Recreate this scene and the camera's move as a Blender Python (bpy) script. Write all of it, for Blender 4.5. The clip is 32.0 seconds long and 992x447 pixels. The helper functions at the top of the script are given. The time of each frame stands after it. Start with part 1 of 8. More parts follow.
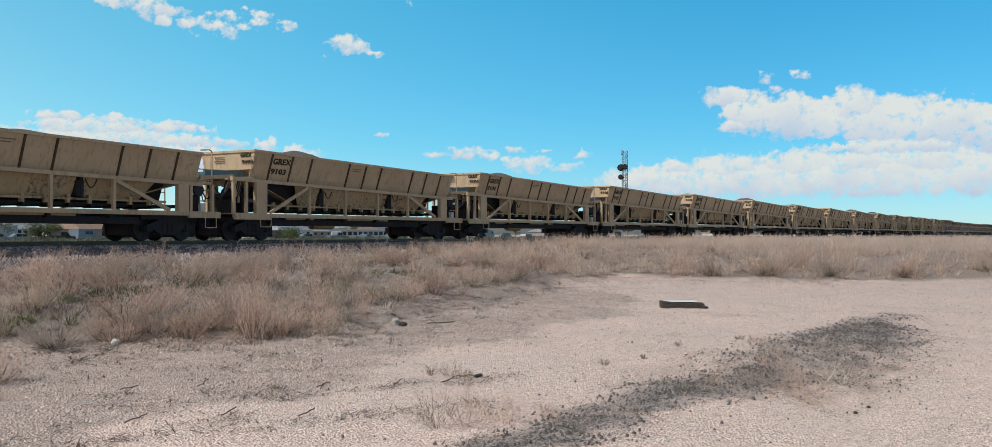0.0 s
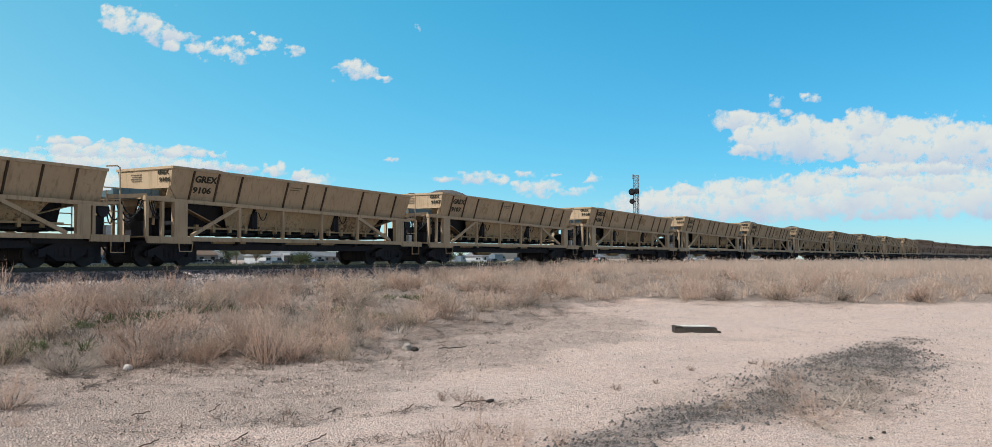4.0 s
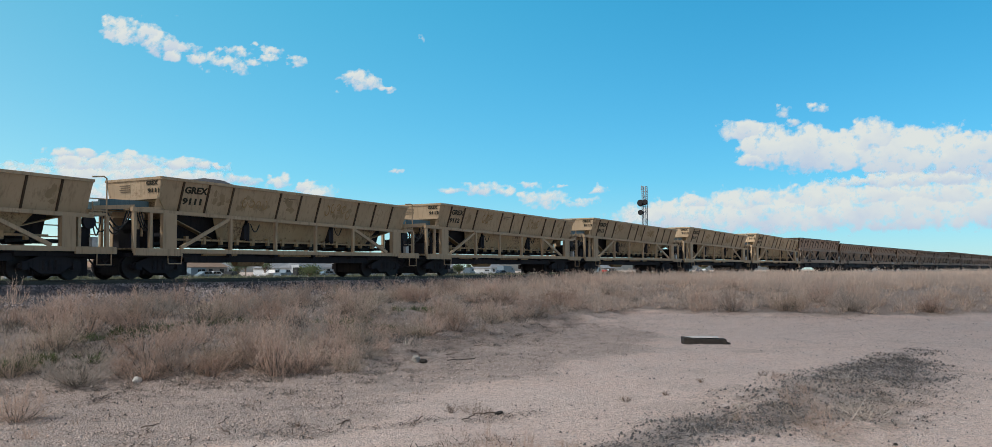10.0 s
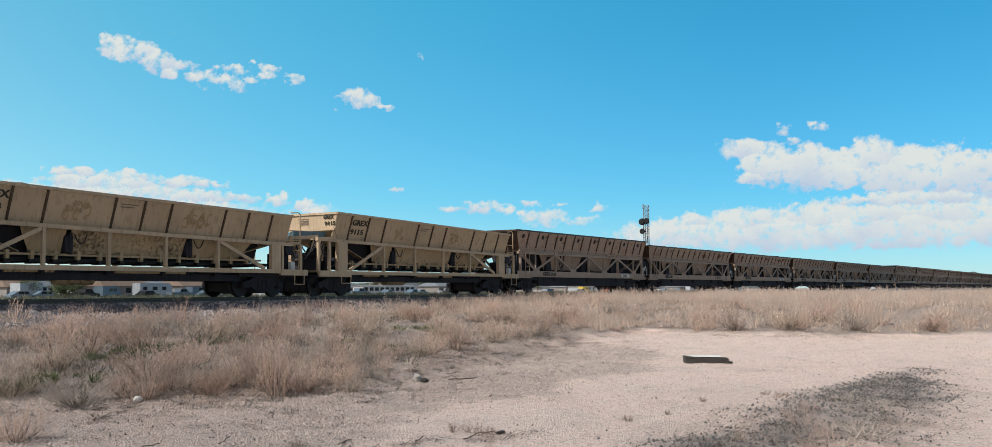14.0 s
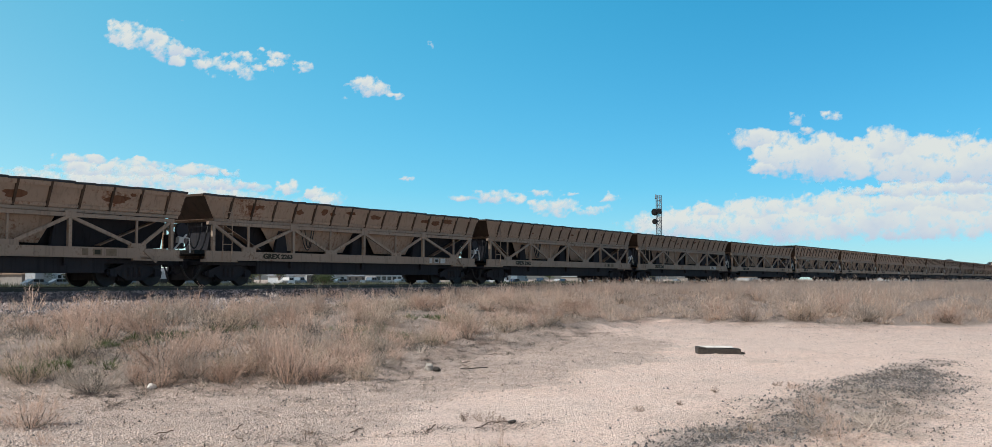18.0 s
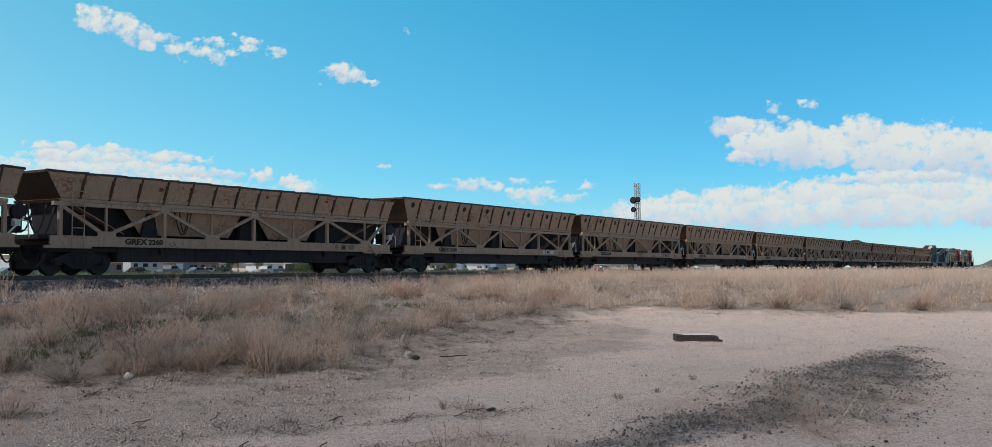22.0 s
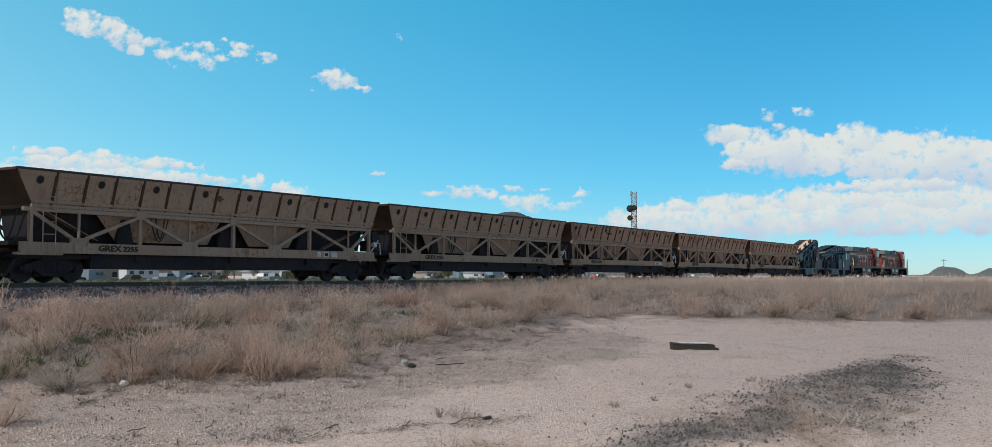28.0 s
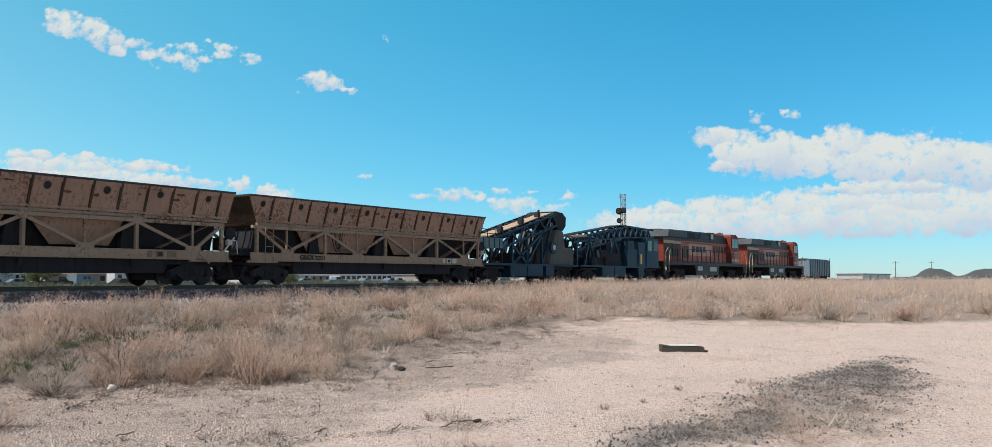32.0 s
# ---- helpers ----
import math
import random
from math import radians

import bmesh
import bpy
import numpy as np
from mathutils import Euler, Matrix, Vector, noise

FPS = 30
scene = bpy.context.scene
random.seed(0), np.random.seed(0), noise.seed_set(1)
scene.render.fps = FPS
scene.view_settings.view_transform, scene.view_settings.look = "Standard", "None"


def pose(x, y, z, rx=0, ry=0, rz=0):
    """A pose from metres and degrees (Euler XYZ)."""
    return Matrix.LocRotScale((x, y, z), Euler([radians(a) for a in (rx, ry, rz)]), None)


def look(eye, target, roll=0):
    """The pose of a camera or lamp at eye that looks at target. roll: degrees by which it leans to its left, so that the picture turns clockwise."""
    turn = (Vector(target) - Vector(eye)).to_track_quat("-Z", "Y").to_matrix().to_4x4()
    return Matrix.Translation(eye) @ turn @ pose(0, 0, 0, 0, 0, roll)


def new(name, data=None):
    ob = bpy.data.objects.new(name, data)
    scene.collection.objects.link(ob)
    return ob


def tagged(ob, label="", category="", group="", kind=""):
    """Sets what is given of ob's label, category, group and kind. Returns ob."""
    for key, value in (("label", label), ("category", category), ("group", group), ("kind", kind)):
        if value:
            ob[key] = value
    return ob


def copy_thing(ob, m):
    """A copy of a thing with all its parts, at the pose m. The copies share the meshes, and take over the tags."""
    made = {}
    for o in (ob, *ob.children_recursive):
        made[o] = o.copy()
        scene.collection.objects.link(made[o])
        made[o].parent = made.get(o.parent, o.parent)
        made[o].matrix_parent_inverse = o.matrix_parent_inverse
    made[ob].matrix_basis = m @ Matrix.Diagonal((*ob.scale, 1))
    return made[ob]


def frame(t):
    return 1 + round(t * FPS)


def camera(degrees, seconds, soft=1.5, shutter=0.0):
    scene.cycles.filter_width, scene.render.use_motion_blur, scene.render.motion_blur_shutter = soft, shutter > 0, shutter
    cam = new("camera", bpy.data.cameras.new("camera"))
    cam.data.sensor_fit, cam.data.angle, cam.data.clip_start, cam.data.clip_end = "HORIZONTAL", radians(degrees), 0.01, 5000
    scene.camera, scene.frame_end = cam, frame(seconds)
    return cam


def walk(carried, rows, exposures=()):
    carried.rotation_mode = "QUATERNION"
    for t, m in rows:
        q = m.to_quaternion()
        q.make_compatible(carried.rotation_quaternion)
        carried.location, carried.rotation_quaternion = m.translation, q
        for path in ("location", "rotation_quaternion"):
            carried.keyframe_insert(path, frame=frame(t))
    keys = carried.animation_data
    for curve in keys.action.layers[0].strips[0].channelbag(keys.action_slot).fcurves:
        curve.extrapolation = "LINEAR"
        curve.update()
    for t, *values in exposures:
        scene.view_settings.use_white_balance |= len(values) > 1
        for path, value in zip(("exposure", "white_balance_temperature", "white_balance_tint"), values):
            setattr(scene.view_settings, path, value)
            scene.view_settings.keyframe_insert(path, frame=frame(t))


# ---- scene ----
DIST = 28.5          # camera to the near side of the train
EYE = (0.0, 0.0, 1.6)
HEADING = -59.35     # the line of sight, from the square to the track
TRACK_Y, RAIL_Z = 30.0, 1.36

# seconds, turn to the left, tilt up, lean
SWAY = [
    (0.0, 0.00, 0.63, 0.00), (0.5, 0.03, 0.76, 0.09), (1.0, 0.14, 0.79, 0.12), (1.5, 0.17, 0.92, 0.05), (2.0, 0.36, 1.11, 0.01),
    (2.5, 0.57, 1.30, 0.03), (3.0, 0.66, 1.66, 0.13), (3.5, 0.58, 1.99, 0.13), (5.5, 0.87, 2.04, 0.16), (6.0, 0.91, 2.07, 0.10),
    (6.5, 1.03, 2.24, 0.10), (7.0, 1.29, 2.32, 0.20), (7.5, 1.44, 2.43, 0.34), (8.0, 1.59, 2.59, 0.36), (8.5, 1.87, 2.60, 0.25),
    (9.0, 1.96, 2.45, 0.21), (9.5, 1.74, 2.47, 0.27), (10.0, 1.15, 2.71, 0.28), (10.5, 1.27, 2.87, 0.28), (11.0, 1.55, 2.98, 0.27),
    (11.5, 1.63, 3.05, 0.25), (12.0, 1.81, 2.94, 0.35), (12.5, 1.34, 2.95, 0.40), (13.0, 1.09, 3.07, 0.36), (13.5, 1.01, 3.65, 0.35),
    (15.5, 1.93, 3.57, 0.24), (16.0, 1.96, 3.18, 0.09), (16.5, 1.68, 3.05, 0.07), (17.0, 1.71, 3.06, 0.11), (17.5, 2.07, 3.15, 0.15),
    (18.0, 1.93, 3.20, 0.04), (18.5, 1.31, 3.26, -0.03), (19.0, 1.58, 3.12, -0.07), (19.5, 1.68, 2.92, -0.12), (20.0, 1.51, 2.77, -0.16),
    (20.5, 1.48, 2.66, -0.17), (21.0, 1.36, 2.51, -0.12), (21.5, 1.09, 2.43, 0.06), (22.0, 0.73, 2.52, 0.11), (22.5, 0.69, 2.70, 0.05),
    (23.0, 0.73, 2.77, 0.03), (23.5, 0.64, 2.99, 0.07), (24.0, 0.77, 3.04, 0.03), (24.5, 0.73, 3.03, 0.01), (25.0, 0.70, 2.86, -0.09),
    (25.5, 0.44, 2.89, -0.19), (27.5, 0.53, 2.91, 0.06), (28.0, 0.53, 2.98, 0.01), (28.5, 0.49, 2.99, 0.06), (29.0, 0.44, 2.92, 0.11),
    (29.5, 0.19, 3.08, 0.10), (30.0, 0.20, 3.32, 0.03), (30.5, 0.25, 3.27, -0.01), (31.0, 0.09, 3.20, 0.05), (31.5, -0.03, 3.09, 0.12),
    (32.0, -0.07, 3.14, 0.15),
]
cam = camera(52.81, 32.0, soft=0.7)
walk(cam, [(t, pose(*EYE, 90 + p, r, HEADING + y)) for t, y, p, r in SWAY], exposures=[(0.0, 0.0), (32.0, 0.0)])

# ---- sky and sun ----
SUN_TURN, SUN_HEIGHT = -70.0, 49.0     # from the square to the track towards its near end
sx, sy, sz = (math.sin(radians(SUN_TURN)) * math.cos(radians(SUN_HEIGHT)),
              math.cos(radians(SUN_TURN)) * math.cos(radians(SUN_HEIGHT)), math.sin(radians(SUN_HEIGHT)))
world = bpy.data.worlds.new("sky")
scene.world = world
world.use_nodes = True
wn = world.node_tree
wn.nodes.clear()
sky = wn.nodes.new("ShaderNodeTexSky")
sky.sky_type = "NISHITA"
sky.sun_disc = False
sky.sun_elevation = radians(SUN_HEIGHT)
sky.sun_rotation = radians(SUN_TURN)
sky.altitude, sky.air_density, sky.dust_density, sky.ozone_density = 1500, 1.0, 0.25, 1.6
tint = wn.nodes.new("ShaderNodeMix")
tint.data_type, tint.blend_type = "RGBA", "MULTIPLY"
tint.inputs[0].default_value = 1.0
where = wn.nodes.new("ShaderNodeTexCoord")
height = wn.nodes.new("ShaderNodeSeparateXYZ")
wn.links.new(where.outputs["Generated"], height.inputs[0])
haze = wn.nodes.new("ShaderNodeValToRGB")
haze.color_ramp.elements[0].position, haze.color_ramp.elements[0].color = 0.0, (0.62, 0.88, 1.14, 1)
haze.color_ramp.elements[1].position, haze.color_ramp.elements[1].color = 0.29, (0.245, 1.36, 1.50, 1)
for place, tone in ((0.09, (0.38, 1.03, 1.24, 1)), (0.6, (0.95, 1.0, 0.86, 1)), (1.0, (1.0, 1.0, 0.84, 1))):
    haze.color_ramp.elements.new(place).color = tone
wn.links.new(height.outputs[2], haze.inputs[0])
ahead = wn.nodes.new("ShaderNodeVectorMath")      # the sky pales away from the clear quarter ahead
ahead.operation = "DOT_PRODUCT"
ahead.inputs[1].default_value = (math.cos(radians(4.0)), math.sin(radians(4.0)), 0)
wn.links.new(where.outputs["Generated"], ahead.inputs[0])
clear = wn.nodes.new("ShaderNodeMapRange")
clear.interpolation_type = "SMOOTHSTEP"
clear.inputs[1].default_value, clear.inputs[2].default_value = -0.45, 0.94
wn.links.new(ahead.outputs["Value"], clear.inputs[0])
pale = wn.nodes.new("ShaderNodeMix")
pale.data_type = "RGBA"
pale.inputs[6].default_value = (1.02, 1.0, 0.92, 1)
wn.links.new(clear.outputs[0], pale.inputs[0])
wn.links.new(haze.outputs[0], pale.inputs[7])
side = wn.nodes.new("ShaderNodeVectorMath")      # milky cyan light low over the near end of the line
side.operation = "DOT_PRODUCT"
side.inputs[1].default_value = (0.30, 0.92, 0.25)
wn.links.new(where.outputs["Generated"], side.inputs[0])
low_side = wn.nodes.new("ShaderNodeMapRange")
low_side.interpolation_type = "SMOOTHSTEP"
low_side.inputs[1].default_value, low_side.inputs[2].default_value = 0.55, 1.0
wn.links.new(side.outputs["Value"], low_side.inputs[0])
milky = wn.nodes.new("ShaderNodeMix")
milky.data_type, milky.blend_type = "RGBA", "MULTIPLY"
milky.inputs[7].default_value = (1.42, 1.24, 1.15, 1)
wn.links.new(low_side.outputs[0], milky.inputs[0])
wn.links.new(pale.outputs[2], milky.inputs[6])
wn.links.new(milky.outputs[2], tint.inputs[7])
toward = wn.nodes.new("ShaderNodeVectorMath")      # brighter and whiter towards the sun
toward.operation = "DOT_PRODUCT"
toward.inputs[1].default_value = (sx, sy, sz)
wn.links.new(where.outputs["Generated"], toward.inputs[0])
near_sun = wn.nodes.new("ShaderNodeMapRange")
near_sun.interpolation_type = "SMOOTHSTEP"
near_sun.inputs[1].default_value, near_sun.inputs[2].default_value = -0.40, 0.42
wn.links.new(toward.outputs["Value"], near_sun.inputs[0])
glow = wn.nodes.new("ShaderNodeMix")
glow.data_type, glow.blend_type = "RGBA", "MULTIPLY"
glow.inputs[7].default_value = (2.1, 1.55, 1.25, 1)
wn.links.new(near_sun.outputs[0], glow.inputs[0])
bg = wn.nodes.new("ShaderNodeBackground")
bg.inputs[1].default_value = 0.094
wo = wn.nodes.new("ShaderNodeOutputWorld")
wn.links.new(sky.outputs[0], tint.inputs[6])
wn.links.new(tint.outputs[2], glow.inputs[6])
wn.links.new(glow.outputs[2], bg.inputs[0])
wn.links.new(bg.outputs[0], wo.inputs[0])
sun = new("sun", bpy.data.lights.new("sun", "SUN"))
sun.data.energy, sun.data.angle, sun.data.color = 4.6, radians(0.53), (1.0, 0.968, 0.91)
sun.matrix_world = look((0, 0, 60), (-sx, -sy, 60 - sz))


# ---- materials ----
def nodes_of(name):
    m = bpy.data.materials.new(name)
    m.use_nodes = True
    nt = m.node_tree
    return m, nt, nt.nodes["Principled BSDF"]


def add(nt, kind, **values):
    n = nt.nodes.new(kind)
    for key, value in values.items():
        n.inputs[key].default_value = value
    return n


def mixed(nt, a, b, fac, blend="MIX"):
    m = nt.nodes.new("ShaderNodeMix")
    m.data_type, m.blend_type = "RGBA", blend
    for slot, value in ((6, a), (7, b), (0, fac)):
        if isinstance(value, bpy.types.NodeSocket):
            nt.links.new(value, m.inputs[slot])
        elif slot == 0:
            m.inputs[0].default_value = value
        else:
            m.inputs[slot].default_value = (*value, 1)
    return m.outputs[2]


def ramp(nt, socket, lo, hi):
    r = nt.nodes.new("ShaderNodeMapRange")
    r.inputs[1].default_value, r.inputs[2].default_value = lo, hi
    nt.links.new(socket, r.inputs[0])
    return r.outputs[0]


def coords(nt, scale=(1, 1, 1), world_space=False):
    """Object coordinates, shifted for each object so that copies differ."""
    tc = nt.nodes.new("ShaderNodeTexCoord")
    geo = nt.nodes.new("ShaderNodeNewGeometry")
    mp = nt.nodes.new("ShaderNodeMapping")
    mp.inputs[3].default_value = scale
    if world_space:
        nt.links.new(geo.outputs[0], mp.inputs[0])
    else:
        info = nt.nodes.new("ShaderNodeObjectInfo")
        mul = nt.nodes.new("ShaderNodeMath")
        mul.operation = "MULTIPLY"
        mul.inputs[1].default_value = 57.0
        nt.links.new(info.outputs["Random"], mul.inputs[0])
        nt.links.new(tc.outputs["Object"], mp.inputs[0])
        nt.links.new(mul.outputs[0], mp.inputs[1])
    return mp.outputs[0]


def noise_of(nt, vec, scale, detail=5, rough=0.6):
    n = add(nt, "ShaderNodeTexNoise", Scale=scale, Detail=detail, Roughness=rough)
    nt.links.new(vec, n.inputs[0])
    return n.outputs[0]


def bumped(nt, bsdf, height, strength, distance=0.02):
    b = nt.nodes.new("ShaderNodeBump")
    b.inputs["Strength"].default_value, b.inputs["Distance"].default_value = strength, distance
    nt.links.new(height, b.inputs["Height"])
    nt.links.new(b.outputs[0], bsdf.inputs["Normal"])


def painted(name, colour, worn, rust, rough=0.55, wear=0.5, rust_at=0.66, metal=0.0):
    """Weathered paint: broad fading, dust, rust patches and down-running streaks."""
    m, nt, b = nodes_of(name)
    v = coords(nt)
    big = noise_of(nt, v, 0.55, 4)
    fine = noise_of(nt, v, 9.0, 6)
    streak = noise_of(nt, coords(nt, (5.0, 5.0, 0.35)), 1.6, 5)
    c = mixed(nt, colour, worn, ramp(nt, big, 0.36, 0.66))
    c = mixed(nt, c, tuple(x * 0.62 for x in colour), ramp(nt, streak, 0.52, 0.78))
    both = nt.nodes.new("ShaderNodeMath")
    both.operation = "ADD"
    nt.links.new(fine, both.inputs[0])
    nt.links.new(big, both.inputs[1])
    c = mixed(nt, c, rust, ramp(nt, both.outputs[0], rust_at * 2 - 0.16, rust_at * 2 + 0.08))
    nt.links.new(c, b.inputs["Base Color"])
    b.inputs["Roughness"].default_value = rough
    b.inputs["Metallic"].default_value = metal
    b.inputs["Specular IOR Level"].default_value = 0.15
    bumped(nt, b, fine, 0.25, 0.01)
    return m


def rough_stuff(name, a, b_, scale=3.0, rough=0.95, bump=0.5, fine=40.0, world_space=True):
    m, nt, b = nodes_of(name)
    v = coords(nt, world_space=world_space)
    n1, n2 = noise_of(nt, v, scale, 5), noise_of(nt, v, fine, 4, 0.7)
    c = mixed(nt, a, b_, ramp(nt, n1, 0.3, 0.7))
    c = mixed(nt, c, tuple(x * 0.5 for x in a), ramp(nt, n2, 0.5, 0.85))
    nt.links.new(c, b.inputs["Base Color"])
    b.inputs["Roughness"].default_value = rough
    bumped(nt, b, n2, bump, 0.02)
    return m


def pieces(name, a, b_, dark, rough=0.9):
    """For many loose pieces in one mesh: each island its own shade."""
    m, nt, b = nodes_of(name)
    geo = nt.nodes.new("ShaderNodeNewGeometry")
    isl = geo.outputs["Random Per Island"]
    patch = noise_of(nt, geo.outputs[0], 0.45, 3)
    c = mixed(nt, a, b_, isl)
    c = mixed(nt, c, dark, ramp(nt, patch, 0.45, 0.72))
    nt.links.new(c, b.inputs["Base Color"])
    b.inputs["Roughness"].default_value = rough
    return m


def straw(name, a, b_, green=None, grey=None):
    """Dry stalks: thin, partly letting light through; each plant has its own tone."""
    m, nt, b = nodes_of(name)
    geo = nt.nodes.new("ShaderNodeNewGeometry")
    isl = geo.outputs["Random Per Island"]
    tone = nt.nodes.new("ShaderNodeAttribute")
    tone.attribute_name = "tone"
    own = nt.nodes.new("ShaderNodeMath")
    own.operation = "MULTIPLY_ADD"
    nt.links.new(isl, own.inputs[0])
    own.inputs[1].default_value = 0.45
    nt.links.new(tone.outputs["Fac"], own.inputs[2])
    patch = noise_of(nt, geo.outputs[0], 0.35, 3)
    c = mixed(nt, tuple(x * 0.62 for x in a), b_, ramp(nt, own.outputs[0], 0.05, 1.05))
    c = mixed(nt, c, tuple(x * y for x, y in zip(a, (0.80, 0.74, 0.70))), ramp(nt, patch, 0.5, 0.75))
    if grey:
        c = mixed(nt, c, grey, ramp(nt, tone.outputs["Fac"], 0.34, 0.12))
    if green:
        c = mixed(nt, c, green, ramp(nt, isl, 0.93, 0.95))
    nt.links.new(c, b.inputs["Base Color"])
    b.inputs["Roughness"].default_value = 0.85
    tr = nt.nodes.new("ShaderNodeBsdfTranslucent")
    nt.links.new(c, tr.inputs[0])
    mx = nt.nodes.new("ShaderNodeMixShader")
    mx.inputs[0].default_value = 0.36
    nt.links.new(b.outputs[0], mx.inputs[1])
    nt.links.new(tr.outputs[0], mx.inputs[2])
    nt.links.new(mx.outputs[0], nt.nodes["Material Output"].inputs[0])
    return m


def plain(name, colour, rough=0.5, metal=0.0):
    m, nt, b = nodes_of(name)
    v = coords(nt)
    n = noise_of(nt, v, 6.0, 5)
    c = mixed(nt, colour, tuple(x * 0.6 for x in colour), ramp(nt, n, 0.4, 0.75))
    nt.links.new(c, b.inputs["Base Color"])
    b.inputs["Roughness"].default_value, b.inputs["Metallic"].default_value = rough, metal
    return m


TAN = painted("tan_paint", (0.445, 0.33, 0.215), (0.52, 0.395, 0.265), (0.29, 0.185, 0.11), rust_at=0.67)
TAN_DARK = painted("tan_paint_dirty", (0.40, 0.30, 0.18), (0.48, 0.36, 0.22), (0.12, 0.08, 0.05), rust_at=0.60)
# ribs near-black, far darker than the tan sheets they stand on
RIB = painted("near_black_rib", (0.06, 0.042, 0.028), (0.10, 0.07, 0.045), (0.07, 0.04, 0.02))
BROWN = painted("brown_paint", (0.345, 0.25, 0.19), (0.41, 0.305, 0.235), (0.19, 0.08, 0.04), rough=0.65, rust_at=0.61)
BROWN_RED = painted("rusted_brown_paint", (0.36, 0.235, 0.18), (0.43, 0.30, 0.235), (0.15, 0.075, 0.05), rough=0.7, rust_at=0.58)
FRAME_RED = painted("rusted_brown_frame", (0.31, 0.23, 0.17), (0.38, 0.295, 0.225), (0.12, 0.065, 0.04), rough=0.7, rust_at=0.6)
# dark ribs and port rims; on the end sheets it paints grime and shade
BROWN_RIB_END_SHADE = painted("brown_rib_end_shade", (0.055, 0.038, 0.028), (0.09, 0.06, 0.042), (0.10, 0.05, 0.03))
RIM = painted("worn_dark_rim", (0.045, 0.045, 0.05), (0.07, 0.07, 0.075), (0.10, 0.06, 0.04))
BROWN_FRAME = painted("brown_frame", (0.305, 0.235, 0.185), (0.365, 0.29, 0.23), (0.16, 0.09, 0.05), rough=0.65, rust_at=0.62)
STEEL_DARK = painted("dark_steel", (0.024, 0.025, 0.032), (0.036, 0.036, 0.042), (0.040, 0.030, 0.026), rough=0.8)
WHEEL = plain("wheel_steel", (0.024, 0.024, 0.029), 0.7, 0.2)
RAIL = plain("rail_steel", (0.09, 0.07, 0.06), 0.4, 0.7)
HOSE = plain("black_rubber", (0.015, 0.015, 0.016), 0.6)
INK = plain("black_lettering", (0.025, 0.022, 0.009), 0.7)
INK_FADED = plain("faded_lettering", (0.20, 0.15, 0.10), 0.8)
PALE = plain("pale_panel", (0.55, 0.56, 0.55), 0.6)
OCHRE = painted("ochre_scrawl", (0.335, 0.245, 0.15), (0.40, 0.30, 0.185), (0.27, 0.18, 0.10), rough=0.8)
SCRAWL = painted("orange_scrawl", (0.33, 0.20, 0.085), (0.39, 0.26, 0.13), (0.27, 0.18, 0.10), rough=0.8)
RUSTY = painted("rust_patch", (0.13, 0.06, 0.035), (0.2, 0.1, 0.06), (0.06, 0.03, 0.02), rough=0.9)
LOAD = rough_stuff("crushed_stone_load", (0.085, 0.085, 0.09), (0.13, 0.125, 0.12), 2.0, bump=0.9, fine=14, world_space=False)
BLUE = painted("machine_blue", (0.010, 0.032, 0.062), (0.016, 0.046, 0.085), (0.02, 0.02, 0.02), rough=0.45)
BLUE_GREY = painted("machine_blue_grey", (0.10, 0.17, 0.20), (0.14, 0.21, 0.24), (0.05, 0.05, 0.05), rough=0.5)
GREY = painted("machine_grey", (0.016, 0.018, 0.021), (0.030, 0.031, 0.033), (0.06, 0.05, 0.04), rough=0.6)
ENGINE_GREY = painted("engine_grey", (0.075, 0.08, 0.078), (0.11, 0.112, 0.105), (0.05, 0.045, 0.04), rough=0.6)
BELT = rough_stuff("conveyor_belt", (0.42, 0.30, 0.20), (0.5, 0.37, 0.26), 4.0, bump=0.2, world_space=False)
ORANGE = painted("locomotive_orange", (0.19, 0.036, 0.026), (0.23, 0.052, 0.038), (0.10, 0.025, 0.02), rough=0.5, rust_at=0.60)
FADED_ORANGE = painted("faded_orange", (0.38, 0.14, 0.11), (0.44, 0.20, 0.16), (0.24, 0.07, 0.05), rough=0.6, rust_at=0.62)
PINK_CREAM = painted("pink_cream", (0.50, 0.30, 0.25), (0.58, 0.38, 0.32), (0.36, 0.15, 0.12), rough=0.6)
CREAM = plain("cream_stripe", (0.50, 0.38, 0.22), 0.5)
BLACK = painted("locomotive_black", (0.018, 0.018, 0.02), (0.03, 0.03, 0.032), (0.03, 0.025, 0.02), rough=0.45)
ROOF_GREY = painted("locomotive_roof", (0.045, 0.055, 0.066), (0.08, 0.09, 0.10), (0.03, 0.03, 0.03), rough=0.5)
WINDOW = plain("dark_glass", (0.02, 0.025, 0.03), 0.08)
WHITE = plain("white_enamel", (0.43, 0.47, 0.50), 0.35)
YELLOW = plain("yellow_enamel", (0.75, 0.52, 0.03), 0.4)
RED = plain("red_enamel", (0.45, 0.05, 0.04), 0.4)
SLATE = plain("blue_grey_enamel", (0.14, 0.20, 0.25), 0.4)
STUCCO = rough_stuff("grey_stucco", (0.20, 0.19, 0.18), (0.26, 0.245, 0.225), 1.0, bump=0.3)
SHINGLE = rough_stuff("brown_shingle", (0.15, 0.105, 0.075), (0.21, 0.15, 0.11), 1.5, bump=0.5)
GREY_ROOF = rough_stuff("grey_shingle", (0.13, 0.15, 0.17), (0.20, 0.215, 0.235), 1.5, bump=0.5)
GALVANISED = plain("galvanised_steel", (0.45, 0.47, 0.49), 0.4, 0.6)
MAST = plain("mast_steel", (0.26, 0.30, 0.34), 0.5, 0.2)
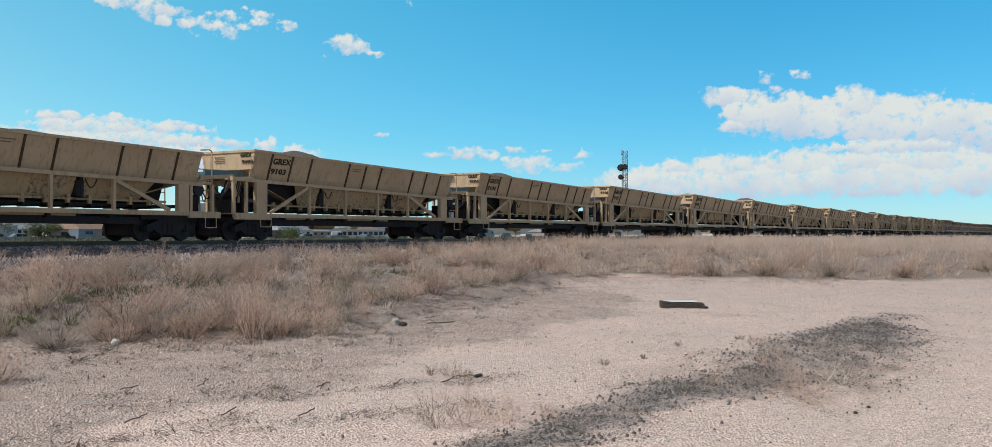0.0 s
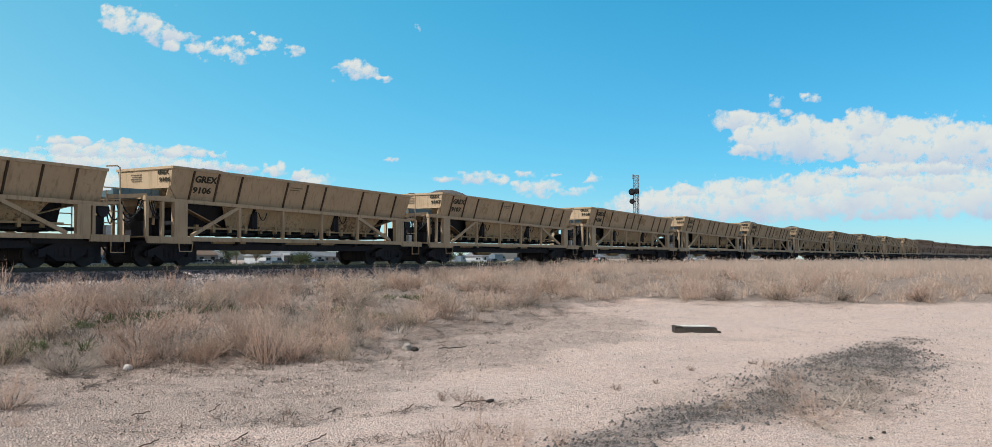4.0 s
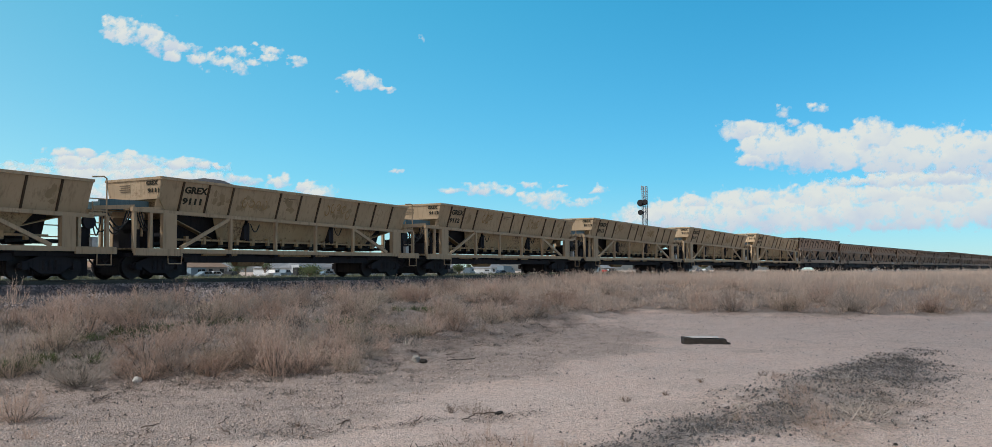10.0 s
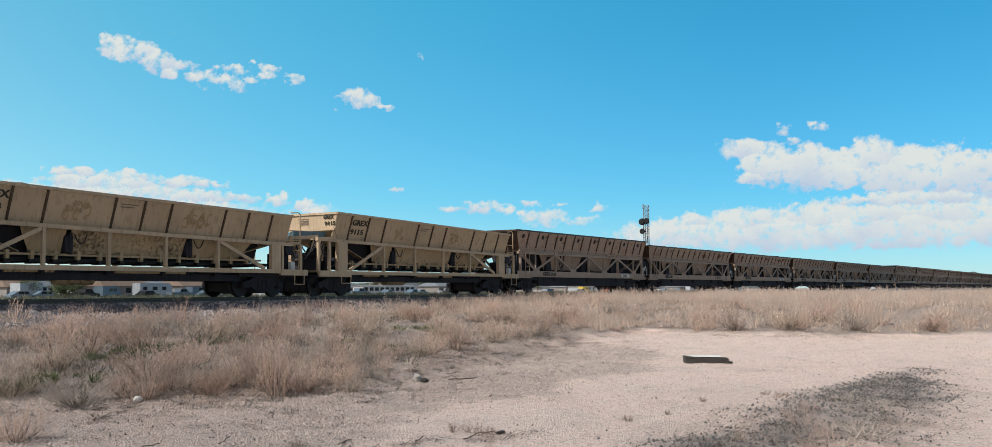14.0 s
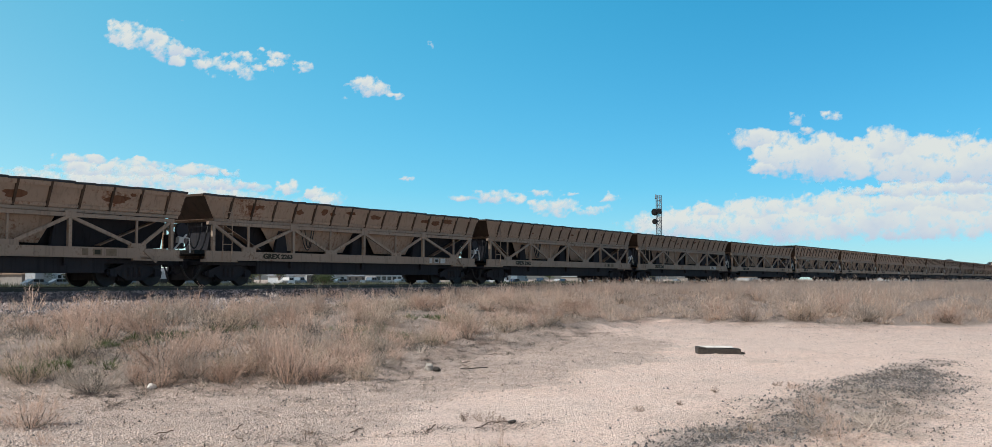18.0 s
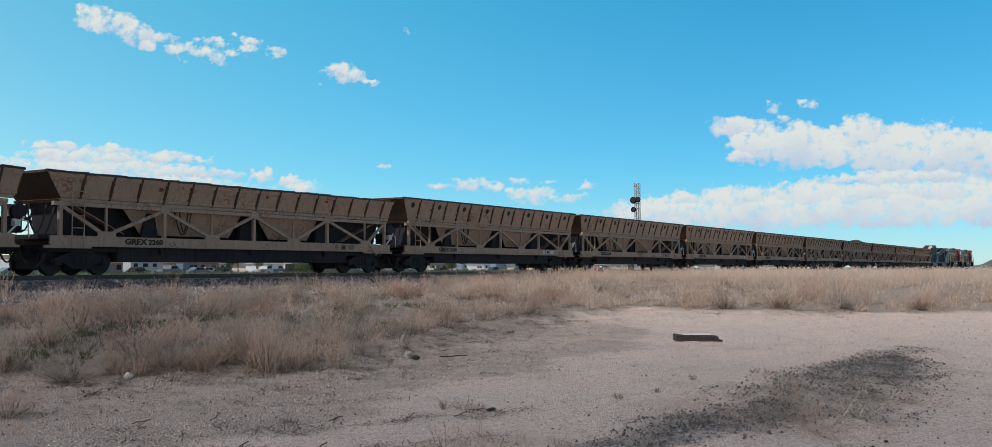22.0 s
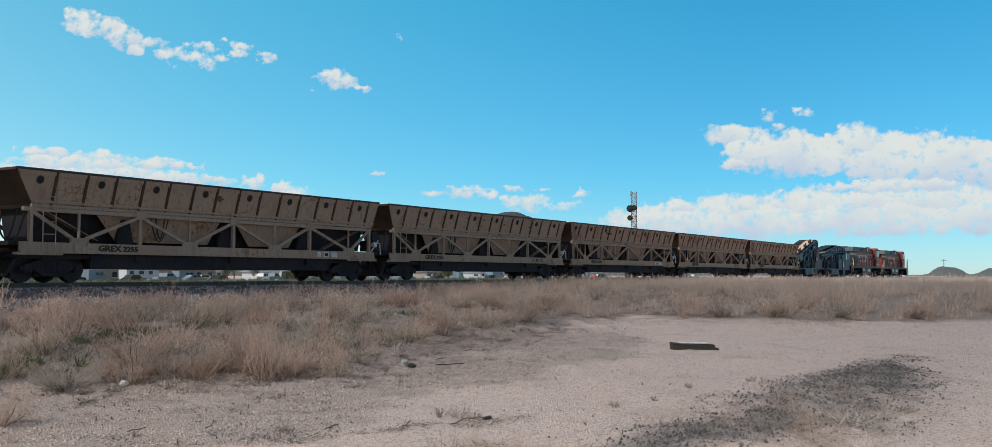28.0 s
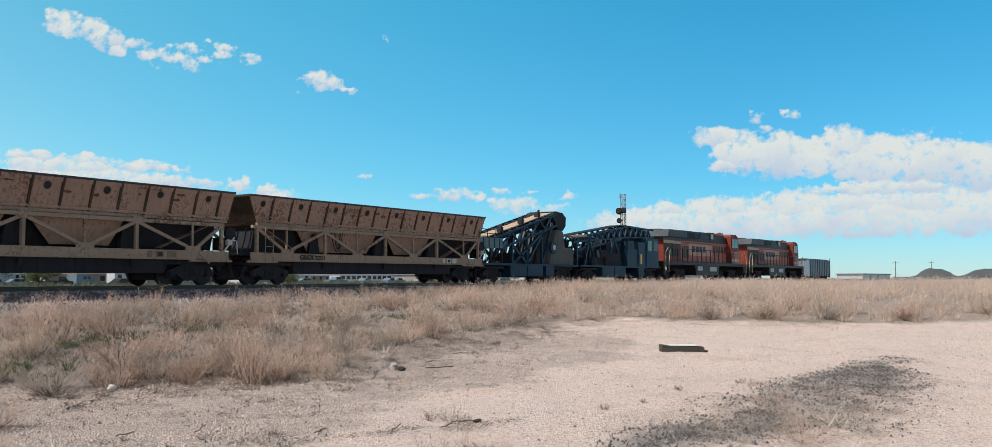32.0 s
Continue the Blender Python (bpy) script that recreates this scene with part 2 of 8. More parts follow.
CONCRETE = rough_stuff("weathered_concrete", (0.36, 0.33, 0.29), (0.46, 0.43, 0.38), 3.0, bump=0.5)
PALE_STONE = rough_stuff("bleached_concrete", (0.62, 0.60, 0.56), (0.75, 0.73, 0.69), 4.0, bump=0.5)
# tarred timber and small dark bits; also the painted shadows of slab and stone
TAR_AND_SHADOW = rough_stuff("tarred_wood_and_shadow", (0.035, 0.03, 0.027), (0.07, 0.06, 0.05), 6.0, bump=0.7)
TIE_WOOD = rough_stuff("creosoted_wood", (0.09, 0.075, 0.06), (0.14, 0.115, 0.09), 5.0)
POLE_WOOD = rough_stuff("pole_wood", (0.13, 0.10, 0.08), (0.18, 0.14, 0.11), 4.0)
BARK = rough_stuff("bark", (0.14, 0.11, 0.09), (0.2, 0.16, 0.12), 5.0)
LEAF = straw("spring_leaf", (0.09, 0.125, 0.05), (0.16, 0.20, 0.075))
# dark grey dead stalks; the colour also carries shade low in the plants
DEAD_AND_SHADE = straw("dead_growth_and_shade", (0.125, 0.108, 0.09), (0.32, 0.28, 0.235))
SCRUB = straw("grey_green_scrub", (0.08, 0.095, 0.06), (0.19, 0.20, 0.13))
GREY_STRAW = straw("grey_straw", (0.30, 0.255, 0.215), (0.62, 0.54, 0.47))
DARK_TWIG = straw("dark_dead_twig", (0.07, 0.055, 0.045), (0.16, 0.125, 0.10))
STRAW = straw("dry_straw", (0.50, 0.38, 0.29), (0.82, 0.67, 0.54), (0.16, 0.17, 0.07))
STRAW_PINK = straw("dry_weed_stalk", (0.40, 0.27, 0.205), (0.80, 0.60, 0.485), grey=(0.42, 0.36, 0.305))
STRAW_PALE = straw("bleached_grass", (0.54, 0.43, 0.35), (0.88, 0.77, 0.66))
STRAW_TALL = straw("tall_pale_weed", (0.70, 0.52, 0.41), (0.90, 0.73, 0.595), grey=(0.60, 0.49, 0.41))
TWIG = straw("dead_twig", (0.24, 0.17, 0.13), (0.34, 0.25, 0.19))
HILL = rough_stuff("distant_scrub", (0.055, 0.065, 0.07), (0.10, 0.10, 0.09), 0.01, bump=0.0, fine=0.08)
STONES = pieces("loose_gravel", (0.36, 0.255, 0.20), (0.86, 0.70, 0.595), (0.46, 0.34, 0.275))
CLODS = pieces("dry_clods", (0.36, 0.29, 0.25), (0.60, 0.49, 0.425), (0.40, 0.325, 0.28))
CINDER = pieces("dark_gravel", (0.07, 0.065, 0.065), (0.19, 0.175, 0.165), (0.05, 0.047, 0.045))
BALLAST_STONE = pieces("ballast_stone", (0.035, 0.032, 0.035), (0.60, 0.51, 0.48), (0.13, 0.118, 0.12))


def ground_material():
    """Pink granite sand with fines, tracks and a dark cinder strip that comes from the sheet's own attribute."""
    m, nt, b = nodes_of("granite_sand")
    v = coords(nt, world_space=True)
    n1, n2, n3 = noise_of(nt, v, 0.22, 5), noise_of(nt, v, 2.3, 6, 0.7), noise_of(nt, v, 26.0, 4, 0.75)
    n4, n5 = noise_of(nt, v, 0.75, 5, 0.65), noise_of(nt, v, 11.0, 5, 0.7)
    c = mixed(nt, (0.79, 0.595, 0.50), (0.71, 0.565, 0.485), ramp(nt, n1, 0.35, 0.65))
    c = mixed(nt, c, (0.80, 0.665, 0.58), ramp(nt, n2, 0.5, 0.75))
    c = mixed(nt, c, (0.50, 0.39, 0.32), ramp(nt, n4, 0.54, 0.78))
    c = mixed(nt, c, (0.34, 0.255, 0.21), ramp(nt, n5, 0.60, 0.76))
    c = mixed(nt, c, (0.23, 0.16, 0.125), ramp(nt, n3, 0.54, 0.70))
    grit = nt.nodes.new("ShaderNodeTexVoronoi")
    grit.inputs["Scale"].default_value = 41.0
    nt.links.new(v, grit.inputs[0])
    tone = nt.nodes.new("ShaderNodeSeparateColor")
    nt.links.new(grit.outputs["Color"], tone.inputs[0])
    c = mixed(nt, c, (0.86, 0.70, 0.60), ramp(nt, tone.outputs[0], 0.62, 1.3))
    c = mixed(nt, c, (0.26, 0.185, 0.15), ramp(nt, tone.outputs[1], 0.66, 1.35))
    cinder = nt.nodes.new("ShaderNodeAttribute")
    cinder.attribute_name = "cinder"
    dirt = nt.nodes.new("ShaderNodeAttribute")
    dirt.attribute_name = "litter"
    s = nt.nodes.new("ShaderNodeMath")
    s.operation = "MULTIPLY_ADD"
    nt.links.new(n2, s.inputs[0])
    s.inputs[1].default_value = 1.0
    nt.links.new(cinder.outputs["Fac"], s.inputs[2])
    dark = mixed(nt, (0.055, 0.05, 0.05), (0.46, 0.39, 0.345), ramp(nt, n3, 0.36, 0.62))
    c = mixed(nt, c, dark, ramp(nt, s.outputs[0], 0.74, 1.25))
    s2 = nt.nodes.new("ShaderNodeMath")
    s2.operation = "MULTIPLY_ADD"
    nt.links.new(n2, s2.inputs[0])
    s2.inputs[1].default_value = 0.7
    nt.links.new(dirt.outputs["Fac"], s2.inputs[2])
    c = mixed(nt, c, mixed(nt, (0.50, 0.405, 0.345), (0.19, 0.152, 0.128), ramp(nt, n3, 0.35, 0.65)), ramp(nt, s2.outputs[0], 0.62, 1.15))
    nt.links.new(c, b.inputs["Base Color"])
    b.inputs["Roughness"].default_value = 0.97
    hsum = nt.nodes.new("ShaderNodeMath")
    hsum.operation = "ADD"
    nt.links.new(grit.outputs["Distance"], hsum.inputs[0])
    lumps = nt.nodes.new("ShaderNodeMath")
    lumps.operation = "MULTIPLY_ADD"
    nt.links.new(n5, lumps.inputs[0])
    lumps.inputs[1].default_value = 1.6
    nt.links.new(n2, lumps.inputs[2])
    nt.links.new(lumps.outputs[0], hsum.inputs[1])
    bumped(nt, b, hsum.outputs[0], 1.0, 0.026)
    return m


SAND = ground_material()


# ---- mesh helpers ----
def box(bm, x0, x1, y0, y1, z0, z1):
    vs = [bm.verts.new(p) for p in ((x0, y0, z0), (x1, y0, z0), (x1, y1, z0), (x0, y1, z0), (x0, y0, z1), (x1, y0, z1), (x1, y1, z1), (x0, y1, z1))]
    for f in ((3, 2, 1, 0), (4, 5, 6, 7), (0, 1, 5, 4), (1, 2, 6, 5), (2, 3, 7, 6), (3, 0, 4, 7)):
        bm.faces.new([vs[i] for i in f])
    return bm


def solid(bm, lower, upper):
    """A closed body between two outlines of equal count."""
    a, b = [bm.verts.new(p) for p in lower], [bm.verts.new(p) for p in upper]
    n = len(a)
    bm.faces.new(a[::-1]), bm.faces.new(b)
    for i in range(n):
        bm.faces.new((a[i], a[(i + 1) % n], b[(i + 1) % n], b[i]))
    return bm


def plate(bm, pts, t):
    """A flat plate with thickness t behind its outline."""
    pts = [Vector(p) for p in pts]
    n = (pts[1] - pts[0]).cross(pts[2] - pts[0]).normalized()
    return solid(bm, [p - n * t for p in pts], pts)


def rod(bm, p, q, r, n=8, r2=None):
    p, q = Vector(p), Vector(q)
    d = (q - p).normalized()
    a = d.orthogonal().normalized()
    b = d.cross(a)
    ring = lambda c, rr: [c + (a * math.cos(2 * math.pi * i / n) + b * math.sin(2 * math.pi * i / n)) * rr for i in range(n)]
    return solid(bm, ring(p, r), ring(q, r if r2 is None else r2))


def beam(bm, p, q, w, h):
    """A bar of section w (along y) by h between two points in an upright plane."""
    p, q = Vector(p), Vector(q)
    d = (q - p).normalized()
    side = Vector((0, 1, 0)) if abs(d.y) < 0.9 else Vector((1, 0, 0))
    up = d.cross(side).normalized() * h / 2
    s = d.cross(up).normalized() * w / 2
    return solid(bm, [p - s - up, p + s - up, p + s + up, p - s + up], [q - s - up, q + s - up, q + s + up, q - s + up])


def tube(bm, pts, r, n=6):
    """A bent round bar or hose along the points, in one piece."""
    pts = [Vector(p) for p in pts]
    rings, a = [], None
    for i, p in enumerate(pts):
        d = (pts[min(i + 1, len(pts) - 1)] - pts[max(i - 1, 0)]).normalized()
        a = d.orthogonal() if a is None else a - d * a.dot(d)
        if a.length < 1e-4:
            a = d.orthogonal()
        a.normalize()
        b = d.cross(a)
        rings.append([bm.verts.new(p + (a * math.cos(math.tau * k / n) + b * math.sin(math.tau * k / n)) * r) for k in range(n)])
    for u, v in zip(rings, rings[1:]):
        for k in range(n):
            bm.faces.new((u[k], u[(k + 1) % n], v[(k + 1) % n], v[k]))
    bm.faces.new(rings[0][::-1]), bm.faces.new(rings[-1])
    return bm


def hang(p, q, drop, n=8):
    """Points of a hose that hangs between p and q."""
    p, q = Vector(p), Vector(q)
    return [p.lerp(q, i / n) - Vector((0, 0, drop * 4 * (i / n) * (1 - i / n))) for i in range(n + 1)]


def bmesh_data(name, bm, material):
    bmesh.ops.recalc_face_normals(bm, faces=bm.faces)
    me = bpy.data.meshes.new(name)
    bm.to_mesh(me)
    bm.free()
    me.materials.append(material)
    return me


def part(name, bm, material, parent, label=""):
    ob = new(name, bmesh_data(name, bm, material))
    ob.parent = parent
    return tagged(ob, label)


def share(name, data, parent, m=None):
    ob = new(name, data)
    ob.parent = parent
    if m is not None:
        ob.matrix_basis = m
    return ob


def B():
    return bmesh.new()


def arrays(name, verts, faces, material):
    """A mesh from number arrays; all faces have the same count of corners."""
    me = bpy.data.meshes.new(name)
    verts, faces = np.asarray(verts, np.float32), np.asarray(faces, np.int32)
    k = faces.shape[1]
    me.vertices.add(len(verts))
    me.vertices.foreach_set("co", verts.ravel())
    me.loops.add(faces.size)
    me.loops.foreach_set("vertex_index", faces.ravel())
    me.polygons.add(len(faces))
    me.polygons.foreach_set("loop_start", np.arange(0, faces.size, k, dtype=np.int32))
    me.update(calc_edges=True)
    me.materials.append(material)
    return me


def lettering(name, words, height, m, parent, material=INK, width=None, heavy=True):
    """Raised letters as one mesh; their baseline starts at the pose m. width: squeezes them to that length."""
    cu = bpy.data.curves.new("letters", "FONT")
    cu.body, cu.size, cu.extrude, cu.resolution_u, cu.offset = words, height / 0.72, 0.004, 2, 0.009
    ob = bpy.data.objects.new("letters", cu)
    me = bpy.data.meshes.new_from_object(ob)
    bpy.data.objects.remove(ob)
    me.materials.clear()
    me.materials.append(material)
    if width:
        xs = [v.co.x for v in me.vertices]
        me.transform(Matrix.Diagonal((width / max(max(xs), 0.01), 1, 1, 1)))
    bm = B()
    bm.from_mesh(me)
    me.transform(Matrix.Translation((height * 0.07, height * 0.02, 0.001)))
    if heavy:
        bm.from_mesh(me)      # struck twice, for a heavy stencil weight
    bm.to_mesh(me)
    bm.free()
    me.transform(m)
    o = new(name, me)
    o.parent = parent
    return o


# ---- ground ----
EDGE = ((-40, 14), (0, 13.2), (7, 12.7), (8.6, 11.5), (9.5, 10.6), (10.6, 9.9), (12.4, 10.1), (15.3, 11.0), (19.4, 12.5), (22, 12.8), (26.3, 14.0), (34, 15.3), (60, 17), (400, 18))
TURN = ((-40, 75), (-12, 52), (0, 41), (3, 37.9), (5, 36.0), (7.4, 33.2), (10.4, 32.3), (13, 33.6), (15, 34.6), (18, 34))


def inside(x, y):
    """How far a place lies inside the overgrown ground, in metres; negative on the bare road."""
    a = y - np.interp(x, [p[0] for p in EDGE], [p[1] for p in EDGE])
    b = (x - np.interp(y, [p[0] for p in TURN], [p[1] for p in TURN])) * 0.8
    return np.maximum(a, b)


def smooth(v, lo, hi):
    t = np.clip((v - lo) / (hi - lo), 0, 1)
    return t * t * (3 - 2 * t)


def ground_z(x, y):
    x, y = np.asarray(x, float), np.asarray(y, float)
    a = inside(x, y)
    z = smooth(a, -0.8, 6.0) * (0.42 + 0.44 * smooth(x, 24, 48)) * (1 - 0.45 * smooth(-y, 0, 30))
    ragged = a + 0.22 * np.sin(x * 2.1 + 0.7 * y) + 0.13 * np.sin(x * 5.3 + y * 3.1)
    z = z + 0.13 * smooth(ragged, -0.05, 0.32) * smooth(x, 11, 15) * (1 - 0.5 * smooth(x, 30, 36))
    z = z + 0.06 * np.sin(x * 0.31 + 1.3) * np.sin(y * 0.43) * smooth(a, -3, 1)
    z = z + 0.02 * np.sin(x * 0.9 + y * 0.5) + 0.012 * np.sin(x * 2.3 - y * 1.9)
    z = z + 0.07 * np.exp(-((y - 3.2 - 0.2 * np.sin(x * 0.6)) / 0.8) ** 2) * smooth(x, 3, 7) * (1 - smooth(x, 19, 23))
    behind = smooth(y, 31, 36)
    return z * (1 - behind) + behind * 0.25


def cinder_at(x, y):
    """The dark strip between the wheel tracks."""
    mid = np.interp(x, [2, 7, 9, 10, 12, 16, 19, 22], [3.6, 3.55, 3.6, 3.3, 2.95, 3.1, 3.3, 3.0])
    half = np.interp(x, [2, 7, 9, 10, 12, 16, 19, 22], [0.5, 0.6, 0.7, 1.05, 1.4, 1.2, 0.75, 0.3])
    d = np.abs(y + 0.10 * np.sin(x * 2.9 + 0.6) + 0.06 * np.sin(x * 7.1 + y * 5.3) - mid) / half
    return (1 - smooth(d, 0.15, 1.3)) * smooth(x, 1, 5) * (1 - smooth(x, 17, 22)) * (1 - 0.38 * np.exp(-((x - 12.4) / 2.6) ** 2)) * (0.78 + 0.22 * np.sin(x * 2.7 + 2.0 * np.sin(y * 3.1)) * np.sin(y * 4.3 + x * 0.9))


def crust_at(x, y):
    """The rough, littered strip between the smooth road and the bank."""
    lo = np.interp(x, [0, 4, 6, 10, 13, 18, 21, 25, 30], [6.2, 6.3, 6.5, 7.3, 7.6, 7.9, 8.6, 10.6, 13.0])
    return smooth(y - lo - 0.35 * np.sin(x * 1.3) - 0.15 * np.sin(x * 4.7 + y * 2), -0.4, 0.6) * (1 - smooth(x, 23, 32)) * (1 - smooth(inside(x, y), 0.5, 2.5))


def spaced(stops):
    out = []
    for a, b, step in stops:
        out += list(np.arange(a, b, step))
    return np.array(out + [stops[-1][1]])


gx = spaced(((-4500, -500, 500), (-500, -60, 40), (-60, -6, 3), (-6, 46, 0.2), (46, 120, 1.0), (120, 600, 20), (600, 4600, 400)))
gy = spaced(((-4500, -300, 400), (-300, -40, 20), (-40, -4, 2), (-4, 26, 0.2), (26, 40, 0.5), (40, 200, 10), (200, 4600, 400)))
GX, GY = np.meshgrid(gx, gy)
GZ = ground_z(GX, GY)
near = np.exp(-((GX - 15) / 30) ** 2 - ((GY - 8) / 15) ** 2)
rng = np.random.default_rng(3)
GZ = GZ + rng.normal(0, 0.007, GZ.shape) * near
nx, ny = len(gx), len(gy)
idx = np.arange(nx * ny).reshape(ny, nx)
quads = np.stack([idx[:-1, :-1], idx[:-1, 1:], idx[1:, 1:], idx[1:, :-1]], -1).reshape(-1, 4)
me = arrays("ground", np.stack([GX, GY, GZ], -1).reshape(-1, 3), quads, SAND)
at = me.attributes.new("cinder", "FLOAT", "POINT")
at.data.foreach_set("value", cinder_at(GX, GY).ravel().astype(np.float32))
at = me.attributes.new("litter", "FLOAT", "POINT")
at.data.foreach_set("value", np.maximum(smooth(inside(GX, GY), -0.5, 0.9) * 1.1, 0.62 * crust_at(GX, GY)).ravel().astype(np.float32))
me.polygons.foreach_set("use_smooth", np.ones(len(quads), bool))
tagged(new("ground", me), "pink granite sand road with dry overgrown verge", "ground", kind="structure")


# ---- track ----
def ballast():
    prof = ((TRACK_Y - 4.6, 0.35), (TRACK_Y - 3.4, 0.72), (TRACK_Y - 1.75, 1.17), (TRACK_Y + 1.75, 1.17), (TRACK_Y + 4.4, 0.2))
    xs = np.concatenate([np.arange(-560, -20, 30), np.arange(-20, 120, 0.5), np.arange(120, 820, 20)])
    r = np.random.default_rng(8)
    fine = [(y0 + (y1 - y0) * k / 4, z0 + (z1 - z0) * k / 4) for (y0, z0), (y1, z1) in zip(prof, prof[1:]) for k in range(4)] + [prof[-1]]
    V = np.array([[(x, y, z) for y, z in fine] for x in xs])
    V[:, 1:-1, 2] += r.normal(0, 0.025, V[:, 1:-1, 2].shape)
    V[:, 1:-1, 1] += r.normal(0, 0.04, V[:, 1:-1, 1].shape)
    n = len(fine)
    i = np.arange(len(xs) * n).reshape(len(xs), n)
    q = np.stack([i[:-1, :-1], i[1:, :-1], i[1:, 1:], i[:-1, 1:]], -1).reshape(-1, 4)
    m = rough_stuff("ballast_bed", (0.05, 0.046, 0.05), (0.14, 0.125, 0.125), 1.2, bump=1.0, fine=16)
    tagged(new("ballast_bed", arrays("ballast_bed", V.reshape(-1, 3), q, m)), "dark grey crushed stone railway ballast bank", "ballast", kind="structure")


ballast()


def scatter(count, r, xs, ys, sizes, keep, height, material, name, label, category, flat=0.65):
    """Loose stones: squashed lumps with a short ridge, bedded in the ground, in one mesh."""
    x, y = r.uniform(*xs, count * 3), r.uniform(*ys, count * 3)
    ok = keep(x, y, r)
    x, y = x[ok][:count], y[ok][:count]
    n = len(x)
    s = np.exp(r.uniform(math.log(sizes[0]), math.log(sizes[1]), n))
    base = np.array([(1, 0, -0.6), (0, 1, -0.6), (-1, 0, -0.6), (0, -1, -0.6), (0.25, 0.1, 0.9), (-0.3, -0.1, 0.8)], float)
    tri = np.array([(0, 1, 4), (1, 2, 5), (1, 5, 4), (2, 3, 5), (3, 0, 4), (3, 4, 5)])
    a = r.uniform(0, math.tau, n)
    P = base[None] * r.uniform(0.6, 1.2, (n, 6, 1))
    ca, sa = np.cos(a)[:, None], np.sin(a)[:, None]
    X = (P[..., 0] * ca - P[..., 1] * sa) * s[:, None] + x[:, None]
    Y = (P[..., 0] * sa + P[..., 1] * ca) * s[:, None] * 0.8 + y[:, None]
    Z = P[..., 2] * s[:, None] * flat + (height(x, y) + s * 0.25)[:, None]
    V = np.stack([X, Y, Z], -1).reshape(-1, 3)
    F = (tri[None] + (np.arange(n) * 6)[:, None, None]).reshape(-1, 3)
    return tagged(new(name, arrays(name, V, F, material)), label, category, kind="stuff")


rs = np.random.default_rng(21)
scatter(64000, rs, (-2, 32), (-3, 16), (0.005, 0.017), lambda x, y, r: (np.hypot(x, y) > 5) & (cinder_at(x, y) < 0.25) & (r.random(len(x)) < 1.3 / (1 + np.hypot(x, y) * 0.06)),
        ground_z, STONES, "gravel", "loose pink granite gravel on the dirt road", "gravel")
scatter(11000, rs, (4, 24), (0.5, 6), (0.011, 0.034), lambda x, y, r: r.random(len(x)) < cinder_at(x, y) ** 1.2,
        ground_z, CINDER, "cinder_gravel", "dark grey cinder gravel strip", "gravel")
scatter(30000, rs, (1, 30), (5.5, 15), (0.007, 0.027), lambda x, y, r: r.random(len(x)) < crust_at(x, y) * (0.45 + 0.55 * np.sin(x * 1.1 + y * 0.7) ** 2),
        ground_z, CLODS, "clods", "dry clods and stones along the foot of the bank", "gravel", flat=0.75)
scatter(1700, rs, (1, 30), (5.5, 16), (0.008, 0.024), lambda x, y, r: r.random(len(x)) < crust_at(x, y),
        ground_z, CINDER, "dark_stones", "dark stones among dry clods", "stones", flat=0.8)
scatter(2600, rs, (0, 40), (-3, 14), (0.007, 0.026), lambda x, y, r: (np.hypot(x, y) > 6) & (inside(x, y) < 1.0),
        ground_z, CINDER, "dark_stones", "scattered dark stones on the sand", "stones")


def ballast_z(x, y):
    return np.interp(y, [TRACK_Y - 4.6, TRACK_Y - 3.4, TRACK_Y - 1.75, TRACK_Y + 1.75], [0.35, 0.72, 1.17, 1.17])


scatter(34000, rs, (4, 110), (TRACK_Y - 4.3, TRACK_Y - 0.9), (0.03, 0.075), lambda x, y, r: r.random(len(x)) < 16 / (10 + np.abs(x - 10)),
        ballast_z, BALLAST_STONE, "ballast_stones", "grey and reddish crushed ballast stones", "ballast", flat=0.8)


def rails():
    prof = ((-0.07, -0.165), (0.07, -0.165), (0.07, -0.15), (0.012, -0.135), (0.012, -0.045), (0.036, -0.035), (0.036, 0), (-0.036, 0), (-0.036, -0.035), (-0.012, -0.045), (-0.012, -0.135), (-0.07, -0.15))
    for side in (-1, 1):
        bm = B()
        yy = TRACK_Y + side * 0.755
        solid(bm, [(-560, yy + y, RAIL_Z + z) for y, z in prof], [(820, yy + y, RAIL_Z + z) for y, z in prof])
        tagged(new("rail", bmesh_data("rail", bm, RAIL)), "worn steel running rail on wooden ties", "rail", "running rails", "structure")
    bm = B()
    box(bm, -0.115, 0.115, -1.3, 1.3, -0.18, 0)
    tie = bmesh_data("tie", bm, TIE_WOOD)
    r = random.Random(5)
    bed = tagged(new("railway_ties"), "dark creosoted wooden railway ties", "ties", kind="structure")
    bed.location = (0, TRACK_Y, RAIL_Z - 0.17)
    for i in range(200):
        share("tie", tie, bed, pose(i * 0.52 - 2, r.uniform(-0.04, 0.04), r.uniform(-0.01, 0), 0, 0, r.uniform(-1, 1)))


rails()


# ---- the train: common parts ----
def wheel_data():
    bm = B()
    rod(bm, (0, -0.07, 0), (0, 0.07, 0), 0.43, 24)
    rod(bm, (0, 0.05, 0), (0, 0.09, 0), 0.465, 24)
    rod(bm, (0, -0.12, 0), (0, -0.05, 0), 0.11, 12)
    return bmesh_data("wheel", bm, WHEEL)


WHEEL_DATA = wheel_data()


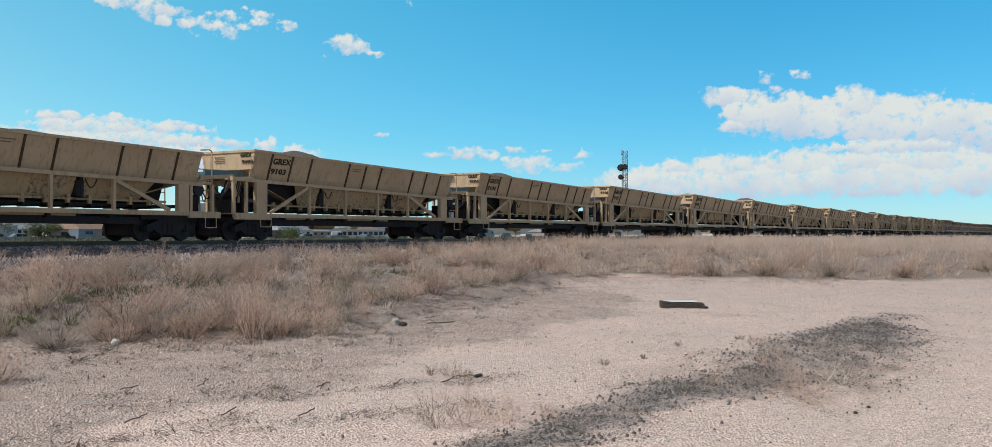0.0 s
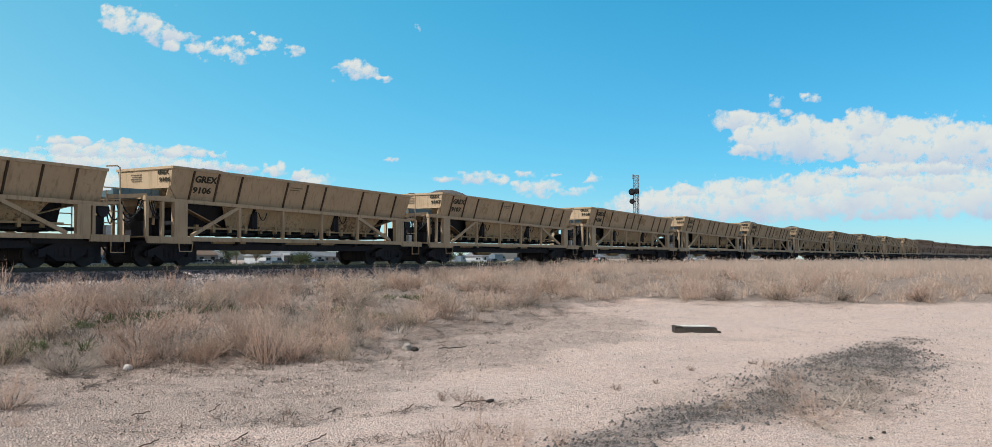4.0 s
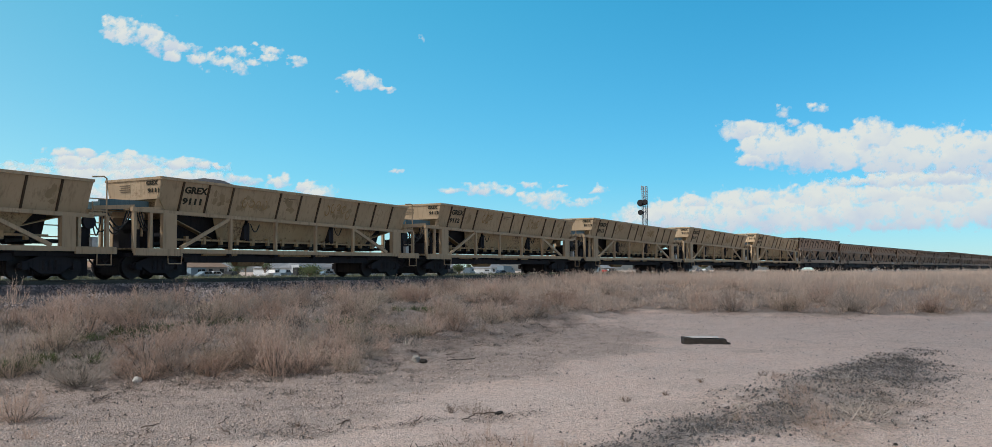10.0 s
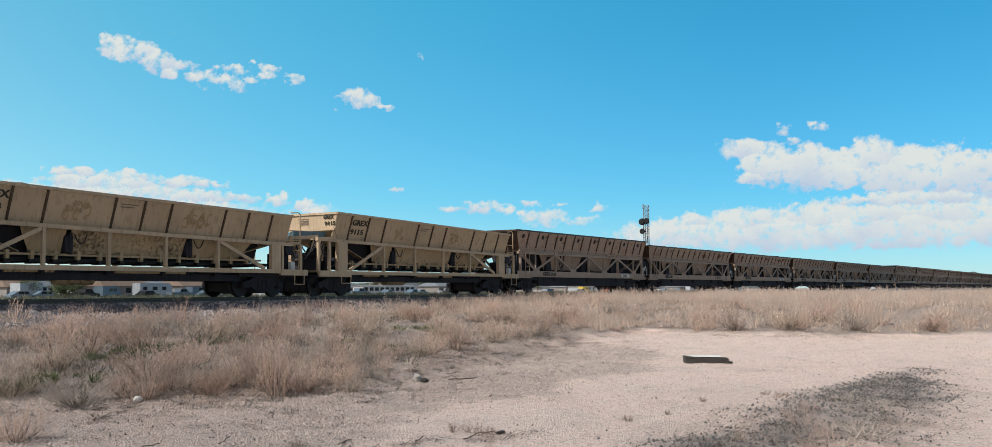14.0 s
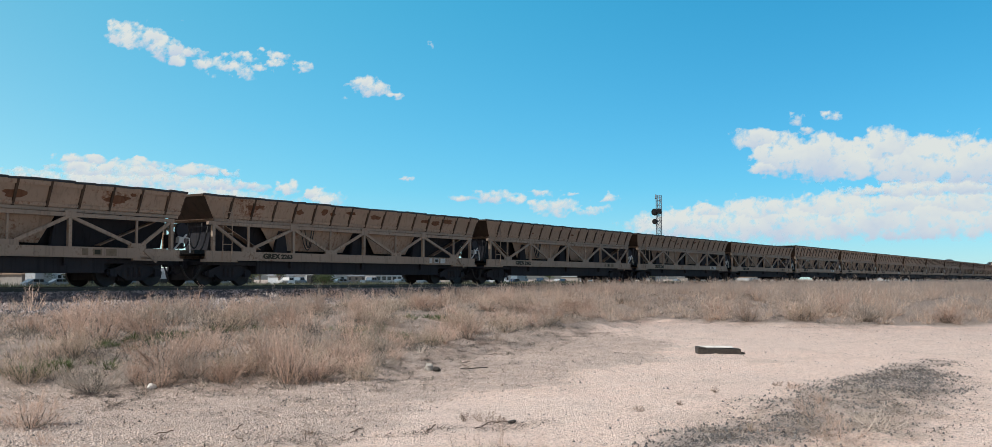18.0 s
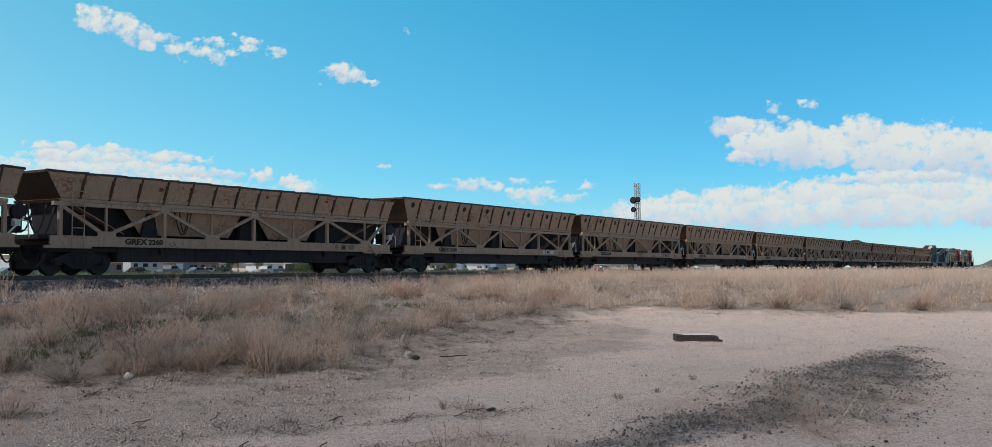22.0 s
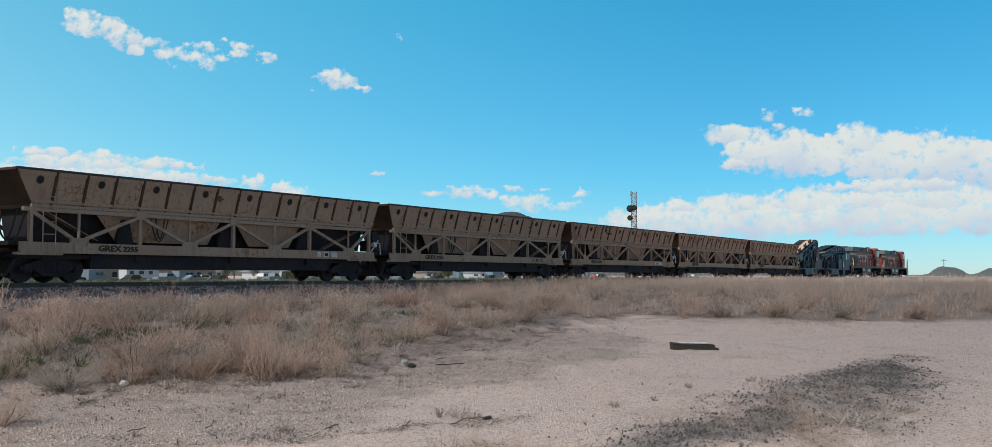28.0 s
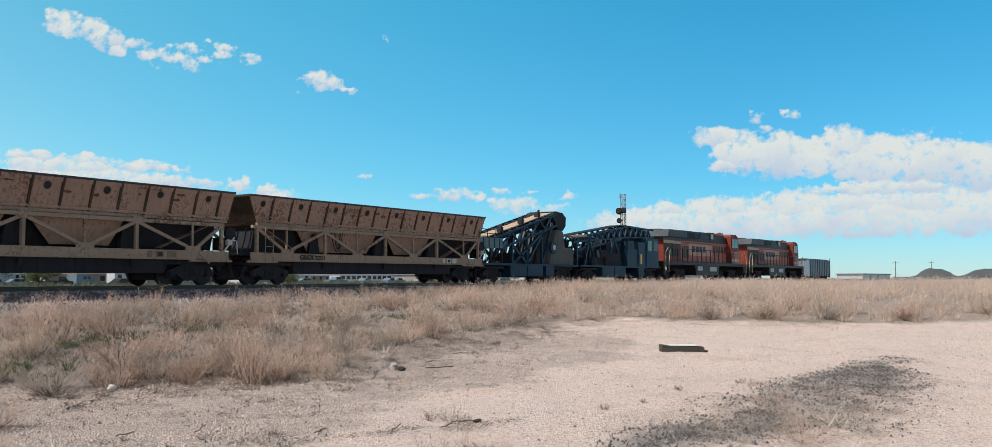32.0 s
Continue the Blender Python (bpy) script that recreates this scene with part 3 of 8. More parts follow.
def side_frame_data(y):
    bm = B()
    s = -1 if y < 0 else 1
    pts = ((-1.12, 0.52), (-0.75, 0.66), (-0.35, 0.80), (0.35, 0.80), (0.75, 0.66), (1.12, 0.52), (1.12, 0.40), (0.72, 0.44), (0.34, 0.22), (-0.34, 0.22), (-0.72, 0.44), (-1.12, 0.40))
    solid(bm, [(a, y, b) for a, b in pts], [(a, y + s * 0.12, b) for a, b in pts])
    for a in (-0.22, 0, 0.22):
        rod(bm, (a, y + s * 0.10, 0.34), (a, y + s * 0.10, 0.66), 0.085, 10)
    for a in (-0.9, 0.9):
        box(bm, a - 0.13, a + 0.13, y + s * 0.02, y + s * 0.19, 0.34, 0.60)
    return bmesh_data("side_frame", bm, STEEL_DARK)


FRAME_NEAR, FRAME_FAR = side_frame_data(-1.0), side_frame_data(1.0)


def block(name, *size):
    bm = B()
    box(bm, *size)
    return bmesh_data(name, bm, STEEL_DARK)


BOLSTER, SPRING_PLANK, TRANSOM = block("bolster", -0.2, 0.2, -1.0, 1.0, 0.51, 0.77), block("spring_plank", -0.55, 0.55, -0.98, 0.98, 0.2, 0.5), block("transom", -1.25, 1.25, -0.66, 0.66, 0.22, 0.77)
BRAKE_BEAM = block("brake_beam", -0.07, 0.07, -0.95, 0.95, 0.28, 0.42)
abm = B()
rod(abm, (0, -0.8, 0.46), (0, 0.8, 0.46), 0.085, 10)
AXLE = bmesh_data("axle", abm, STEEL_DARK)


def bogie(parent, x, axles=(-0.9, 0.9)):
    bm = B()
    box(bm, -1.3, 1.3, -1.2, 1.2, 0.78, 0.92)
    b = part("bogie", bm, STEEL_DARK, parent)
    b.matrix_basis = pose(x, 0, 0)
    share("bolster", BOLSTER, b)
    share("spring_plank", SPRING_PLANK, b)
    share("transom", TRANSOM, b)
    for a in (-0.38, 0.38):
        share("brake_beam", BRAKE_BEAM, b, pose(a, 0, 0))
    for a in axles:
        share("axle", AXLE, b, pose(a, 0, 0))
        share("wheel", WHEEL_DATA, b, pose(a, -0.755, 0.455))
        share("wheel", WHEEL_DATA, b, pose(a, 0.755, 0.455, 0, 0, 180))
    share("side_frame", FRAME_NEAR, b)
    share("side_frame", FRAME_FAR, b)
    return b


def coupler(parent, x, way):
    bm = B()
    box(bm, min(x, x + way * 0.75), max(x, x + way * 0.75), -0.11, 0.11, 0.76, 0.98)
    box(bm, min(x + way * 0.7, x + way * 1.02), max(x + way * 0.7, x + way * 1.02), -0.17, 0.17, 0.70, 1.02)
    tube(bm, hang((x + way * 0.1, -0.35, 0.8), (x + way * 0.95, -0.3, 0.72), 0.32), 0.03)
    part("coupler", bm, STEEL_DARK, parent)


def mound(parent, x0, x1, half, top, r, peaks):
    """The heaped stone load inside a hopper."""
    nxx, nyy = 60, 9
    V = []
    for i in range(nxx):
        x = x0 + (x1 - x0) * i / (nxx - 1)
        h = max(a * math.exp(-((x - c) / w) ** 2) for c, w, a in peaks)
        for j in range(nyy):
            q = j / (nyy - 1) * 2 - 1
            e = min(1.0, min(i, nxx - 1 - i) / 3)
            V.append((x, q * half, top(x) - 0.22 + (h + 0.12) * (1 - q * q) * e + r.uniform(-0.03, 0.03)))
    i = np.arange(nxx * nyy).reshape(nxx, nyy)
    q = np.stack([i[:-1, :-1], i[1:, :-1], i[1:, 1:], i[:-1, 1:]], -1).reshape(-1, 4)
    ob = new("load", arrays("load", V, q, LOAD))
    ob.parent = parent
    return tagged(ob, "heaped dark crushed stone")


def blot(bm, cx, cz, rx, rz, place, r, n=18):
    """A flat irregular patch on a leaning side; place turns (x, z) into a point."""
    pts = []
    for i in range(n):
        a = math.tau * i / n
        k = r.uniform(0.62, 1.1)
        pts.append(place(cx + rx * k * math.cos(a), cz + rz * k * math.sin(a)))
    plate(bm, pts, 0.003)


# ---- tan hopper with stepped ends ----
TAN_LEN, TAN_PITCH = 14.4, 0.6015 * DIST


def tan_top(x):
    return 3.60 - 0.0222 * x


def tan_mid(x):
    return 2.46 - 0.0195 * x


def tan_side(x, z, y=-1.5, off=0.006):
    """A point on the near leaning side of the bin, off its face."""
    k = (tan_top(x) - z) / (tan_top(x) - tan_mid(x))
    return (x, -1.5 + 0.36 * k - off, z)


TAN_RIBS = (1.04, 2.25, 3.44, 5.98, 7.17, 8.32, 10.85, 12.04, 13.28)


def tan_hopper():
    car = new("hopper_car")
    L = TAN_LEN
    for s in (-1, 1):
        bm = B()
        plate(bm, [(0, s * 1.5, tan_top(0)), (0.02, s * 1.14, tan_mid(0)), (L, s * 1.14, tan_mid(L)), (L, s * 1.5, tan_top(L))], -0.03 * s)
        part("side_sheet", bm, TAN, car)
        bm = B()
        beam(bm, (-0.03, s * 1.49, tan_top(0) - 0.02), (L + 0.03, s * 1.49, tan_top(L) - 0.02), 0.11, 0.10)
        part("top_rim", bm, TAN, car)
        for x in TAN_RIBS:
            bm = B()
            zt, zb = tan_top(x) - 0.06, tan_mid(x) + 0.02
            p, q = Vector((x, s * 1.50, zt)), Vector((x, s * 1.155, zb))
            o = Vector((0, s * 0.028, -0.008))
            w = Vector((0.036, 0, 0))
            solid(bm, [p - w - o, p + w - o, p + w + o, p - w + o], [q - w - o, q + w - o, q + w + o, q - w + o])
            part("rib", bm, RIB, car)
        bm = B()
        beam(bm, (-1.1, s * 1.34, tan_mid(-1.1) - 0.07), (L + 0.1, s * 1.34, tan_mid(L) - 0.07), 0.16, 0.13)
        part("upper_chord", bm, TAN, car)
        bm = B()
        beam(bm, (-1.05, s * 1.40, 1.0), (L + 0.95, s * 1.40, 1.02), 0.12, 0.16)
        beam(bm, (-1.05, s * 1.44, 0.95), (0.95, s * 1.44, 0.95), 0.10, 0.24)
        beam(bm, (L - 0.6, s * 1.44, 0.97), (L + 0.95, s * 1.44, 0.97), 0.10, 0.22)
        part("side_sill", bm, TAN, car)
        for x0, x1 in ((0.14, 0.74), (13.3, 13.8)):
            bm = B()
            box(bm, x0, x1, s * 1.38 - 0.09, s * 1.38 + 0.09, 1.06, tan_mid(x0) - 0.12)
            part("bolster_post", bm, TAN, car)
        for x in (3.37, 5.77, 8.13, 10.55):
            bm = B()
            box(bm, x - 0.055, x + 0.055, s * 1.38 - 0.06, s * 1.38 + 0.06, 1.06, tan_mid(x) - 0.12)
            part("post", bm, TAN, car)
        for p, q in (((3.3, 2.24), (1.0, 1.12)), ((10.65, 2.10), (12.98, 1.12))):
            bm = B()
            beam(bm, (p[0], s * 1.37, p[1]), (q[0], s * 1.37, q[1]), 0.08, 0.13)
            part("diagonal_brace", bm, TAN, car)
        # lower bins behind the open frame
        for x0, x1, k0, k1 in ((2.7, 4.40, 0.5, 0.08), (4.56, 9.32, 0.08, 0.08), (9.48, 12.6, 0.08, 0.6)):
            bm = B()
            plate(bm, [(x0, s * 1.13, tan_mid(x0) - 0.02), (x0 + k0, s * 0.86, 1.50), (x1 - k1, s * 0.86, 1.46), (x1, s * 1.13, tan_mid(x1) - 0.02)], -0.03 * s)
            part("lower_bin_sheet", bm, TAN_DARK, car)
        for x in (4.5, 9.45):
            bm = B()
            box(bm, x - 0.17, x + 0.11, s * 1.02 - 0.10, s * 1.02 + 0.10, 1.52, 2.05)
            rod(bm, (x + 0.02, s * 1.1, 1.45), (x + 0.02, s * 1.1, 2.16), 0.07, 8)
            part("gate_cylinder", bm, STEEL_DARK, car)
            bm = B()
            tube(bm, hang((x + 0.15, s * 1.14, 2.12), (x + 0.62, s * 1.14, 2.12), 0.30), 0.022)
            part("hose", bm, HOSE, car)
        bm = B()
        box(bm, 1.1, 13.1, s * 1.0 - 0.05, s * 1.0 + 0.05, 1.40, 1.47)
        for i in range(14):
            box(bm, 1.5 + i * 0.83, 1.62 + i * 0.83, s * 1.0 - 0.07, s * 1.0 + 0.07, 1.28, 1.56)
        part("conveyor_rail", bm, TAN_DARK, car)
        bm = B()
        tube(bm, [(0.35, s * 1.46, 0.9), (0.38, s * 1.46, 0.55), (0.95, s * 1.46, 0.55), (1.0, s * 1.46, 0.9)], 0.022)
        part("step", bm, TAN, car)
        bm = B()
        tube(bm, [(L + 0.2, s * 1.46, 0.9), (L + 0.2, s * 1.46, 0.5), (L + 0.75, s * 1.46, 0.5), (L + 0.75, s * 1.46, 0.9)], 0.022)
        part("step", bm, TAN, car)
    # ends of the bin
    bm = B()
    plate(bm, [(0, -1.5, tan_top(0)), (0, 1.5, tan_top(0)), (0.03, 1.36, 2.88), (0.03, -1.36, 2.88)], 0.03)
    part("end_sheet", bm, TAN, car)
    bm = B()
    plate(bm, [(0.05, -1.30, 2.87), (0.05, 1.30, 2.87), (0.5, 1.14, 2.42), (0.5, -1.14, 2.42)], 0.03)
    part("end_slope", bm, TAN_DARK, car)
    bm = B()
    beam(bm, (0.0, -1.36, 2.88), (0.0, 1.36, 2.88), 0.08, 0.08)
    beam(bm, (0.0, -1.5, tan_top(0) - 0.02), (0.0, 1.5, tan_top(0) - 0.02), 0.09, 0.09)
    part("end_rim", bm, TAN, car)
    bm = B()
    plate(bm, [(L, -1.5, tan_top(L)), (L, 1.5, tan_top(L)), (L - 0.1, 1.14, tan_mid(L)), (L - 0.1, -1.14, tan_mid(L))], 0.03)
    part("end_sheet", bm, TAN, car)
    for x, z in ((1.3, 2.35), (12.9, 2.15)):
        bm = B()
        k = 1 if x < 5 else -1
        plate(bm, [(x - k * 0.9, -1.12, z), (x - k * 0.9, 1.12, z), (x + k * 1.6, 0.86, 1.5), (x + k * 1.6, -0.86, 1.5)], 0.03)
        part("slope_sheet", bm, TAN_DARK, car)
    # conveyor below, and the centre sill
    bm = B()
    box(bm, 0.2, 13.9, -0.62, 0.62, 1.22, 1.34)
    for i in range(15):
        rod(bm, (0.8 + i * 0.85, -0.8, 1.24), (0.8 + i * 0.85, 0.8, 1.24), 0.07, 8)
    part("belt", bm, HOSE, car)
    # plain dark body inside the frame, closes the view through the car
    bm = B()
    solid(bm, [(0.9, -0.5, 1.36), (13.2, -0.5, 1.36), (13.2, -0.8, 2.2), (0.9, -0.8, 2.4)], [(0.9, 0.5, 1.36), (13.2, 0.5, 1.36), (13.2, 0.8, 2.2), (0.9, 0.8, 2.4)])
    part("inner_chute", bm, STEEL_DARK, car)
    bm = B()
    box(bm, -1.0, L + 0.9, -0.28, 0.28, 0.70, 1.02)
    part("centre_sill", bm, STEEL_DARK, car)
    bm = B()
    box(bm, 1.4, 11.9, -1.1, 1.1, 0.62, 0.86)
    part("belly_pan", bm, STEEL_DARK, car)
    for x in (3.4, 5.8, 8.1, 10.5):
        bm = B()
        box(bm, x - 0.06, x + 0.06, -1.36, 1.36, 0.80, 0.96)
        part("crossbearer", bm, STEEL_DARK, car)
    bm = B()
    rod(bm, (4.2, -0.75, 0.66), (5.6, -0.75, 0.66), 0.2, 14)
    box(bm, 2.2, 3.9, -1.2, -1.1, 0.86, 0.93)
    box(bm, 6.2, 9.2, -1.2, -1.1, 0.86, 0.93)
    part("air_reservoir", bm, TAN_DARK, car)
    # left end: machinery stage
    for x in (-1.0, -0.32):
        for s in (-1, 1):
            bm = B()
            box(bm, x - 0.06, x + 0.06, s * 1.34 - 0.06, s * 1.34 + 0.06, 1.06, 2.42)
            part("end_post", bm, TAN, car)
    bm = B()
    beam(bm, (-1.0, -1.34, 2.45), (-1.0, 1.34, 2.45), 0.12, 0.12)
    beam(bm, (-0.9, -1.2, 2.46), (0.2, -1.2, 2.52), 0.1, 0.08)
    part("end_beam", bm, TAN, car)
    bm = B()
    box(bm, -1.02, 0.1, -1.36, 1.36, 1.04, 1.09)
    part("platform", bm, TAN_DARK, car)
    bm = B()
    box(bm, -0.85, -0.45, -0.95, -0.35, 1.09, 1.62)
    rod(bm, (-0.62, -1.1, 1.85), (-0.62, -0.5, 1.85), 0.24, 14)
    box(bm, -0.2, 0.12, -1.0, 0.8, 1.1, 1.9)
    part("hydraulic_unit", bm, STEEL_DARK, car)
    bm = B()
    rod(bm, (-0.72, -1.16, 1.75), (-0.60, -1.16, 2.35), 0.07, 8)
    rod(bm, (-0.52, -1.12, 1.5), (-0.45, -1.12, 2.3), 0.05, 8)
    box(bm, -0.78, -0.50, -1.2, -0.9, 2.05, 2.3)
    part("valve_block", bm, TAN, car)
    bm = B()
    for k in range(3):
        tube(bm, hang((-1.0, -1.25 + k * 0.15, 2.36), (-2.0, -1.2 + k * 0.12, 2.34), 0.55 + 0.12 * k, 10), 0.026)
        tube(bm, hang((-0.85 + k * 0.1, -1.28, 2.34), (-0.45 + k * 0.1, -1.28, 1.7), 0.18, 8), 0.022)
    part("hose", bm, HOSE, car)
    bm = B()
    box(bm, -2.0, 0.0, -0.75, 0.75, 2.42, 2.66)
    box(bm, -2.0, 0.0, -0.85, -0.75, 2.40, 2.76)
    part("transfer_conveyor", bm, BLUE_GREY, car)
    bm = B()
    for p in ((-1.9, 2.4), (-0.3, 2.45)):
        box(bm, p[0] - 0.05, p[0] + 0.05, -0.7, 0.7, 2.2, 2.42)
    beam(bm, (-2.3, -0.9, 2.42), (-0.9, -1.2, 2.52), 0.1, 0.14)
    part("conveyor_support", bm, TAN, car)
    # right end: platform, ladder hoop
    bm = B()
    box(bm, L - 0.6, L + 0.95, -1.4, 1.4, 1.03, 1.09)
    part("platform", bm, TAN_DARK, car)
    for s in (-1, 1):
        bm = B()
        tube(bm, [(L + 0.12, s * 1.3, 2.2), (L + 0.12, s * 1.3, 2.6)], 0.025)
        tube(bm, [(L + 0.1, s * 1.3, 3.42), (L + 0.55, s * 1.3, 3.46), (L + 0.66, s * 1.3, 3.4), (L + 0.68, s * 1.3, 1.1)], 0.026)
        for z in (1.5, 1.9, 2.3, 2.7):
            tube(bm, [(L + 0.02, s * 1.3, z), (L + 0.68, s * 1.3, z)], 0.02)
        part("handrail", bm, TAN, car)
    bm = B()
    box(bm, L + 0.0, L + 0.7, -1.3, 1.3, 2.14, 2.24)
    box(bm, L - 0.45, L - 0.33, -1.36, -1.24, 1.1, 2.14)
    box(bm, L + 0.62, L + 0.74, -1.36, -1.24, 1.1, 2.14)
    part("end_frame", bm, TAN, car)
    bm = B()
    rod(bm, (L - 0.02, -1.36, 1.92), (L - 0.02, -1.24, 1.92), 0.24, 16)
    box(bm, L - 0.2, L + 0.2, -1.1, -0.3, 1.1, 1.75)
    part("brake_wheel", bm, STEEL_DARK, car)
    bm = B()
    box(bm, L + 0.08, L + 0.30, -1.36, -1.2, 1.1, 1.42)
    part("junction_box", bm, PALE, car)
    bm = B()
    tube(bm, hang((L + 0.1, -1.3, 2.1), (L + 0.45, -1.3, 2.1), 0.62, 10), 0.025)
    tube(bm, hang((L + 0.15, -1.25, 2.12), (L + 0.95, -1.1, 2.1), 0.5, 10), 0.025)
    part("hose", bm, HOSE, car)
    # added dark blocks under the ends: underframe and the shade around the bogies
    for x0, x1 in ((-0.9, 2.0), (L - 2.2, L + 0.5)):
        bm = B()
        box(bm, x0, x1, -0.55, 0.55, 0.14, 1.0)
        part("brake_gear", bm, STEEL_DARK, car)
    bogie(car, 0.25)
    bogie(car, 13.15)
    coupler(car, -0.6, -1)
    coupler(car, L + 0.55, 1)
    return car


PANEL_TILT = math.degrees(math.atan2(0.36, 1.14))


def tan_markings(car, number, seed):
    r = random.Random(seed)
    for words, x, z, h, w in (("GREX", 1.14, 3.11, 0.25, 1.06), (str(number), 1.13, 2.72, 0.23, 0.88)):
        x_, y_, z_ = tan_side(x, z)
        lettering("marking", words, h, pose(x_, y_ - 0.004, z_, 90 + PANEL_TILT), car, INK, w)
    for words, y, z in (("GREX", -0.72, 3.35), (str(number), -0.80, 3.08)):
        lettering("end_marking", words, 0.15, pose(-0.012, y, z, 90, 0, -90), car, INK, 0.6, False)
    bm = B()
    for k in range(4):
        z = 3.36 - k * 0.075
        x = -0.008
        box(bm, x, x + 0.004, 0.15, 0.75 - 0.07 * (k % 2), z, z + 0.03)
    part("end_notice", bm, INK_FADED, car)
    bm = B()
    for k in range(2):
        x0, y0, z0 = tan_side(6.2, 3.18 - k * 0.09)
        x1 = x0 + (0.72, 0.55)[k]
        plate(bm, [(x0, y0, z0), (x1, y0, z0 - 0.008), (x1, y0 - 0.012, z0 + 0.03), (x0, y0 - 0.012, z0 + 0.035)], 0.003)
    part("side_notice", bm, INK_FADED, car)


def tan_scrawl(car, seed, spots):
    """Old scrawl, buffed and faded: a smudge of overlapping worn blots."""
    r = random.Random(seed)
    for x, w in spots:
        bm = B()
        zc = (tan_top(x) + tan_mid(x)) / 2 + r.uniform(-0.05, 0.12)
        for i in range(max(7, int(w * 9))):
            a, b = x + w * r.triangular(-0.5, 0.5, 0), zc + 0.26 * r.uniform(-1, 1)
            blot(bm, a, b, r.uniform(0.07, 0.17), r.uniform(0.07, 0.16), lambda p, q, k=i: tan_side(p, q, off=0.004 + 0.0003 * k), r, 12)
        part("faded_scrawl", bm, OCHRE, car)
        if w < 1.15:
            continue
        bm = B()
        for i in range(int(w * 3)):       # loose loops over the smudge
            cx, cz, rx, rz, a0 = x - w * 0.45 + (i + 0.5) / int(w * 3) * w * 0.9, zc + r.uniform(-0.16, 0.16), r.uniform(0.10, 0.17), r.uniform(0.14, 0.24), r.uniform(0, 6)
            for k in range(10):
                a, b = a0 + k * 0.5, a0 + (k + 1) * 0.5
                rim = lambda q, f: tan_side(cx + math.cos(q) * rx * f, cz + math.sin(q) * rz * f, off=0.012)
                vs = [bm.verts.new(p) for p in (rim(a, 1.0), rim(b, 1.0), rim(b, 0.74), rim(a, 0.74))]
                bm.faces.new(vs)
        part("scrawl_line", bm, SCRAWL, car, "faint orange loops of old scrawl")


# ---- brown hopper with trussed sides ----
BROWN_LEN, BROWN_PITCH = 18.05, 0.66 * DIST


BROWN_TOPS = (3.36, 3.59)      # the rim of the plain cars, and of the taller ones with ports


def brown_side(x, z, off=0.006, top=3.36):
    k = (top - z) / (top - 2.50)
    return (x, -1.5 + 0.30 * k - off, z)


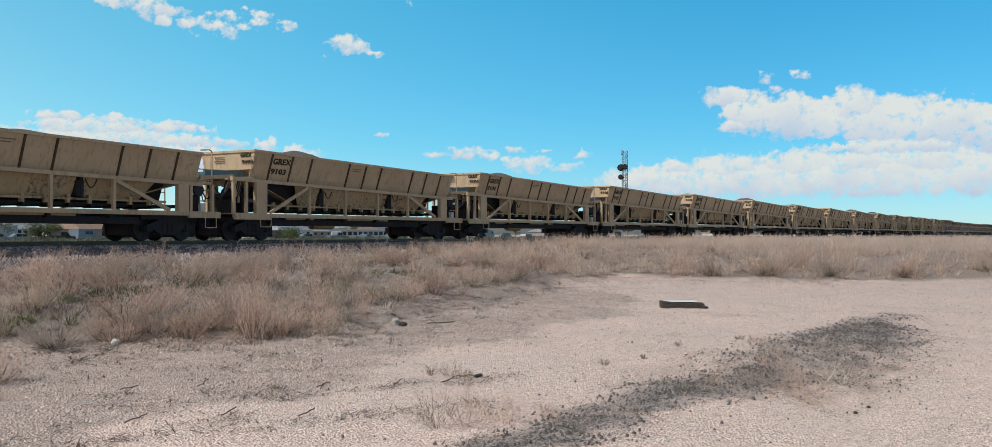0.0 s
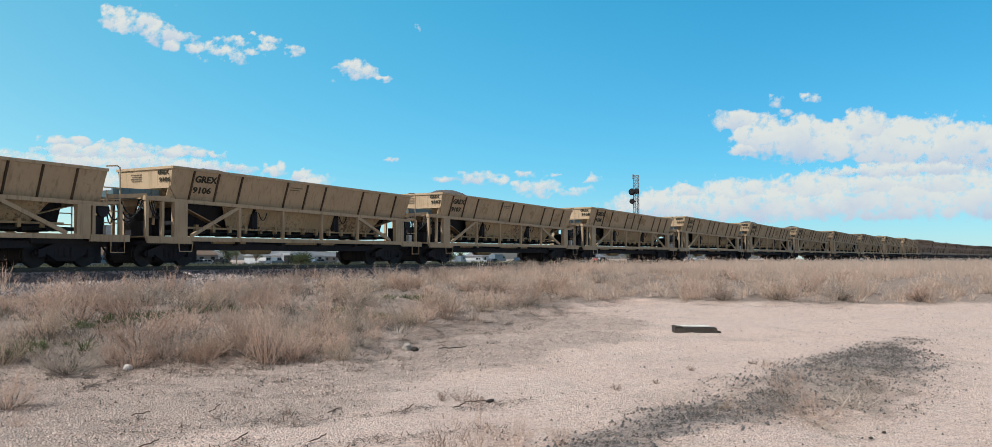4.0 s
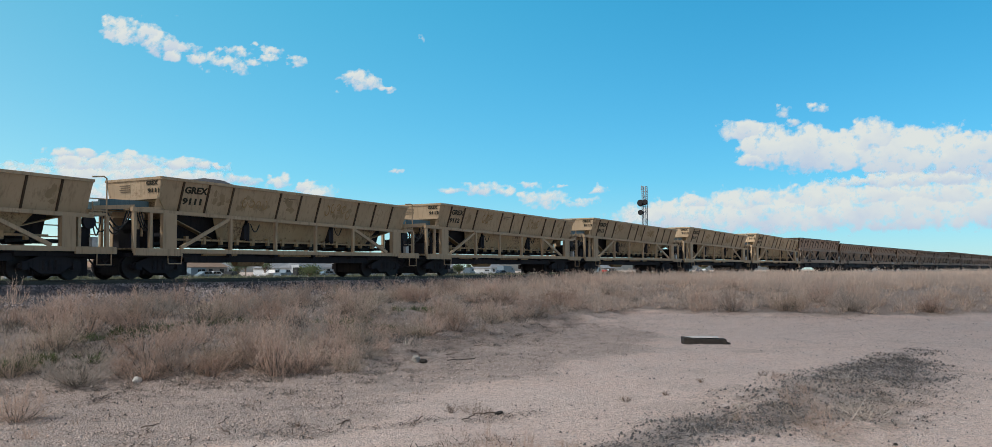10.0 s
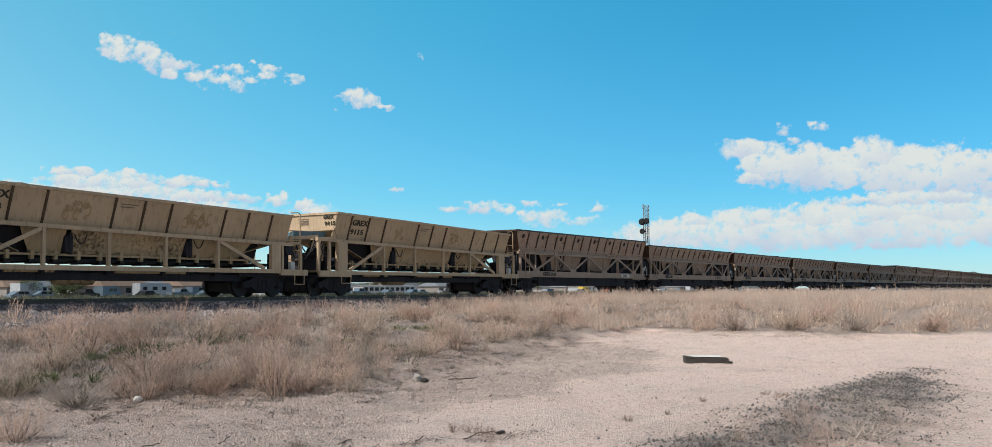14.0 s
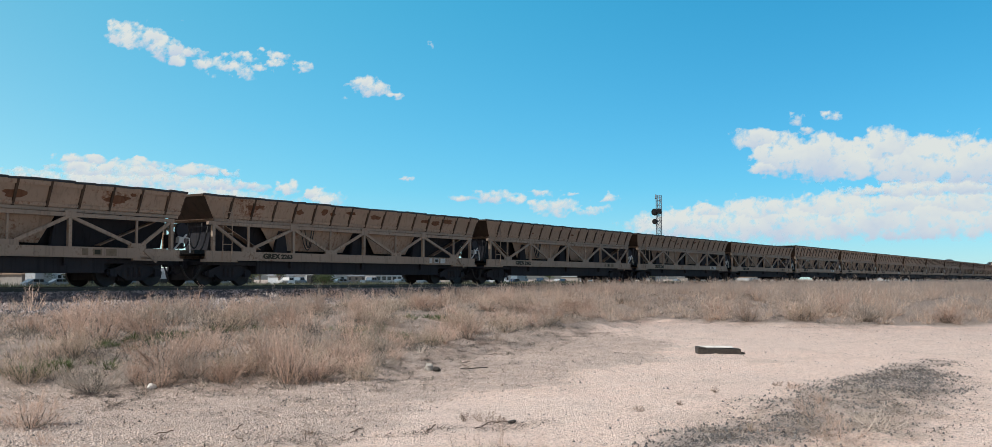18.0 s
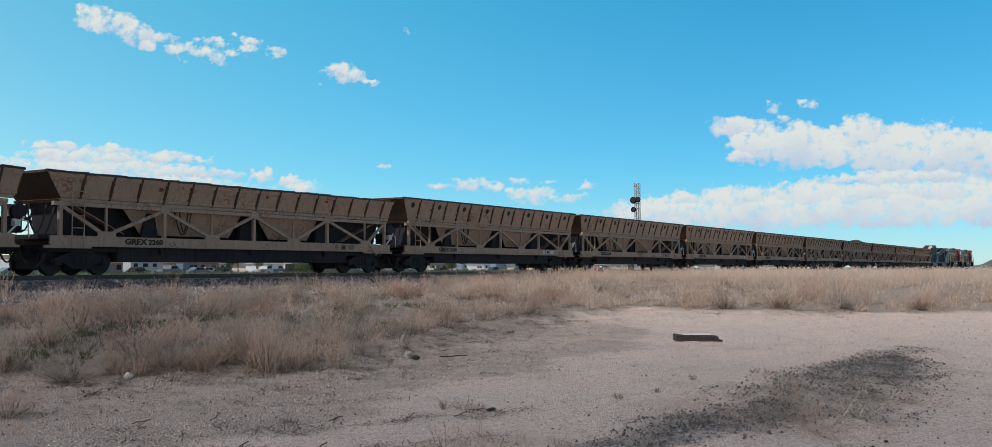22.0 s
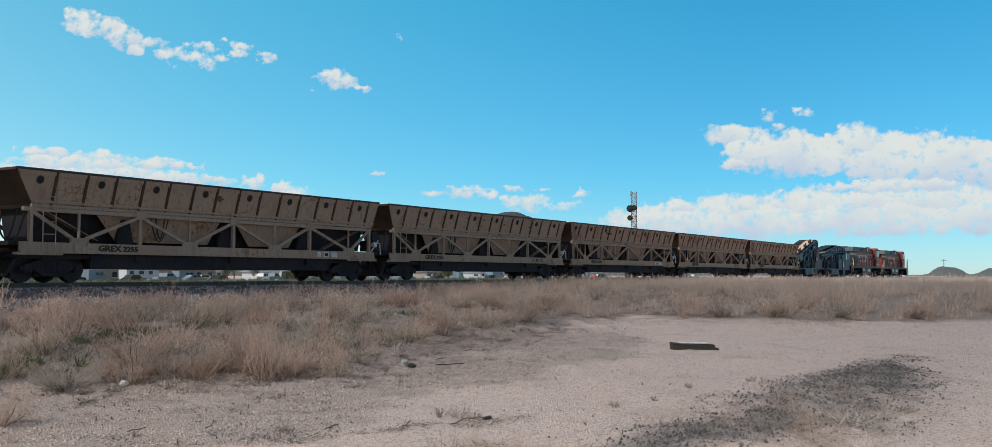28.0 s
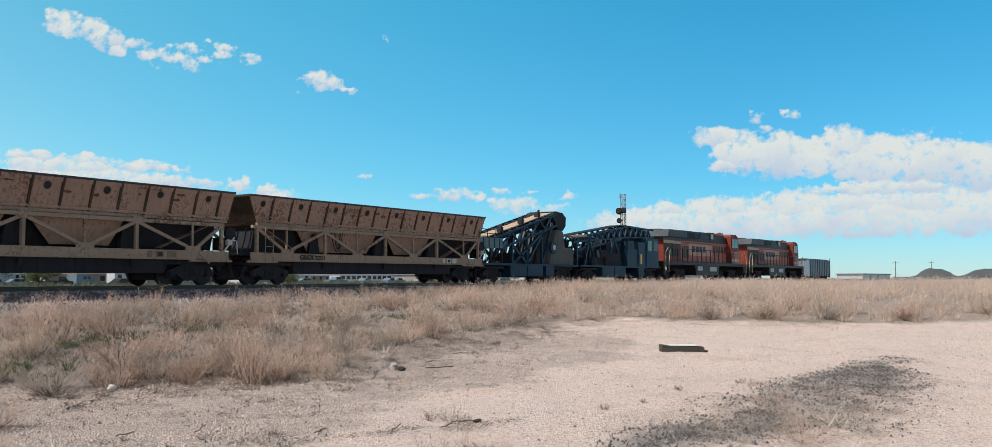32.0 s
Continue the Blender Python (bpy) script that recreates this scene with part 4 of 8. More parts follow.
def brown_hopper(ports, crooked, paint, BROWN_FRAME=BROWN_FRAME):
    car = new("hopper_car")
    L, T, M = BROWN_LEN, BROWN_TOPS[ports], 2.50
    r = random.Random(77 + ports)
    for s in (-1, 1):
        bm = B()
        plate(bm, [(0, s * 1.5, T), (0.75, s * 1.2, M), (L - 0.1, s * 1.2, M), (L, s * 1.5, T)], -0.03 * s)
        part("side_sheet", bm, paint, car)
        bm = B()
        n = 24
        for i in range(n):
            a, b = i / n * L, (i + 1) / n * L
            dz = [T - 0.01 + (r.uniform(-0.025, 0.015) if crooked else 0) for _ in (0, 1)]
            beam(bm, (a, s * 1.50, dz[0]), (b + 0.02, s * 1.50, dz[1]), 0.10, 0.075)
        part("top_rim", bm, RIM, car)
        bm = B()
        plate(bm, [(0.06, s * 1.532, T - 0.05), (0.16, s * 1.487, T - 0.19), (L - 0.03, s * 1.487, T - 0.19), (L - 0.01, s * 1.532, T - 0.05)], -0.02 * s)
        part("rim_flange", bm, paint, car)
        bm = B()
        plate(bm, [(0.66, s * 1.285, M + 0.15), (0.72, s * 1.262, M + 0.05), (L - 0.09, s * 1.262, M + 0.05), (L - 0.08, s * 1.285, M + 0.15)], -0.03 * s)
        part("panel_ledge", bm, paint, car)
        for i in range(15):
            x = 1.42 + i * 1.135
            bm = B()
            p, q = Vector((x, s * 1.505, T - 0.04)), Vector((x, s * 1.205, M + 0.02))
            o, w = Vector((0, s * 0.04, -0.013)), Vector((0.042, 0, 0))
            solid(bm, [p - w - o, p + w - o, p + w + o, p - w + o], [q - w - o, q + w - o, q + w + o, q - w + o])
            part("rib", bm, BROWN_RIB_END_SHADE, car)
            if ports and i % 2 == 0:
                bm = B()
                c = Vector(brown_side(x - 0.55, T - 0.32, 0, T))
                c.y *= -s
                nrm = Vector((0, s, -0.33)).normalized()
                rod(bm, c - nrm * 0.005, c + nrm * 0.022, 0.135, 16)
                part("port_rim", bm, BROWN_RIB_END_SHADE, car)
                # no opening is cut: a dark disc gives the shade inside the port
                bm = B()
                rod(bm, c + nrm * 0.0, c + nrm * 0.027, 0.105, 16)
                part("port", bm, STEEL_DARK, car, "dark disc painted as the shade in a round hole")
        bm = B()
        beam(bm, (0.35, s * 1.34, 2.33), (L - 0.45, s * 1.34, 2.31), 0.14, 0.13)
        beam(bm, (0.7, s * 1.24, 2.46), (L - 0.2, s * 1.24, 2.46), 0.1, 0.10)
        part("upper_chord", bm, BROWN_FRAME, car)
        bm = B()
        box(bm, 0.2, L - 0.25, s * 1.42 - 0.04, s * 1.42 + 0.04, 0.98, 1.30)
        box(bm, 0.2, L - 0.25, s * 1.40 - 0.09, s * 1.40 + 0.09, 0.955, 1.0)
        box(bm, 0.0, 1.7, s * 1.43 - 0.05, s * 1.43 + 0.05, 0.89, 0.97)
        box(bm, L - 2.2, L - 0.1, s * 1.43 - 0.05, s * 1.43 + 0.05, 0.89, 0.97)
        part("side_sill", bm, BROWN_FRAME, car)
        posts = (0.6, 4.76, 9.15, 13.5, 17.5)
        feet = (2.34, 6.98, 11.4, 16.05)
        for x in posts:
            bm = B()
            box(bm, x - 0.06, x + 0.06, s * 1.36 - 0.06, s * 1.36 + 0.06, 1.28, 2.28)
            part("post", bm, BROWN_FRAME, car)
        for x in posts[1:4]:
            bm = B()
            box(bm, x - 0.2, x + 0.2, s * 1.40 - 0.025, s * 1.40 + 0.025, 2.2, 2.44)
            part("gusset", bm, BROWN_FRAME, car)
        for i, x in enumerate(feet):
            bm = B()
            solid(bm, [(x - 0.36, s * 1.40 - 0.03, 1.26), (x + 0.36, s * 1.40 - 0.03, 1.26), (x + 0.34, s * 1.40 - 0.03, 1.47), (x - 0.34, s * 1.40 - 0.03, 1.47)],
                  [(x - 0.36, s * 1.40 + 0.03, 1.26), (x + 0.36, s * 1.40 + 0.03, 1.26), (x + 0.34, s * 1.40 + 0.03, 1.47), (x - 0.34, s * 1.40 + 0.03, 1.47)])
            part("gusset", bm, BROWN_FRAME, car)
            bm = B()
            box(bm, x - 0.035, x + 0.035, s * 1.36 - 0.035, s * 1.36 + 0.035, 1.45, 2.28)
            part("hanger", bm, BROWN_FRAME, car)
            for p, sign in ((posts[i], -1), (posts[i + 1], 1)):
                bm = B()
                beam(bm, (p - sign * 0.08, s * 1.37, 2.24), (x + sign * 0.24, s * 1.37, 1.44), 0.07, 0.115)
                part("diagonal_brace", bm, BROWN_FRAME, car)
        for x0, x1 in ((3.0, 8.75), (9.3, 13.2)):
            bm = B()
            plate(bm, [(x0, s * 1.19, 2.44), (x0 + 1.1, s * 0.92, 1.40), (x1 - 0.5, s * 0.92, 1.40), (x1, s * 1.19, 2.44)], -0.03 * s)
            part("lower_bin_sheet", bm, paint, car)
        for x in (4.35, 8.95, 13.35):
            bm = B()
            solid(bm, [(x - 0.35, s * 0.98, 1.3), (x + 0.35, s * 0.98, 1.3), (x + 0.18, s * 0.98, 2.2), (x - 0.18, s * 0.98, 2.2)],
                  [(x - 0.35, s * 1.12, 1.3), (x + 0.35, s * 1.12, 1.3), (x + 0.18, s * 1.12, 2.2), (x - 0.18, s * 1.12, 2.2)])
            part("gate_housing", bm, STEEL_DARK, car)
        bm = B()
        tube(bm, hang((5.5, s * 1.3, 2.3), (5.9, s * 1.3, 2.3), 0.75, 10), 0.028)
        tube(bm, hang((5.3, s * 1.26, 2.3), (6.1, s * 1.26, 2.3), 0.85, 10), 0.022)
        part("hose", bm, HOSE, car)
        bm = B()
        for z in (1.55, 1.95, 2.35, 2.75):
            tube(bm, [(0.95, s * 1.5, z), (1.4, s * 1.5, z)], 0.016)
        tube(bm, [(0.95, s * 1.5, 0.95), (0.95, s * 1.5, 2.95)], 0.018)
        tube(bm, [(1.4, s * 1.5, 0.95), (1.4, s * 1.5, 2.95)], 0.018)
        part("ladder", bm, BROWN_FRAME, car)
        bm = B()
        box(bm, L - 1.9, L - 1.2, s * 1.47 - 0.02, s * 1.47 + 0.02, 0.95, 1.05)
        beam(bm, (L - 1.75, s * 1.48, 1.25), (L - 1.25, s * 1.48, 0.86), 0.05, 0.12)
        part("brake_lever", bm, BROWN_FRAME, car)
    # end sheets near-black: grime, plus the shade of the car gap in the colour
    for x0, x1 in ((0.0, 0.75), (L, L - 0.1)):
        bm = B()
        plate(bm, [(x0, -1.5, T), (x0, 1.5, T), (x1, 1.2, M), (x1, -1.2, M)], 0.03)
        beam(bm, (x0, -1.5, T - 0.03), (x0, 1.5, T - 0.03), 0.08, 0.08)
        part("end_sheet", bm, BROWN_RIB_END_SHADE, car)
    for x, k in ((0.8, 1), (L - 0.5, -1)):
        bm = B()
        plate(bm, [(x, -1.18, 2.5), (x, 1.18, 2.5), (x + k * 2.6, 0.92, 1.4), (x + k * 2.6, -0.92, 1.4)], 0.03)
        part("slope_sheet", bm, paint, car)
    bm = B()
    box(bm, 0.3, L - 0.3, -0.7, 0.7, 1.2, 1.34)
    for i in range(17):
        rod(bm, (0.9 + i * 1.0, -0.85, 1.22), (0.9 + i * 1.0, 0.85, 1.22), 0.08, 8)
    part("belt", bm, HOSE, car)
    # solid dark filling behind the truss, so nothing shows through
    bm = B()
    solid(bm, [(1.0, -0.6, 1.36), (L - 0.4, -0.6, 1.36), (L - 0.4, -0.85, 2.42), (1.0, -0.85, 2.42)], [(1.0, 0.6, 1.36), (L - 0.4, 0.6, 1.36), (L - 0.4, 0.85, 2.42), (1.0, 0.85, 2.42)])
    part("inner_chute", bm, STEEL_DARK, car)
    bm = B()
    box(bm, 0.1, L - 0.1, -0.3, 0.3, 0.62, 1.0)
    part("centre_sill", bm, STEEL_DARK, car)
    bm = B()
    box(bm, 2.9, 14.9, -1.25, 1.25, 0.46, 0.94)
    part("belly_pan", bm, STEEL_DARK, car)
    for x in (4.7, 9.1, 13.4):
        bm = B()
        box(bm, x - 0.07, x + 0.07, -1.38, 1.38, 0.7, 0.955)
        part("crossbearer", bm, STEEL_DARK, car)
    bm = B()
    rod(bm, (9.1, -0.9, 0.68), (10.2, -0.9, 0.68), 0.22, 14)
    part("air_reservoir", bm, BROWN_FRAME, car)
    bm = B()
    box(bm, L - 0.35, L + 0.15, -1.2, -0.7, 1.35, 1.85)
    rod(bm, (L - 0.02, -1.32, 2.0), (L - 0.02, -1.2, 2.0), 0.26, 14)
    tube(bm, hang((L - 0.2, -1.25, 2.1), (L + 0.5, -1.2, 2.1), 0.7, 10), 0.026)
    part("hydraulic_unit", bm, STEEL_DARK, car)
    bm = B()
    box(bm, L - 0.25, L - 0.05, -1.44, -1.25, 1.55, 1.75)
    beam(bm, (L - 0.45, -1.4, 1.3), (L + 0.1, -1.4, 1.85), 0.04, 0.05)
    tube(bm, [(L - 0.3, -1.42, 1.75), (L + 0.2, -1.42, 1.72), (L + 0.25, -1.42, 1.2)], 0.025)
    part("control_stand", bm, PALE, car)
    bm = B()
    tube(bm, hang((0.3, -1.1, 2.3), (-0.4, -1.1, 2.25), 0.9, 10), 0.03)
    tube(bm, hang((0.5, -1.2, 2.2), (0.15, -1.2, 1.3), 0.15, 8), 0.03)
    part("hose", bm, HOSE, car)
    bm = B()
    tube(bm, hang((-0.55, -1.0, 0.75), (0.35, -1.0, 0.75), 0.52, 12), 0.035)
    part("air_hose", bm, HOSE, car, "black air hose looped between the cars")
    bogie(car, 1.6)
    bogie(car, 16.2)
    coupler(car, 0.15, -0.6)
    coupler(car, L - 0.1, 0.6)
    return car


def brown_markings(car, number, seed, rust, top):
    r = random.Random(seed)
    lettering("marking", "GREX", 0.20, pose(3.02, -1.468, 1.05, 90), car, INK, 0.92)
    lettering("marking", number, 0.17, pose(4.0, -1.468, 1.06, 90), car, INK, 0.62)
    for x, w in ((13.9, 0.22), (14.3, 0.34), (14.8, 0.4)):
        bm = B()
        box(bm, x, x + w, -1.468, -1.463, 1.03, 1.25)
        part("data_plate", bm, PALE if seed % 2 else INK_FADED, car)
    bm = B()
    box(bm, 14.36, 14.58, -1.473, -1.469, 1.07, 1.21)
    part("data_plate", bm, INK, car)
    if rust:
        for k in range(rust):
            x = r.uniform(1.6, 16.5)
            bm = B()
            blot(bm, x, r.uniform(top - 0.55, top - 0.24), r.uniform(0.06, 0.24) * (1.9 if seed in (2, 3) else 1), r.uniform(0.03, 0.09) * (1.9 if seed in (2, 3) else 1), lambda a, b: brown_side(a, b, 0.004 + 0.0006 * k, top), r, 13)
            part("rust_patch", bm, RUSTY, car, "flaking rust patch")


# ---- unloading machines ----
def skirted_frame(car, x0, x1, mat):
    bm = B()
    box(bm, x0, x1, -0.35, 0.35, 0.6, 1.0)
    box(bm, x0, x1, -1.42, 1.42, 0.98, 1.10)
    part("deck", bm, mat, car)
    for a, b in ((x0 + 3.4, x0 + 5.4), (x0 + 5.5, x0 + 7.4), (x1 - 4.4, x1 - 3.3)):
        if b < x1 - 2.6:
            bm = B()
            box(bm, a, b, -1.40, 1.40, 0.36, 0.98)
            part("equipment_locker", bm, mat, car)
    bm = B()
    box(bm, x0 + 0.6, x1 - 0.6, -0.6, 0.6, 0.30, 0.6)
    part("underframe", bm, STEEL_DARK, car)
    bogie(car, x0 + 1.7)
    bogie(car, x1 - 1.7)
    coupler(car, x0 + 0.2, -0.7)
    coupler(car, x1 - 0.2, 0.7)


def conveyor_car():
    """Short car with a steep loading conveyor; local x = 0 at the deck's left end."""
    car = new("conveyor_car")
    skirted_frame(car, 0.0, 12.2, BLUE)
    bm = B()
    box(bm, 0.1, 2.7, -1.3, 1.3, 1.95, 2.52)
    part("feed_box", bm, BLUE_GREY, car)
    for x in (0.55, 1.15, 1.75, 2.3):
        bm = B()
        box(bm, x - 0.03, x + 0.03, -1.33, -1.302, 1.97, 2.5)
        part("stiffener", bm, BLUE, car)
    bm = B()
    for x in (0.2, 1.4, 2.6):
        box(bm, x - 0.05, x + 0.05, -1.3, -1.2, 1.1, 1.95)
        box(bm, x - 0.05, x + 0.05, 1.2, 1.3, 1.1, 1.95)
    for z in (2.75, 2.98):
        tube(bm, [(0.1, -1.3, z), (2.7, -1.3, z)], 0.02)
    for x in (0.1, 1.0, 1.9, 2.7):
        tube(bm, [(x, -1.3, 2.5), (x, -1.3, 2.98)], 0.02)
    part("guard_rail", bm, GREY, car)
    low, high = (2.3, 2.55), (9.3, 4.22)
    for y in (-1.05, 1.05):
        for dz in (0.0, -0.75):
            bm = B()
            beam(bm, (low[0], y, low[1] + dz), (high[0] + 0.6, y, high[1] + dz + 0.1), 0.09, 0.12)
            part("boom_chord", bm, BLUE, car)
        for i in range(8):
            a = i / 8
            b = (i + 1) / 8
            x0, x1 = low[0] + 7 * a, low[0] + 7 * b
            z0, z1 = low[1] + 1.67 * a, low[1] + 1.67 * b
            bm = B()
            beam(bm, (x0, y, z0 - (0.75 if i % 2 else 0)), (x1, y, z1 - (0 if i % 2 else 0.75)), 0.08, 0.11)
            part("boom_lacing", bm, BLUE, car)
        for p, q in (((4.2, 1.1), (4.2, 2.3)), ((6.0, 1.1), (6.0, 2.7)), ((7.9, 1.1), (7.9, 3.2)), ((4.2, 2.2), (6.0, 1.1)), ((6.0, 1.1), (7.9, 2.9)), ((4.3, 1.1), (7.9, 3.0)), ((8.0, 1.2), (9.3, 3.7))):
            bm = B()
            beam(bm, (p[0], y, p[1]), (q[0], y, q[1]), 0.12, 0.16)
            part("support_leg", bm, BLUE, car)
    bm = B()
    beam(bm, (2.1, -0.35, 2.66), (9.9, -0.35, 4.40), 0.85, 0.06)
    part("belt", bm, BELT, car, "dusty tan conveyor belt")
    bm = B()
    solid(bm, [(2.5, -0.5, 2.25), (5.6, -0.5, 2.85), (9.5, -0.5, 3.75), (9.5, -0.5, 4.2), (2.5, -0.5, 2.60)], [(2.5, 0.5, 2.25), (5.6, 0.5, 2.85), (9.5, 0.5, 3.75), (9.5, 0.5, 4.2), (2.5, 0.5, 2.60)])
    box(bm, 4.6, 7.4, -0.7, 0.7, 1.1, 1.75)
    part("belt_casing", bm, STEEL_DARK, car)
    for i in range(9):
        bm = B()
        k = i / 8
        rod(bm, (2.6 + 6.8 * k, -0.95, 2.62 + 1.55 * k), (2.6 + 6.8 * k, 0.95, 2.62 + 1.55 * k), 0.09, 8)
        part("idler", bm, STEEL_DARK, car)
    for y in (-0.6, 0.6):
        for i in range(7):
            bm = B()
            x0 = 2.6 + i * 0.85
            beam(bm, (x0, y, 1.1 + 0.35 * (i % 2)), (x0 + 0.7, y, 2.1 + 0.2 * i), 0.1, 0.1)
            part("strut", bm, STEEL_DARK, car)
    bm = B()
    for k in (0.1, 0.45, 0.75):
        x, z = 2.3 + 7 * k, 2.75 + 1.67 * k
        box(bm, x, x + 0.28, -1.0, -0.7, z, z + 0.28)
        rod(bm, (x + 0.1, -0.85, z + 0.2), (x + 0.35, -0.85, z + 0.42), 0.08, 8)
    part("belt_motor", bm, STEEL_DARK, car)
    bm = B()
    solid(bm, [(9.7, -0.95, 4.40), (10.1, -0.95, 4.50), (11.0, -0.95, 4.42), (11.45, -0.95, 4.15), (11.4, -0.95, 3.6), (11.0, -0.95, 3.3), (10.5, -0.95, 3.2), (10.1, -0.95, 3.6), (9.6, -0.95, 4.1)],
          [(9.7, 0.95, 4.40), (10.1, 0.95, 4.50), (11.0, 0.95, 4.42), (11.45, 0.95, 4.15), (11.4, 0.95, 3.6), (11.0, 0.95, 3.3), (10.5, 0.95, 3.2), (10.1, 0.95, 3.6), (9.6, 0.95, 4.1)])
    part("discharge_hood", bm, GREY, car)
    bm = B()
    solid(bm, [(8.6, -1.25, 1.1), (11.9, -1.25, 1.1), (11.9, -1.25, 2.1), (10.7, -1.25, 2.2), (10.4, -1.25, 3.2), (9.6, -1.25, 3.3), (8.8, -1.25, 2.1)],
          [(8.6, 1.25, 1.1), (11.9, 1.25, 1.1), (11.9, 1.25, 2.1), (10.7, 1.25, 2.2), (10.4, 1.25, 3.2), (9.6, 1.25, 3.3), (8.8, 1.25, 2.1)])
    part("engine_housing", bm, ENGINE_GREY, car)
    bm = B()
    rod(bm, (9.0, -1.34, 2.15), (9.0, -1.2, 2.15), 0.4, 20)
    part("slew_drum", bm, BLUE, car)
    bm = B()
    rod(bm, (9.0, -1.38, 2.15), (9.0, -1.34, 2.15), 0.17, 16)
    part("drum_cap", bm, PALE, car)
    return car


def boom_car():
    """Car with a long swinging boom conveyor and an operator's cab."""
    car = new("boom_car")
    skirted_frame(car, 0.0, 14.2, BLUE)
    low, high = (-0.2, 2.86), (8.9, 4.02)
    for y in (-0.95, 0.95):
        for dz in (0.0, -0.8):
            bm = B()
            beam(bm, (low[0], y, low[1] + dz * 0.3), (high[0], y, high[1] + dz), 0.09, 0.12)
            part("boom_chord", bm, BLUE, car)
            bm = B()
            beam(bm, (high[0], y, high[1] + dz), (14.0, y, 3.92 + dz * 0.7), 0.09, 0.12)
            part("boom_chord", bm, BLUE, car)
        for i in range(27):
            x0, x1 = low[0] + i * 0.5, low[0] + (i + 1) * 0.5
            zt = lambda x: np.interp(x, [low[0], high[0], 14.0], [low[1], high[1], 3.92])
            zb = lambda x: np.interp(x, [low[0], high[0], 14.0], [low[1] - 0.24, high[1] - 0.8, 3.36])
            bm = B()
            beam(bm, (x0, y, zb(x0) if i % 2 else zt(x0)), (x1, y, zt(x1) if i % 2 else zb(x1)), 0.08, 0.11)
            part("boom_lacing", bm, BLUE, car)
        for p, q in (((1.5, 1.1), (2.2, 2.9)), ((3.4, 1.1), (2.2, 2.9)), ((5.0, 1.1), (6.4, 3.1)), ((7.6, 1.1), (6.4, 3.1)), ((0.3, 1.1), (0.3, 2.6))):
            bm = B()
            beam(bm, (p[0], y, p[1]), (q[0], y, q[1]), 0.12, 0.16)
            part("support_leg", bm, BLUE, car)
    bm = B()
    beam(bm, (low[0] - 0.5, 0, low[1] + 0.1), (high[0], 0, high[1] + 0.1), 0.9, 0.06)
    beam(bm, (high[0], 0, high[1] + 0.08), (14.1, 0, 4.0), 1.5, 0.06)
    part("belt", bm, GREY, car)
    for y in (-0.35, 0.35):
        for i in range(17):
            bm = B()
            x0 = 0.2 + i * 0.72
            z0 = float(np.interp(x0, [0, 8.9, 14], [2.75, 3.85, 3.85]))
            beam(bm, (x0, y, z0 - 0.1), (x0 + (0.9 if i % 2 else -0.4), y, max(1.5, z0 - 1.25)), 0.14, 0.16)
            part("inner_brace", bm, STEEL_DARK, car)
    bm = B()
    solid(bm, [(7.0, -0.6, 2.4), (13.8, -0.6, 2.9), (13.8, -0.6, 3.85), (8.9, -0.6, 3.9), (7.0, -0.6, 3.6)], [(7.0, 0.6, 2.4), (13.8, 0.6, 2.9), (13.8, 0.6, 3.85), (8.9, 0.6, 3.9), (7.0, 0.6, 3.6)])
    part("head_casing", bm, STEEL_DARK, car)
    bm = B()
    beam(bm, (-0.6, -0.9, 2.95), (1.5, -0.9, 3.1), 0.5, 0.12)
    part("tail_plate", bm, BELT, car)
    for y in (-0.7, 0.7):
        for i in range(9):
            bm = B()
            x0 = 0.6 + i * 0.82
            beam(bm, (x0, y, 1.1 + 0.5 * (i % 2)), (x0 + 0.9, y, 2.5 + 0.09 * i), 0.1, 0.1)
            part("strut", bm, BLUE, car)
    bm = B()
    beam(bm, (0.2, -0.8, 2.0), (8.0, -0.8, 3.05), 0.12, 0.14)
    beam(bm, (0.2, 0.8, 2.0), (8.0, 0.8, 3.05), 0.12, 0.14)
    part("lower_boom_rail", bm, BLUE, car)
    bm = B()
    rod(bm, (1.2, -0.6, 2.0), (4.0, -0.6, 2.55), 0.22, 12)
    rod(bm, (0.8, 0.2, 1.5), (2.4, 0.2, 1.5), 0.4, 14)
    box(bm, 5.2, 7.6, -0.9, 0.9, 2.0, 2.7)
    part("winch_gear", bm, STEEL_DARK, car)
    bm = B()
    box(bm, 2.6, 4.4, -1.0, 1.0, 1.1, 1.7)
    box(bm, 4.6, 7.2, -1.1, 1.1, 1.1, 2.0)
    rod(bm, (3.4, -1.05, 1.9), (4.6, -1.05, 1.9), 0.28, 14)
    part("power_unit", bm, STEEL_DARK, car)
    bm = B()
    box(bm, 8.0, 9.9, -1.3, 1.3, 1.1, 2.35)
    box(bm, 8.4, 9.5, -1.2, 1.2, 2.35, 2.95)
    part("generator_housing", bm, BLUE, car)
    bm = B()
    box(bm, 9.95, 11.3, -1.35, 1.35, 1.1, 2.9)
    part("tank_cabinet", bm, BLUE, car)
    bm = B()
    solid(bm, [(11.4, -1.38, 1.1), (13.9, -1.38, 1.1), (13.9, -1.38, 3.25), (11.6, -1.38, 3.25)], [(11.4, 1.38, 1.1), (13.9, 1.38, 1.1), (13.9, 1.38, 3.25), (11.6, 1.38, 3.25)])
    cab = part("operator_cab", bm, BLUE, car)
    for x0, x1 in ((11.75, 12.5), (12.9, 13.7)):
        bm = B()
        box(bm, x0, x1, -1.395, -1.381, 2.3, 3.05)
        part("window", bm, WINDOW if x0 < 12 else BLUE_GREY, cab)
    bm = B()
    box(bm, 10.3, 10.6, -1.37, -1.351, 1.3, 2.0)
